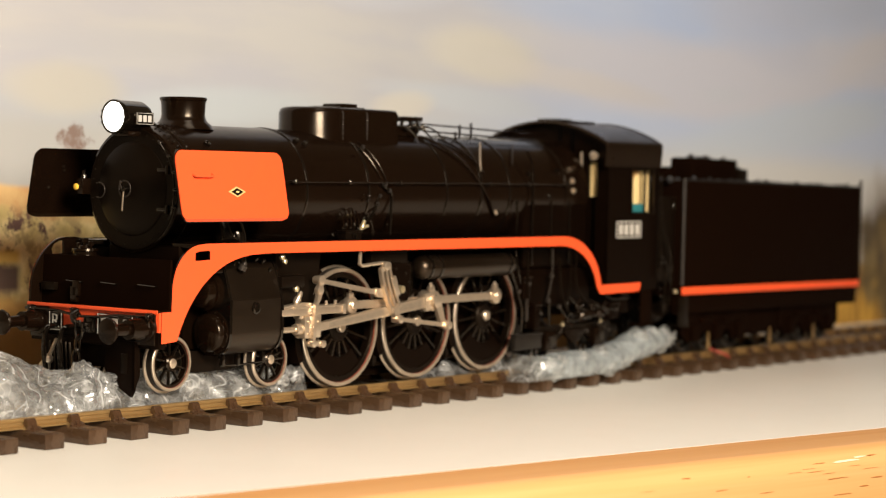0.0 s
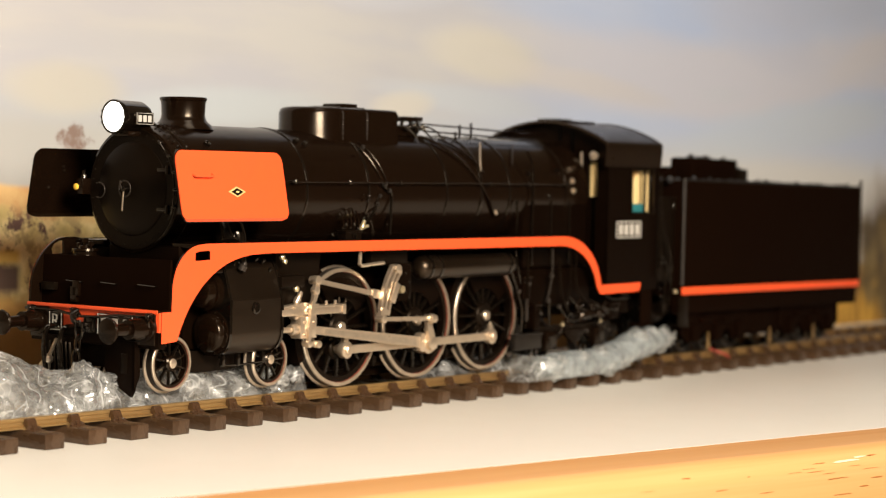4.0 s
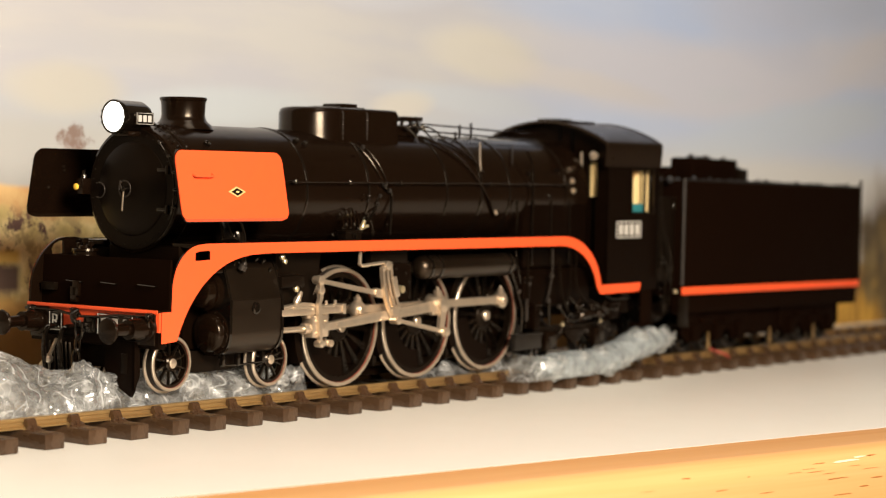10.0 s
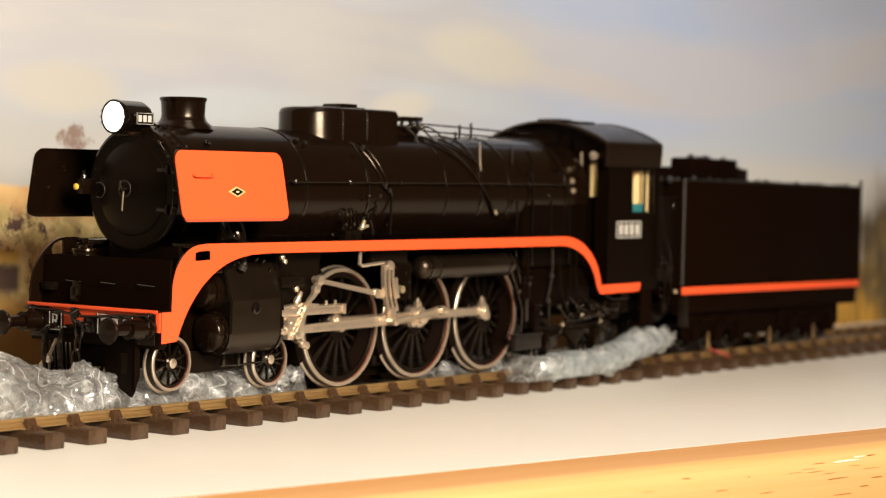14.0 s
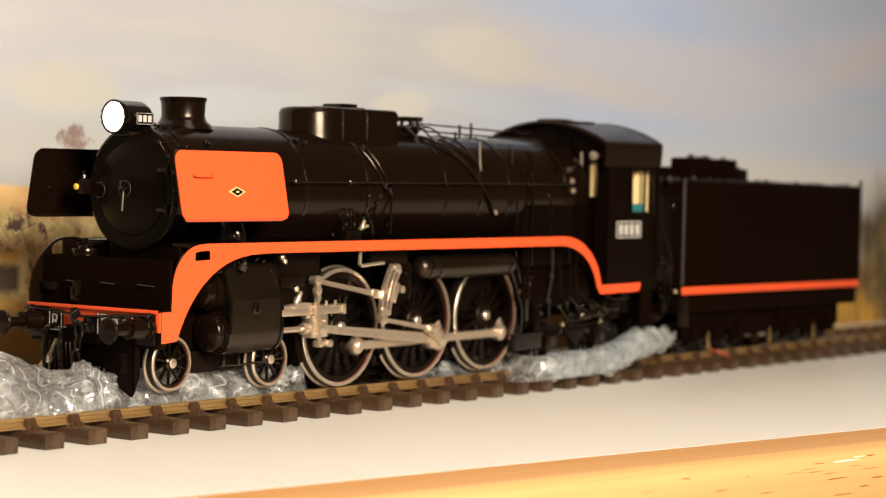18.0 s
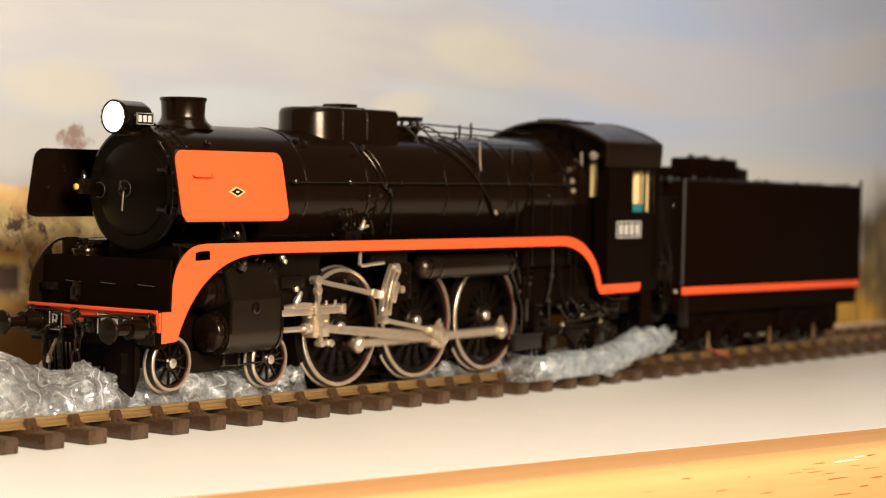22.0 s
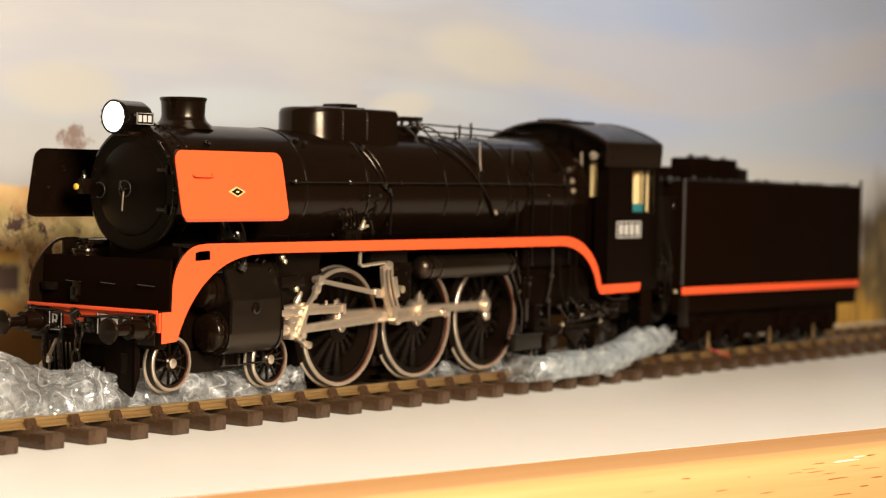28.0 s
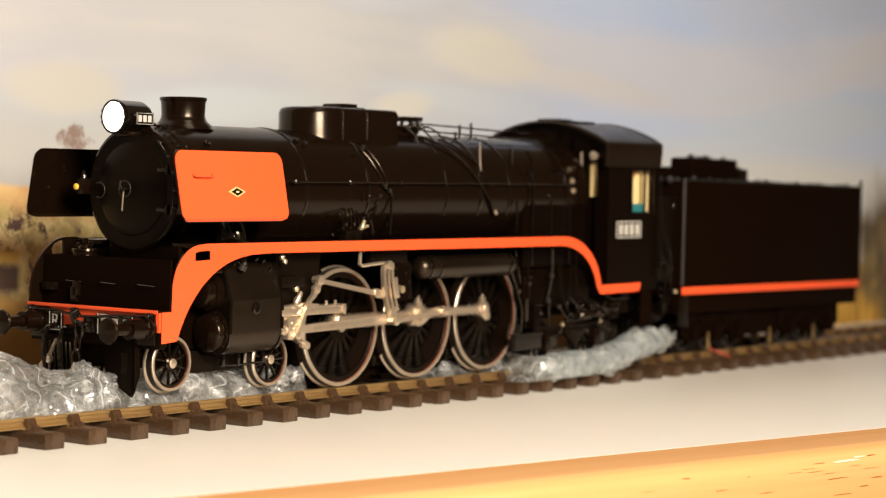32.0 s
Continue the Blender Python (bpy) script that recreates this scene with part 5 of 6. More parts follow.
    cyl(b, (-7.4, s * 25.8, 0), (-4.2, s * 25.8, 0), 2.0, seg=16, soft=0.3)
    part("gland_nut", b, STEEL, g["cross"])
    # fixed slide bars
    b = mesh()
    box(b, -86, -52.2, s * 24.2, s * 27.6, 5.9, 8.3, 0.25)
    box(b, -80, -52.0, s * 23.8, s * 28.0, 8.3, 9.0, 0.15)
    prism(b, [(-86, 8.3), (-66, 8.3), (-66, 9.6), (-74, 10.4), (-86, 9.2)], s * 24.6, s * 27.4)
    box(b, -80, -52.4, s * 27.5, s * 27.9, 6.2, 6.6, 0.1)
    sb = part("slide_bar", b, STEEL, loco, "nickel-silver slide bar")
    part("bar_end", box(mesh(), -53.4, -51.8, s * 23.8, s * 28.1, 5.5, 9.1, 0.2), STEEL, sb)
    for x in (-60, -55):
        part("oil_cup", cyl(mesh(), (x, s * 25.6, 8.9), (x, s * 25.6, 10.4), 0.6, seg=10), STEEL, sb)
    part("guide_yoke", prism(mesh(), [(-85, 9.4), (-66, 9.4), (-63, 16), (-60, 29.5), (-85, 29.5)], s * 21.6, s * 23.4), BLACK_MATT, loco)
    # valve spindle guide and motion bracket, fixed
    b = mesh()
    box(b, -86, -74, s * 24, s * 27.4, 15.8, 19.8, 0.5)
    part("spindle_guide", b, BLACK_MATT, loco)
    part("spindle_guide_cap", lathe(mesh(), (-78.0, s * 26.4, 9.8), (0.62, 0, 0.78), [(0, 0.6), (0.6, 1.1), (2.6, 1.3), (2.8, 0.9), (4.2, 1.0), (5.4, 0.6)], 16), STEEL, loco, "bright cylindrical valve guide")
    for x, z, r in ((-78.0, 15.2, 1.1), (-85.6, 26.4, 0.9), (-84.2, 24.9, 0.9)):
        part("guide_bolt", lathe(mesh(), (x, s * 26.6, z), (0, s, 0), [(0, r), (0.9, r), (1.2, r * 0.6)], 10), BRASS, loco, "brass coloured bolt")
    b = mesh()
    box(b, -34, -12, s * 22, s * 25, 22.0, 29.5, 0.5)
    part("gear_bracket", b, BLACK_MATT, loco)
    part("bracket_leg", box(mesh(), -20, -9, s * 22, s * 24.6, 9.0, 22.5, 0.6), BLACK_MATT, loco)
    part("bracket_pin", cyl(mesh(), (-19.4, s * 27, 13.0), (-19.4, s * 28.6, 13.0), 1.6, 1.4, 14), BRASS, loco, "brass coloured pin")
    part("link_bracket", prism(mesh(), [(-24.0, 8.6), (-13.5, 8.6), (-12.0, 12.0), (-12.0, 21.5), (-16.0, 22.5), (-24.0, 22.5)], s * 24.8, s * 26.2), CAB_BLACK, loco)
    for x, z, r in ((-15.0, 19.0, 0.8), (-14.6, 11.6, 0.7), (-21.0, 20.6, 0.7), (-12.8, 15.4, 0.6)):
        part("bracket_bolt", lathe(mesh(), (x, s * 26.1, z), (0, s, 0), dome(r), 10), BLACK_MATT, loco, "", 80)
    # lifting arm with its drop link from the reversing shaft
    b = mesh()
    tube(b, [(-43.5, s * 27.6, 31.0), (-44.2, s * 27.8, 23.0), (-43.0, s * 28.0, 22.4), (-31, s * 28.4, 23.2)], 0.7, 8)
    part("lifting_link", b, STEEL, loco)
    return g


ECC, ECC_LAG, ECC_ROD = 5.0, -98.0, 29.4
LINK_AT, LINK_TAIL = (-28.6, 13.6), (-0.6, -12.0)
RAD_L, UNION = 40.4, 6.5
GEARS = {-1: make_gear(-1), 1: make_gear(1)}


# ---------------------------------------------------------------- how the wheels turn
# seconds and degrees turned by the crank pin of this side
TURN = [(0.0, 84.0), (0.5, 138.0), (1.0, 200.9), (1.5, 269.7), (2.0, 341.8), (2.5, 414.5), (3.0, 485.0), (3.5, 552.0), (4.6, 702.0), (5.5, 866.0), (7.0, 1306.0),
        (9.0, 1909.0), (11.0, 2511.0), (13.0, 3106.0), (14.5, 3556.0), (15.5, 3890.0), (16.5, 4308.0), (18.5, 5210.0), (20.5, 6112.0), (22.5, 7018.0), (25.5, 8373.0), (27.5, 9278.0),
        (29.0, 9959.0), (30.5, 10636.0), (32.0, 11318.0)]


def crank_angle(t):
    """Smooth through TURN (cubic Hermite with even slopes)."""
    k = max(i for i in range(len(TURN) - 1) if TURN[i][0] <= t + 1e-9)

    def slope(i):
        a, b = TURN[max(i - 1, 0)], TURN[min(i + 1, len(TURN) - 1)]
        return (b[1] - a[1]) / (b[0] - a[0])
    (t0, a0), (t1, a1) = TURN[k], TURN[k + 1]
    h = t1 - t0
    u = (t - t0) / h
    return (a0 * (2 * u ** 3 - 3 * u * u + 1) + slope(k) * h * (u ** 3 - 2 * u * u + u) + a1 * (3 * u * u - 2 * u ** 3) + slope(k + 1) * h * (u ** 3 - u * u))


def turned(x, z, deg):
    """A pose in the locomotive's space: millimetres and degrees up from +x."""
    return pose(x * MM, 0, z * MM, 0, -deg, 0)


def meet(ax, az, ra, bx, bz, rb, up):
    """Where two arms of lengths ra and rb meet."""
    dx, dz = bx - ax, bz - az
    d = min(max(math.hypot(dx, dz), abs(ra - rb) + 1e-6), ra + rb - 1e-6)
    a = (ra * ra - rb * rb + d * d) / (2 * d)
    h = math.sqrt(max(ra * ra - a * a, 0))
    return ax + (dx * a - up * dz * h) / d, az + (dz * a + up * dx * h) / d


def gear_poses(theta):
    """Poses of all rods of one side for a crank angle in degrees."""
    t = radians(theta)
    px, pz = CRANK * math.cos(t), CRANK * math.sin(t)
    cx = px - math.sqrt(ROD_L ** 2 - (pz - XH_Z) ** 2)
    ex, ez = ECC * math.cos(t + radians(ECC_LAG)), ECC * math.sin(t + radians(ECC_LAG))
    tail = math.hypot(*LINK_TAIL)
    tx, tz = meet(LINK_AT[0], LINK_AT[1], tail, ex, ez, ECC_ROD, -1)
    swing = math.degrees(math.atan2(tz - LINK_AT[1], tx - LINK_AT[0]) - math.atan2(LINK_TAIL[1], LINK_TAIL[0]))
    swing = (swing + 180) % 360 - 180
    # the die block sits low in the link
    sw = radians(swing)
    bx, bz = LINK_AT[0] + 0.4 * math.cos(sw) + 2.6 * math.sin(sw), LINK_AT[1] + 0.4 * math.sin(sw) - 2.6 * math.cos(sw)
    # the lever hangs from the valve spindle at one height, its foot follows the crosshead
    foot = cx + 5.4 - UNION
    vz = 18.0
    vx = bx - math.sqrt(RAD_L ** 2 - (vz - bz) ** 2)
    lean = math.asin(max(-0.6, min(0.6, (foot - vx) / 22.4)))
    fx, fz = vx + 22.4 * math.sin(lean), vz - 22.4 * math.cos(lean)
    ux, uz = cx + 5.4, XH_Z - 5.6
    return {
        "coupling": turned(px, pz, 0), "main": turned(cx, XH_Z, math.degrees(math.atan2(pz - XH_Z, px - cx))), "return": turned(0, 0, theta),
        "ecc": turned(tx, tz, math.degrees(math.atan2(ez - tz, ex - tx))), "link": turned(LINK_AT[0], LINK_AT[1], swing),
        "radius": turned(vx, vz, math.degrees(math.atan2(bz - vz, bx - vx))), "combi": turned(vx, vz, math.degrees(lean)),
        "union": turned(fx, fz, math.degrees(math.atan2(uz - fz, ux - fx))), "cross": turned(cx, XH_Z, 0)}


def motions():
    times = [k / 15 for k in range(481)]
    angles = [crank_angle(t) for t in times]
    for w, x, s in DRIVERS:
        walk(w, [(t, turned(x, 0, a + (90 if s > 0 else 0))) for t, a in zip(times, angles)])
    for s, g in GEARS.items():
        poses = [gear_poses(a + (90 if s > 0 else 0)) for a in angles]
        for key, ob in g.items():
            walk(ob, [(t, p[key]) for t, p in zip(times, poses)])


# ---------------------------------------------------------------- boiler fittings, pipes and rails
def skin(deg, lift=0.6):
    """A point round the barrel: degrees up from this side's horizontal."""
    a = radians(deg)
    return (-(BR + lift) * math.cos(a), BZ + (BR + lift) * math.sin(a))


def round_pipe(x0, x1, d0, d1, r, name, mat=None, lift=0.7, n=12):
    pts = []
    for i in range(n + 1):
        u = i / n
        y, z = skin(d0 + (d1 - d0) * u, lift)
        pts.append((x0 + (x1 - x0) * u, y, z))
    return part(name, tube(mesh(), pts, r, 8), mat or BLACK_GLOSS, boiler_ob)


def fittings():
    for s in (-1, 1):
        rail = part("hand_rail", tube(mesh(), [(-78, s * 24.4, 52.3), (101, s * 24.4, 52.7)], 0.32, 8), BLACK, loco)
        for x in (-76, -46, -16, 12, 42, 70, 98):
            b = mesh()
            lathe(b, (x, s * 21.4, 52.4), (0, s, 0), [(0, 0.8), (0.6, 0.45), (2.2, 0.45), (2.5, 0.8), (3.4, 0.8), (3.7, 0.4)], 10)
            part("stanchion", b, BLACK_GLOSS, rail)
    # feed pipes from the top down to the clack valve, then to the running board
    round_pipe(-31.5, -25.0, 52, 12, 0.30, "feed_pipe", BLACK, lift=0.35)
    round_pipe(-28.0, -21.5, 56, 8, 0.28, "feed_pipe", BLACK, lift=0.3)
    part("feed_pipe", tube(mesh(), curve([(-25, -22.4, 52.6), (-23.5, -23.4, 50.2), (-19.6, -22.8, 48.4), (-19.4, -22.4, 42), (-19.7, -22.2, 33)], 5), 0.5, 8), BLACK_GLOSS, boiler_ob)
    part("feed_pipe", tube(mesh(), curve([(-24.8, -21.0, 50.5), (-26.4, -21.6, 46.8), (-27.6, -21.4, 43.0), (-31.0, -22.0, 39.6), (-35.5, -22.6, 37.6)], 5), 0.5, 8), BLACK_GLOSS, boiler_ob)
    for x, y, z, r in ((-24.6, -23.2, 51.6, 1.0), (-22.0, -23.4, 49.6, 0.9), (-26.0, -22.2, 47.6, 0.8), (-27.0, -22.0, 44.6, 0.7), (-32.6, -19.0, 65.4, 0.9)):
        part("pipe_union", lathe(mesh(), (x, y, z - r), (0.2, -0.1, 1), [(0, r * 0.6), (0.3, r * 0.85), (1.5 * r, r * 0.85), (1.8 * r, r * 0.5)], 8), BLACKENED, boiler_ob)
    b = mesh()
    tube(b, [(-35.4, -22.8, 38.4), (-36.6, -22.8, 36.2), (-38.4, -22.8, 33.6), (-40.0, -23.0, 31.6)], 0.55, 10)
    cyl(b, (-38.4, -22.8, 35.4), (-34.4, -23.4, 36.6), 0.6, seg=10)
    lathe(b, (-36.6, -22.8, 36.4), (0.4, 0, 1), [(-1.2, 0.7), (0, 1.05), (1.2, 0.7), (2.2, 0.5)], 12)
    part("check_valve", b, BRASS, boiler_ob, "small brass check valve")
    for x, z in ((-47, 34.0), (-31.0, 33.6)):
        part("oil_pipe_joint", lathe(mesh(), (x, -23.0, z), (0, 0.1, 1), [(-1.1, 0.45), (-0.5, 0.75), (0.5, 0.75), (1.1, 0.45)], 8), BLACK_GLOSS, boiler_ob)
        part("oil_pipe", tube(mesh(), curve([(x, -23.0, z), (x + 0.4, -22.6, z + 3), (x - 0.6, -20.8, z + 7.5)], 4), 0.2, 6), BLACK, boiler_ob)
    # long pipe that runs slanting down the barrel
    round_pipe(16.0, 49.5, 70, -24, 0.6, "ejector_pipe", BLACK, lift=0.8, n=18)
    round_pipe(27.0, 42.0, 66, 20, 0.4, "blower_pipe", BLACK, lift=0.6, n=16)
    for x, d in ((50.6, -22), (105.7, 13), (105.9, 2), (96, 24), (74, 20), (88, -4)):
        y, z = skin(d, 0)
        part("washout_plug", lathe(mesh(), (x, y, z), (0, y, z - BZ), [(-0.2, 1.3), (0.5, 1.3), (0.6, 0.7), (1.3, 0.65)], 10), STEEL if x in (50.6, 105.7, 105.9) else BLACK_GLOSS, boiler_ob)
    # turret and whistle behind the dome cover
    b = mesh()
    box(b, 0, 18, -6, 5, 70.5, 74.0, 0.4)
    for y in (-5, -1.5, 2):
        cyl(b, (5 + y, y, 73), (5 + y, y, 77.2), 0.9, 0.7, 10)
    part("steam_turret", b, BLACK, loco)
    part("turret_lid", box(mesh(), 10.5, 20.5, -6.5, 2.5, 76.2, 78.0, 0.3), BLACK, loco)
    for y in (-7.5, -4.0, 0.0):
        part("turret_valve", lathe(mesh(), (15.5, y, 71.5), (0, 0, 1), [(0, 0.7), (1.5, 0.7), (1.6, 1.2), (3.4, 1.2), (3.6, 0.6), (5.2, 0.5)], 10), BLACK_GLOSS, loco)
    for x, y, z, r in ((2.0, -6.6, 74.6, 0.9), (6.5, -6.8, 75.2, 0.8), (9.5, -7.2, 73.0, 0.9), (13.0, -7.6, 74.4, 0.7), (17.5, -7.4, 73.4, 0.8), (20.8, -6.0, 74.6, 0.7), (24.5, -4.0, 73.2, 0.8), (4.0, -5.8, 77.4, 0.7)):
        part("turret_cock", lathe(mesh(), (x, y, z), (0.2, -0.6, 0.7), [(-r, r * 0.3), (-0.7 * r, r * 0.75), (0, r), (0.7 * r, r * 0.75), (r, r * 0.5), (2.0 * r, r * 0.4), (2.2 * r, r * 0.15)], 10), BLACK_GLOSS, loco, "", 60)
    for x0_, x1_ in ((3.0, 12.0), (9.0, 22.0), (16.0, 30.0)):
        part("turret_pipe", tube(mesh(), curve([(x0_, -6.4, 74.2), ((x0_ + x1_) / 2, -8.6, 73.8), (x1_, -10.4, 69.4)], 5), 0.4, 8), BLACK_GLOSS, loco)
    part("whistle", lathe(mesh(), (23, 1.5, 71.5), (0, 0, 1), [(0, 0.5), (1.8, 0.5), (1.9, 1.0), (4.0, 1.0), (4.3, 0.4)], 12), TREAD, loco)
    for y, z in ((0.0, 75.9), (-8.0, 72.6)):
        rod_ = part("control_rod", tube(mesh(), [(20, y, z), (78, y * 1.1, z - 1.4), (118, y * 1.2, z - 2.2)], 0.35, 8), BLACK, loco)
        for x in (54.0, 62.0) if y == 0 else (40.0,):
            part("rod_guide", cyl(mesh(), (x, y, BZ + 20.0), (x, y, z + (1.2 if x == 62.0 else 0.2)), 0.5, seg=8), BLACK, rod_)
    # firebox stay rows and cladding straps
    for x in (76, 90, 104):
        part("cladding_strap", box(mesh(), x - 0.5, x + 0.5, -21.9, -21.3, 19, 48, 0.1), BLACK_GLOSS, loco)
    part("vertical_pipe", tube(mesh(), curve([(73.6, -20.0, 66.0), (73.8, -22.9, 60.0), (74.2, -23.2, 48.0), (74.4, -22.6, 33.0)], 5), 0.5, 8), BLACK_GLOSS, loco)
    part("vertical_pipe", tube(mesh(), curve([(62.9, -22.8, 46.0), (63.2, -22.9, 38.0), (63.2, -22.4, 32.5)], 4), 0.45, 8), BLACK_GLOSS, loco)
    # two pipes in paler metal, which puts the gloss highlights into their colour
    part("oil_pipe", tube(mesh(), curve([(51.8, -11.9, 68.5), (43.0, -18.3, 62.8), (39.4, -21.2, 57.5)], 5), 0.42, 8), STEEL, boiler_ob, "oil pipe coloured bright to imitate its highlight")
    part("oil_pipe", tube(mesh(), curve([(73.9, -12.5, 68.1), (67.5, -17.0, 64.4), (63.4, -19.9, 60.3)], 5), 0.3, 8), TREAD, boiler_ob)
    # smokebox details: steps, rivet row, oil pot, steam-pipe cover
    for i in range(26):
        a = radians(-30 + 6.4 * i)
        for x in (-126.8, -122.6):
            part("rivet", lathe(mesh(), (x, -22.0 * math.cos(a), BZ + 22.0 * math.sin(a)), (0, -math.cos(a), math.sin(a)), dome(0.45), 8), BLACK_GLOSS, boiler_ob, "", 80)
    for x, d in ((-64, 52), (-60.5, 48), (-112, 44)):
        y, z = skin(d, 0)
        part("lifting_eye", lathe(mesh(), (x, y, z), (0, y, z - BZ), [(-0.2, 1.2), (0.8, 1.2), (1.0, 0.7), (1.8, 0.6)], 10), BLACK_GLOSS, boiler_ob)
    part("steam_pipe_cover", lathe(mesh(), (-107, -17.8, 37.0), (-0.2, -0.55, -0.8), [(0, 3.2), (0.6, 3.7), (6.5, 3.7), (7.4, 4.6), (8.2, 4.6)], 20), BLACK_GLOSS, loco)
    # mechanical lubricator on the running board, its pipes rising to the barrel
    lub = part("lubricator", box(mesh(), -50.5, -41.5, -26.4, -22.4, 31.6, 34.4, 0.5), BLACK_MATT, loco)
    part("lubricator_lid", box(mesh(), -50.9, -41.1, -26.7, -22.2, 34.3, 35.2, 0.25), BLACK_MATT, lub)
    part("lubricator_wheel", lathe(mesh(), (-46.0, -26.4, 33.2), (0, -1, 0), [(0, 1.1), (0.5, 1.1), (0.6, 0.6), (1.2, 0.5)], 16), BLACK_GLOSS, lub)
    for k in range(5):
        x = -50.0 + 2.2 * k
        part("oil_pipe", tube(mesh(), curve([(x, -24.0, 34.8), (x + 0.1, -24.8, 37.2 + 0.7 * (k % 2)), (x + 0.7, -23.6, 39.4 + 0.6 * (k % 3)), (x + 2.2, -21.4, 42.0 + k % 2)], 5), 0.26, 8), BLACK, lub)
        part("oil_union", lathe(mesh(), (x, -24.4, 35.2 + 1.3 * (k % 2)), (0, 0, 1), [(0, 0.35), (0.2, 0.6), (0.7, 0.6), (1.0, 0.45), (1.2, 0.1)], 10), BLACK_GLOSS, lub, "", 80)
    for x, y, z, r in ((-54.5, -23.6, 33.4, 0.7), (-39.2, -23.8, 34.0, 0.8), (-37.0, -23.4, 39.5, 0.6), (-33.6, -23.0, 47.6, 0.7), (-34.2, -23.2, 45.6, 0.6), (-22.4, -22.9, 36.8, 0.6), (-29.8, -23.0, 34.2, 0.5)):
        part("pipe_union", lathe(mesh(), (x, y, z), (0.15, -0.2, 1), [(-r, r * 0.3), (-0.7 * r, r * 0.75), (0, r), (0.7 * r, r * 0.75), (r, r * 0.2)], 10), BLACK_GLOSS, boiler_ob, "", 80)
    # curved grab rail round the near side of the smokebox front, on small knobs
    arc_pts = [(-132.0, -20.4 * math.cos(radians(a)), BZ + 20.4 * math.sin(radians(a))) for a in range(52, -31, -4)]
    front_rail = part("grab_rail", tube(mesh(), arc_pts, 0.28, 8), BLACK_GLOSS, loco)
    for q in arc_pts[1::4]:
        part("rail_knob", lathe(mesh(), (-130.6, q[1], q[2]), (-1, 0, 0), [(0, 0.45), (0.9, 0.4)] + [(1.0 + a_, b_) for a_, b_ in dome(0.75)], 10), BLACK_GLOSS, front_rail, "", 80)
    part("cab_pipe", tube(mesh(), curve([(119.6, -17.2, 66.5), (119.2, -17.6, 61.0), (119.6, -17.4, 57.5)], 5), 0.6, 8), STEEL, loco, "bright steel pipe on the cab front")
    # bolt heads on the inner face of the far deflector
    for x, z in ((-131.0, 56.2), (-130.4, 54.9), (-122.0, 52.8), (-136.5, 49.0)):
        part("deflector_bolt", lathe(mesh(), (x, 32.9 + (56 - z) * 0.19, z), (0, -1, 0), dome(0.6), 8), BLACK_GLOSS, loco, "", 80)
    # marker lamps on the smokebox sides
    for s in (1,):
        lamp = part("marker_lamp", box(mesh(), -134.6, -130.5, s * 19.6, s * 23.0, 47.0, 52.4, 0.5), BLACK, loco)
        part("lamp_lens", lathe(mesh(), (-134.5, s * 22.5, 49.5), (-1, 0, 0), [(0, 1.15), (0.5, 1.05), (0.8, 0.6)], 18), AMBER, lamp, "amber lamp glass")
        part("lamp_top", lathe(mesh(), (-132.5, s * 21.3, 52.2), (0, 0, 1), [(0, 1.3), (1.2, 1.1), (1.4, 0.7), (2.8, 0.6)], 12), BLACK_GLOSS, lamp)
    # on the front deck: a lubricator pump and pipes
    pump = part("air_pump", lathe(mesh(), (-134.5, 18.0, 23.0), (0, 0, 1), [(0, 5.2), (1.2, 5.2), (1.4, 4.2), (2.4, 4.2), (2.6, 5.0), (3.6, 5.0), (3.8, 4.0), (4.8, 4.0), (5.0, 4.6), (5.8, 4.4), (6.0, 2.4), (7.0, 2.0)], 24), BLACK, loco)
    part("deck_cover", box(mesh(), -129, -119, -20, 12.5, 23.0, 30.6, 0.8), CAB_BLACK, loco)
    part("deck_cover", box(mesh(), -126, -119, 12.5, 25.0, 23.0, 29.4, 0.8), CAB_BLACK, loco)
    for y, h in ((15.4, 31.2), (18.2, 32.2), (20.8, 30.6)):
        part("pump_valve", lathe(mesh(), (-134.5, y, 27), (0, 0, 1), [(0, 0.6), (h - 28.6, 0.6), (h - 28.4, 1.1), (h - 27.2, 1.1), (h - 27.0, 0.5)], 10), BLACK, pump)
    # lamp irons and hooks on the apron
    for y0, z0 in ((13.2, 14.0), (12.2, 16.0)):
        part("lamp_iron", box(mesh(), -144.4, -143.0, y0 - 1.4, y0 + 1.4, z0 - 2.6, z0 + 2.6, 0.2), BLACK, loco)
    part("side_step", box(mesh(), -144.6, -142.8, 22.0, 28.6, 15.0, 17.6, 0.2), BLACK_MATT, loco)
    # pipes and boxes hung below the running board behind the wheels
    rng = random.Random(21)
    for x, r, mat in ((66, 0.4, BLACK_MATT), (83, 0.6, BLACK_GLOSS), (97, 0.4, BLACK_MATT)):
        part("frame_pipe", tube(mesh(), curve([(x, -26.5, 29), (x + rng.uniform(-1, 1), -27.2, 18), (x + rng.uniform(-2, 1), -27.0, 6), (x + rng.uniform(-3, 2), -25.5, -6)], 5), r, 8), mat, loco)
    for x, z, w, h in ((66, 10, 3.0, 4.5), (74, -2, 2.4, 5.0), (134, -2, 4.0, 3.2), (142, 1, 3.0, 4.0)):
        bx_ = part("pipe_box", box(mesh(), x - w, x + w, -26.6, -22, z - h, z + h, 0.9), CAB_BLACK, loco)
        part("box_lid", box(mesh(), x - w - 0.3, x + w + 0.3, -27.0, -22, z + h - 0.2, z + h + 0.7, 0.2), BLACK, bx_)
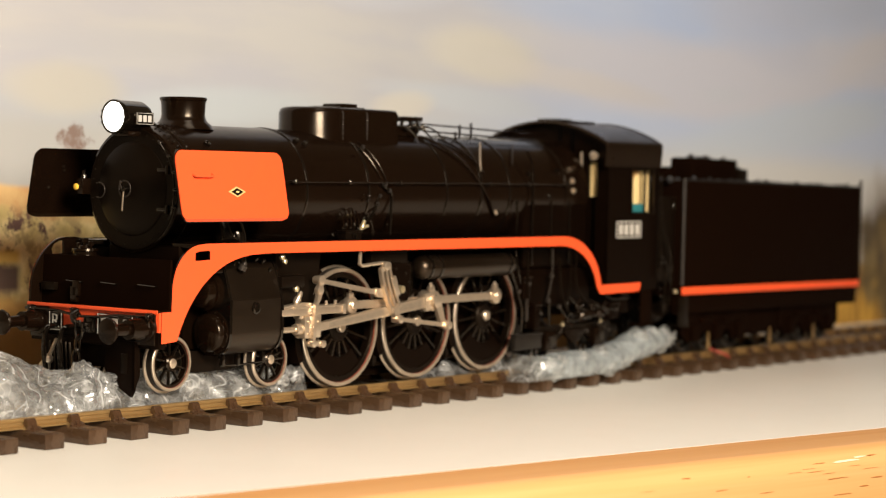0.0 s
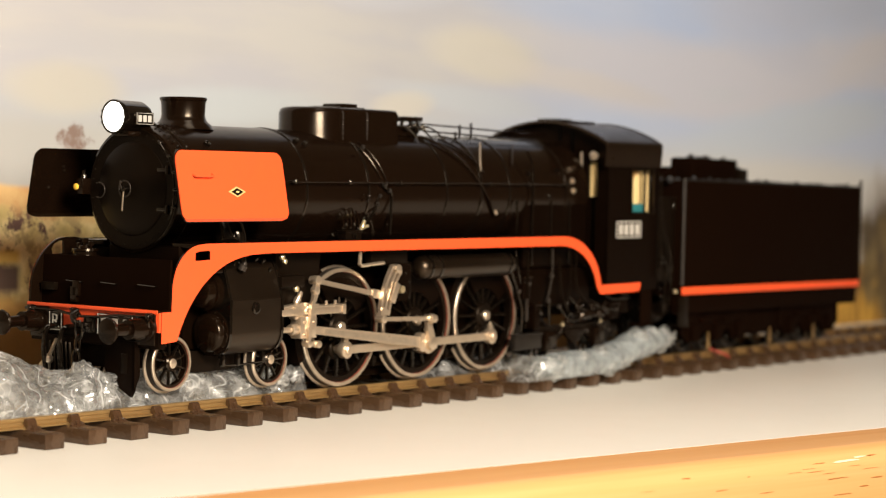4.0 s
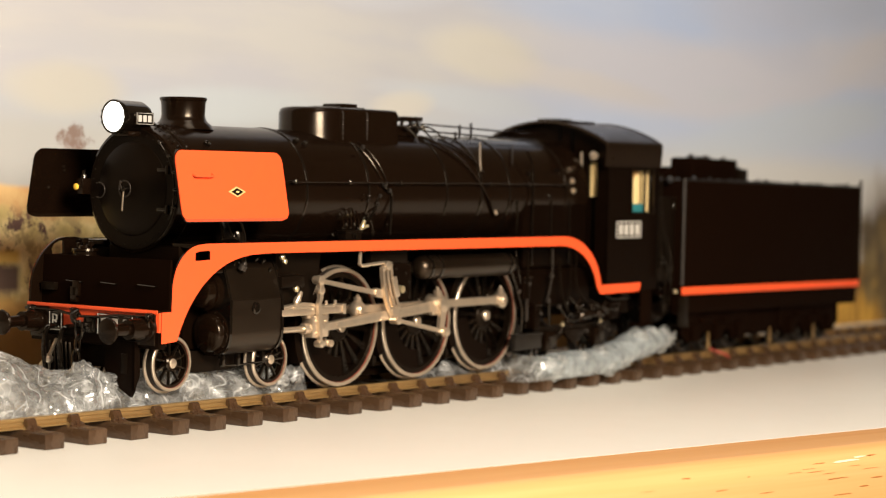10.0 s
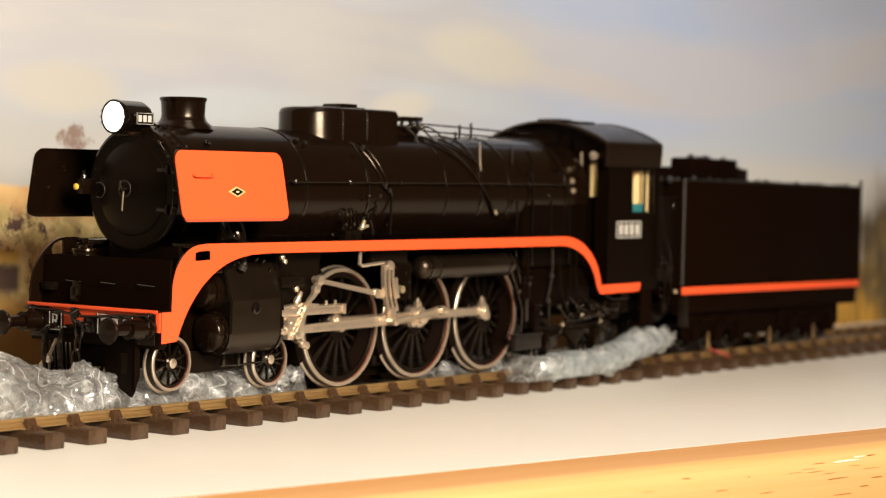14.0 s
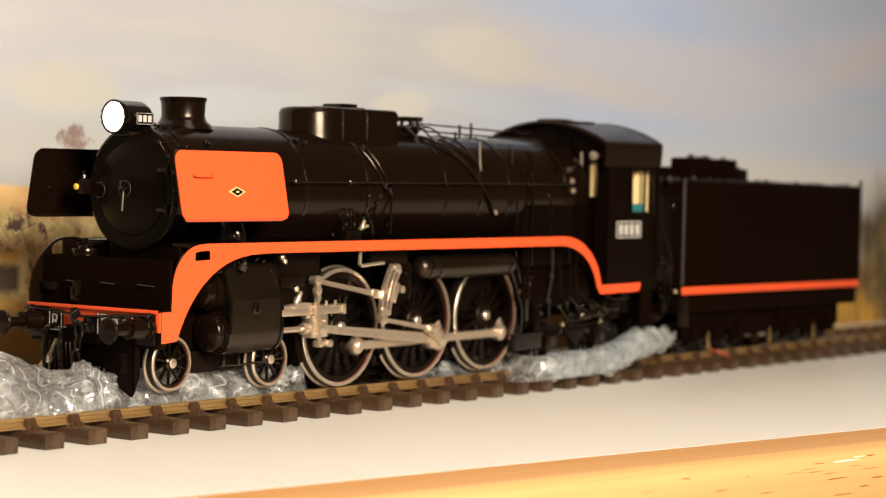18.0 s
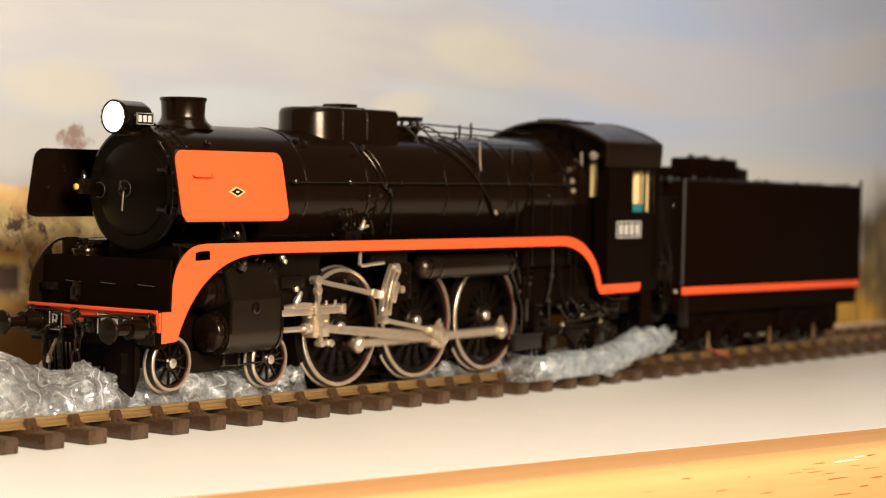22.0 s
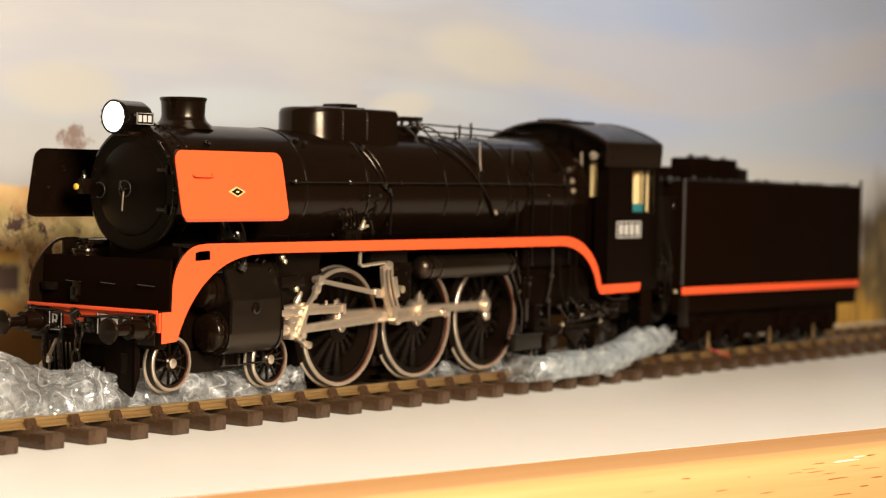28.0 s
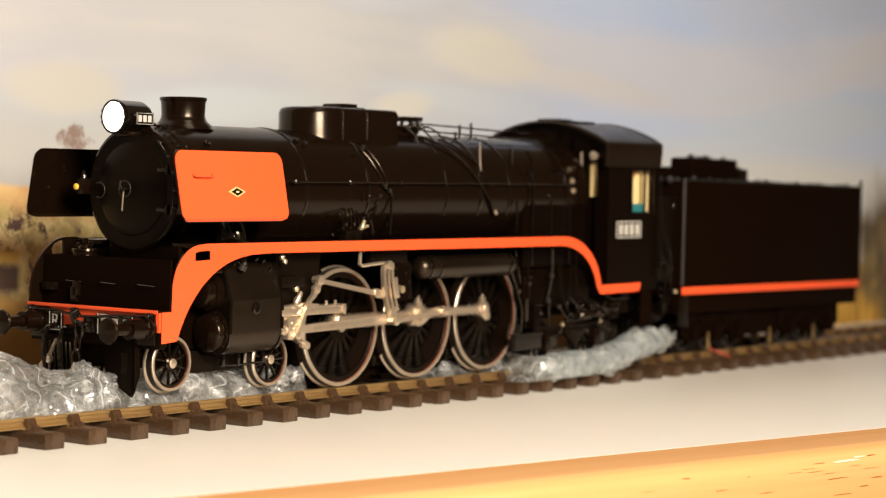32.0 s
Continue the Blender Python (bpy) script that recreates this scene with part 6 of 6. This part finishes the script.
        for sx in (-1, 1):
            part("bolt", lathe(mesh(), (x + sx * (w - 0.9), -26.5, z + h - 1.4), (0, -1, 0), [(0, 0.5), (0.4, 0.5), (0.6, 0.25)], 8), BLACK_GLOSS, bx_)
    for x, z, r in ((66, 12, 0.8), (91.0, -5.6, 1.0), (120.7, -5.4, 1.1), (74.7, -0.2, 0.8), (110, -9.0, 0.7), (128, -9.5, 0.7)):
        part("bright_bolt", lathe(mesh(), (x, -27.3, z), (0, -1, 0), [(0, r), (0.7, r * 0.9), (1.0, r * 0.4)], 10), BRASS if x in (91.0, 120.7) else TREAD, loco)
    part("truck_casting", box(mesh(), 57, 76, -27.4, -24.5, -14.6, -8.8, 0.7), BLACKENED, loco)
    part("casting_lip", box(mesh(), 56.6, 76.4, -27.9, -24.5, -8.9, -8.0, 0.3), BLACKENED, loco)
    part("slide_plate", box(mesh(), 63.6, 65.4, -27.7, -27.1, -2.8, 6.2, 0.2), TREAD, loco)
    # injector valves and their unions, a tangle of small glossy castings
    rv = random.Random(77)
    for k in range(30):
        x, z = rv.uniform(86, 136), rv.uniform(-9, 3.5)
        if k < 12:
            x, z = rv.uniform(101, 115), rv.uniform(-4, 2.4)
        r = rv.uniform(0.5, 1.15)
        way = Vector((rv.uniform(-1, 1), rv.uniform(-0.7, 0.0), rv.uniform(-1, 1)))
        part("valve_body", lathe(mesh(), (x, -27.6 + rv.uniform(-0.6, 1.4), z), way, [(-r, r * 0.2), (-0.7 * r, r * 0.7), (0, r), (0.7 * r, r * 0.75), (1.0 * r, r * 0.5), (2.0 * r, r * 0.5), (2.2 * r, r * 0.8), (2.7 * r, r * 0.75), (3.0 * r, r * 0.2)], 12), BLACK if k % 3 else BLACK_GLOSS, loco, "", 60)
    for x0, z0, x1, z1, x2, z2, r in ((88, 2, 97, -4, 108, -3.4, 0.45), (96, 6, 104, 1, 118, -2.5, 0.4), (112, 4, 120, 0.5, 133, -1, 0.5), (83.0, 26, 82.0, 15, 79.6, 4.8, 0.42), (51.5, 25, 53.0, 17, 57.8, 9.4, 0.6),
                                     (57.8, 9.4, 60.4, 2.0, 60.8, -7.0, 0.5), (56.0, 26.0, 57.4, 18.0, 60.0, 12.5, 0.4), (124, 5.5, 131, 3.5, 146, 3.6, 0.4)):
        # the pipe from x 83 is paler: a highlight for the frame pipe there
        part("injector_pipe", tube(mesh(), curve([(x0, -27.4, z0), (x1, -27.9, z1), (x2, -27.3, z2)], 6), r, 8), BLACK_GLOSS if x0 != 83.0 else TREAD, loco)
    for x, z in ((57.8, 9.4), (79.7, 5.0), (82.0, 15.0), (88.0, 2.0), (133, -1)):
        part("pipe_union", lathe(mesh(), (x, -27.6, z - 0.9), (0.1, -0.1, 1), [(0, 0.7), (0.3, 1.15), (1.5, 1.15), (1.8, 0.7)], 6), TREAD, loco)
    # brake gear between the coupled wheels
    for s in (-1, 1):
        for x in (-45.5, 0.0, 45.5):
            arc_in = [(x + 22.9 * math.cos(radians(a)), 22.9 * math.sin(radians(a))) for a in range(118, 212, 6)]
            arc_out = [(x + 25.6 * math.cos(radians(a)), 25.6 * math.sin(radians(a))) for a in range(208, 112, -8)]
            part("brake_block", prism(mesh(), arc_in + arc_out, s * 16.2, s * 20.5), CAB_BLACK, loco)
        for x in (-22.8, 22.8, 68.5):
            part("brake_hanger_or_lit_streak", prism(mesh(), [(x - 1.0, 6), (x + 1.0, 6), (x + 1.6, -14), (x - 0.6, -16)], s * 15.5, s * 18.0), BLACK_MATT, loco)
        part("brake_rod", tube(mesh(), [(-60, s * 15, -15.5), (72, s * 15, -15.5)], 0.8, 8), BLACK_MATT, loco)
    part("keeper_plate", box(mesh(), -68, 68, -11.5, 11.5, -20.2, -13.5, 0.6), CAB_BLACK, loco)
    # between cab and tender
    for k in range(5):
        part("connecting_hose", tube(mesh(), curve([(160, -25 + 2.2 * k, 3 - k), (167, -26 + 2 * k, -5 - k), (176, -26 + 2 * k, -5.5 - k), (184, -25 + 2.2 * k, 2 - k)], 5), 0.8, 8), BLACK_MATT, loco)
    rg = random.Random(5)
    for k in range(16):
        x, z, r = rg.uniform(164, 184), rg.uniform(-6, 46), rg.uniform(0.5, 1.2)
        part("hose_union", lathe(mesh(), (x, -26.2 + rg.uniform(-1.6, 1.0), z), (rg.uniform(-1, 1), -0.3, rg.uniform(-1, 1)), [(-r, r * 0.2), (-0.7 * r, r * 0.75), (0, r), (0.7 * r, r * 0.75), (r, r * 0.5), (2.4 * r, r * 0.45), (2.6 * r, r * 0.2)], 10), BLACK_GLOSS, loco, "", 60)
    for x0_, z0_, x1_, z1_ in ((165, 44, 170, 8), (172, 40, 176, -4), (168, 26, 182, 6), (178, 30, 180, 0)):
        part("connecting_hose", tube(mesh(), curve([(x0_, -26.6, z0_), ((x0_ + x1_) / 2 + 2, -27.6, (z0_ + z1_) / 2), (x1_, -26.8, z1_)], 6), 0.5, 8), BLACK_GLOSS, loco)
    for z in (14, 22, 30, 40, 50):
        part("cab_fitting", box(mesh(), 163.5, 167.0 + (z % 3), -28 + (z % 7), -22, z - 2.0, z + 2.4, 0.6), BLACK, loco)


fittings()


# ---------------------------------------------------------------- the tender
tender = thing("model_tender", 0, CY, AXLE, "black model tender with an orange-red stripe, behind the locomotive", "model tender")


def build_tender():
    x0, x1, y = 186.0, 375.0, 30.2
    b = mesh()
    box(b, x0, x1, -y, y, 5.0, 57.6, 0.8)
    body = part("tank", b, TENDER_BLACK, tender)
    for s in (-1, 1):
        part("stripe", box(mesh(), x0 - 0.5, x1 + 0.2, s * y, s * (y + 0.5), 5.8, 9.1, 0.15), ORANGE, body, "orange-red stripe along the sole")
        part("corner_beading", cyl(mesh(), (x0 + 0.3, s * (y - 0.2), 10), (x0 + 0.3, s * (y - 0.2), 58.4), 0.9, seg=10), BLACKENED, body)
        part("corner_beading", cyl(mesh(), (x1 - 0.2, s * (y - 0.2), 5), (x1 - 0.2, s * (y - 0.2), 61.5), 0.8, seg=10), BLACK, body)
        part("top_rail", tube(mesh(), [(x0, s * (y - 0.3), 57.9), (x1, s * (y - 0.3), 57.9)], 0.6, 8), BLACK_MATT, body)
        b = mesh()
        box(b, x0 - 1, x1 - 0.5, s * 25, s * 29, -3.0, 5.0, 0.4)
        part("sole_bar", b, TENDER_BLACK, tender)
    # raised coal plates in front
    part("coal_plate", box(mesh(), 214.5, 259, -18, -6, 56, 68.8, 1.0), TENDER_BLACK, tender)
    part("plate_step", box(mesh(), 259, 270, -18, -6, 56, 64.6, 0.8), BLACK_MATT, tender)
    part("front_bulkhead", box(mesh(), 204.5, 208, -13, 24, 56, 64.2, 0.6), TENDER_BLACK, tender)
    rng = random.Random(8)
    b = mesh()
    for i in range(260):
        x, yy = rng.uniform(183, 374), rng.uniform(-26, 26)
        h = 68.6 if 217 < x < 257 and -17 < yy < -7 else 64.4 if 257 <= x < 269 and -17 < yy < -7 else 57.3
        m = Matrix.LocRotScale((x, yy, h + rng.uniform(-0.5, 0.9)), Euler((rng.random() * 6, rng.random() * 6, 0)), Vector((rng.uniform(1.2, 2.6), rng.uniform(1.0, 2.2), rng.uniform(0.8, 1.6))))
        bmesh.ops.create_icosphere(b, subdivisions=1, radius=1.0, matrix=m)
    tagged(part("coal", b, COAL, tender, "heap of small black coal", 5), "", "", "", "stuff")
    # bogies
    for bx in (228.0, 327.0):
        for s in (-1, 1):
            fr = part("bogie_side", prism(mesh(), [(bx - 33, -2), (bx + 33, -2), (bx + 34, -12), (bx + 27, -17), (bx + 17, -17), (bx + 13, -12), (bx + 9, -12), (bx + 5, -17), (bx - 5, -17), (bx - 9, -12), (bx - 13, -12), (bx - 17, -17), (bx - 27, -17), (bx - 34, -12)], s * 23.5, s * 25.5), TENDER_BLACK, tender)
            for dx in (-22, 0, 22):
                part("axle_box", box(mesh(), bx + dx - 3.4, bx + dx + 3.4, s * 25, s * 27.6, -16.5, -8.5, 0.6), TENDER_BLACK, fr)
            for dx in (-11, 11):
                part("spring", box(mesh(), bx + dx - 6, bx + dx + 6, s * 25, s * 27, -8.6, -5.4, 0.8), TENDER_BLACK, fr)
            for dx in (-22, 0, 22):
                carrying_wheel(bx + dx, -12.6, 9.4, s, 20.4, tender, 10, False)
    # tapered plates added to imitate pale streaks of light between the tender wheels
    for x in (216.0, 278.5, 327.0):
        part("brake_hanger_or_lit_streak", prism(mesh(), [(x - 0.2, -12.5), (x + 0.2, -12.5), (x + 1.5, -20.0), (x - 1.3, -20.4)], -28.2, -27.6), RAIL, tender, "tapered brass plate that imitates a pale lit streak")
    part("brake_reservoir", lathe(mesh(), (262, 0, -9), (1, 0, 0), [(0, 3.0), (1.2, 6.6), (3.0, 8.4), (29.0, 8.4), (30.8, 6.6), (32.0, 3.0)], 24), TENDER_BLACK, tender)
    part("cross_beam", box(mesh(), 258, 297, -24, 24, -15.5, -3.0, 0.8), TENDER_BLACK, tender)
    part("drawbar", box(mesh(), 160, 190, -3, 3, -2, 2, 0.5), BLACK_MATT, tender)
    part("fall_plate", box(mesh(), 160, 188, -22, 22, 10.5, 12.0, 0.3), BLACK_MATT, tender)
    # cab-side gangway doors and pipes between engine and tender
    for s in (-1, 1):
        part("gangway_door", box(mesh(), 168, 184, s * 26, s * 26.8, 12, 50, 0.3), BLACK_MATT, tender)
        part("water_pipe", tube(mesh(), curve([(164, s * 22, 2), (170, s * 22.5, -4), (178, s * 22.5, -5), (188, s * 22, 0)], 5), 1.3, 10), BLACK_MATT, tender)
        part("steps", box(mesh(), 184.5, 194, s * 25, s * 30, -9, -8, 0.2), BLACK_MATT, tender)
        part("step_plate", box(mesh(), 184.5, 193, s * 29, s * 29.8, -9, 5, 0.2), BLACK_MATT, tender)
    part("lamp_glass", cyl(mesh(), (180.5, -29.5, 7.4), (179.8, -30.6, 7.4), 0.85, seg=14), BRASS, tender, "small brass pipe end")


build_tender()


# ---------------------------------------------------------------- crumpled packing film
def bubble_meshes(mat):
    """A few blown air cells, each dented in its own way: a dome with a soft skirt."""
    made = []
    for k in range(5):
        b = mesh()
        lathe(b, (0, 0, 0), (0, 0, 1), [(-0.15, 4.75), (0.35, 4.6), (1.1, 4.25), (1.8, 3.6), (2.3, 2.7), (2.6, 1.6), (2.7, 0.5)], 22, False, True)
        for v in b.verts:
            q = Vector((v.co.x * 0.26 + k * 7, v.co.y * 0.26, v.co.z * 0.26))
            v.co.z *= 0.9 + 1.0 * noise.noise(q * 1.2) - 0.5 * abs(noise.noise(q * 2.6))
            v.co += Vector((noise.noise(q * 2 + Vector((3, 0, 0))), noise.noise(q * 2 + Vector((0, 5, 0))), 0.6 * noise.noise(q * 3))) * 0.9
        me = finish(b, "bubble", 60)
        me.materials.append(mat)
        made.append(me)
    return made


BUBBLES = bubble_meshes(FILM)


def hump(x, c, w):
    return math.exp(-((x - c) / w) ** 2)


def film_skin(owner, place, nu, nv, size_u, size_v, seed, mat, fold=1.0, bubbles=True, wrap_round=False):
    """A crumpled skin over place(u, v), with rows of air cells on it. size_u and size_v: its lengths in millimetres."""
    off = Vector((seed * 3.7, seed * 1.3, seed * 0.9))
    rng_ = random.Random(seed)

    def normal(u, v):
        e = 0.004
        a = Vector(place(min(u + e, 1), v)) - Vector(place(max(u - e, 0), v))
        c = Vector(place(u, v + e if wrap_round else min(v + e, 1))) - Vector(place(u, v - e if wrap_round else max(v - e, 0)))
        n_ = a.cross(c)
        return n_.normalized() if n_.length > 1e-9 else Vector((0, 0, 1))

    def crumple(u, v):
        q = Vector((u * size_u * 0.05, math.cos(v * 2 * math.pi) * size_v * 0.008, math.sin(v * 2 * math.pi) * size_v * 0.008)) if wrap_round else Vector((u * size_u * 0.05, v * size_v * 0.05, 0))
        q = q + off
        big = noise.noise(q * 0.9)
        ridge = 0.55 - abs(noise.noise(q * 1.7 + Vector((4, 1, 2)))) * 1.7
        small = 0.4 - abs(noise.noise(q * 4.3 + Vector((1, 6, 3)))) * 1.5
        tuck = 0.3 - abs(noise.noise(q * 9.0 + Vector((7, 2, 5))))
        crease = 0.35 - abs(noise.noise(q * 6.1 + Vector((2, 8, 1)))) * 1.4
        return (2.2 * big + 2.2 * ridge + 0.8 * small + 0.3 * crease + 0.12 * tuck) * fold

    b = mesh()
    grid = []
    for i in range(nu + 1):
        row = []
        for j in range(nv if wrap_round else nv + 1):
            u, v = i / nu, j / nv
            d = min(u * size_u / 6.0, (1 - u) * size_u / 6.0, 1.0) if wrap_round else min(u * size_u / 6.0, (1 - u) * size_u / 6.0, v * size_v / 3.0, (1 - v) * size_v / 6.0, 1.0)
            p0 = Vector(place(u, v)) + normal(u, v) * crumple(u, v) * max(0.0, d)
            p0.z = max(p0.z, 4.95)
            row.append(b.verts.new(p0))
        grid.append(row)
    k = nv if wrap_round else nv + 1
    for i in range(nu):
        for j in range(nv):
            b.faces.new((grid[i][j], grid[i + 1][j], grid[i + 1][(j + 1) % k], grid[i][(j + 1) % k]))
    part("film", b, mat, owner, "", 60)
    if not bubbles:
        return
    pitch = 10.6
    for r in range(int(size_v / (pitch * 0.87))):
        for c in range(int(size_u / pitch)):
            u = (c + 0.5 + 0.5 * (r % 2) + rng_.uniform(-0.16, 0.16)) * pitch / size_u
            v = (r + 0.55 + rng_.uniform(-0.14, 0.14)) * pitch * 0.87 / size_v
            if u > 0.985 or v > 0.97 or rng_.random() < 0.3:
                continue
            n_ = normal(u, v)
            at_ = Vector(place(u, v)) + n_ * (crumple(u, v) - 0.8)
            if at_.z < 7.0:
                continue
            lean = Vector((rng_.uniform(-0.35, 0.35), rng_.uniform(-0.35, 0.35), rng_.uniform(-0.2, 0.2)))
            ob = new("bubble", BUBBLES[rng_.randrange(5)])
            ob.parent = owner
            k_ = rng_.uniform(0.78, 1.05)
            ob.matrix_basis = Matrix.LocRotScale(at_ * MM, (n_ + lean).normalized().to_track_quat("Z", "Y"), (k_, k_ * rng_.uniform(0.8, 1.0), k_ * rng_.uniform(0.45, 1.15)))


def draped(x0, x1, y0, y1, height, bulge=7.0, base=4.9, lean=None):
    """A sheet that rises over a round front edge and lies back over the sleepers."""
    def place(u, v):
        x = x0 + (x1 - x0) * u
        d = min((x - x0) / 8.0, (x1 - x) / 6.0, 1.0)
        ends = math.sqrt(max(0.0, 1 - (1 - max(0.0, d)) ** 2))
        out = lean(x) if lean else 0.0
        if v < 0.26:
            a = v / 0.26 * math.pi / 2
            return (x, y0 + bulge * (1 - math.cos(a)) - out * max(0.0, math.sin(a) - 0.45) / 0.55, base + height(x, y0 + bulge) * ends * math.sin(a))
        k = (v - 0.26) / 0.74
        y = y0 + bulge + (y1 - y0 - bulge) * k - out * max(0.0, 1 - 2.2 * k) ** 2
        back = math.sqrt(max(0.0, 1 - max(0.0, k * 4 - 3) ** 2))
        return (x, y, base + height(x, y) * ends * back)
    return place


def front_height(x, y):
    """Top of the crumpled sheet over the sleepers: a mound ahead of the engine, a peak beside the guard iron, low under the bogie."""
    near = 9.6 + 7.8 * hump(x, -203, 17) + 6.2 * hump(x, -157.5, 8.5) - 2.4 * hump(x, -141, 6) + 2.4 * hump(x, -102, 17) + 1.6 * hump(x, -63, 5)
    far = 8.0 + 13.0 * hump(x, -186, 24) + 3.5 * hump(x, -80, 20)
    k = min(1.0, max(0.0, (y - 12) / 18))
    return near + (far - near) * k * k * (3 - 2 * k)


wrap = thing("bubble_wrap", 0, 0, 0, "crumpled clear bubble wrap under the front bogie", "bubble wrap", "sheets of packing film")
film_skin(wrap, draped(-246, -57.5, 5.0, 64, front_height, lean=lambda x: 7.5 * hump(x, -70, 17) + 4.0 * hump(x, -112, 9)), 230, 84, 190, 72, 2, FILM)
film_skin(wrap, draped(-244, -62, 9.0, 60, lambda x, y: 0.62 * front_height(x, y)), 130, 46, 180, 60, 5, FILM, 1.2, False)


def wrap_roll():
    """A loosely rolled strip of film lying over the rail."""
    roll = thing("bubble_wrap", 0, 0, 0, "milky roll of bubble wrap over the rail", "bubble wrap", "sheets of packing film")
    # distance along the rail, height of the middle, half height
    line = curve([(71, 9.0, 1.4), (74, 9.4, 3.6), (80, 9.6, 5.0), (92, 9.7, 5.6), (112, 10.0, 5.6), (124, 10.8, 5.8), (136, 12.6, 6.0), (148, 15.2, 6.4), (162, 17.0, 5.2), (174, 17.6, 3.4), (183, 17.6, 1.0)], 14)

    def place(u, v):
        f = u * (len(line) - 1)
        k = min(int(f), len(line) - 2)
        q = line[k].lerp(line[k + 1], f - k)
        a = -v * 2 * math.pi
        return (q.x, -7.5 + math.cos(a) * q.z * 1.15, q.y + math.sin(a) * q.z)
    film_skin(roll, place, 150, 52, 114, 36, 31, MILKY_FILM, 0.42, True, True)
    # loose flaps: one reaches forward behind the wheel, one is bunched up against the roll
    film_skin(roll, draped(24, 80, 5.0, 24, lambda x, y: 8.0 + 4.0 * hump(x, 68, 9)), 60, 26, 56, 24, 11, FILM, 0.8)
    film_skin(roll, draped(58, 79, -12.0, 6.5, lambda x, y: 2.5 + 8.5 * hump(x, 71.5, 4.5), 4.0), 32, 24, 24, 24, 14, FILM, 0.8)


wrap_roll()

b_ = tube(mesh(), curve([(232, 4, 12), (236, 1, 8.6), (240, -3, 7.0), (243, -4, 5.4)], 5), 0.6, 8)
wire = new("wire", finish(b_, "wire"))
wire.data.materials.append(RED_WIRE)
tagged(wire, "short red insulated wire beside the tender wheels", "wire")


motions()
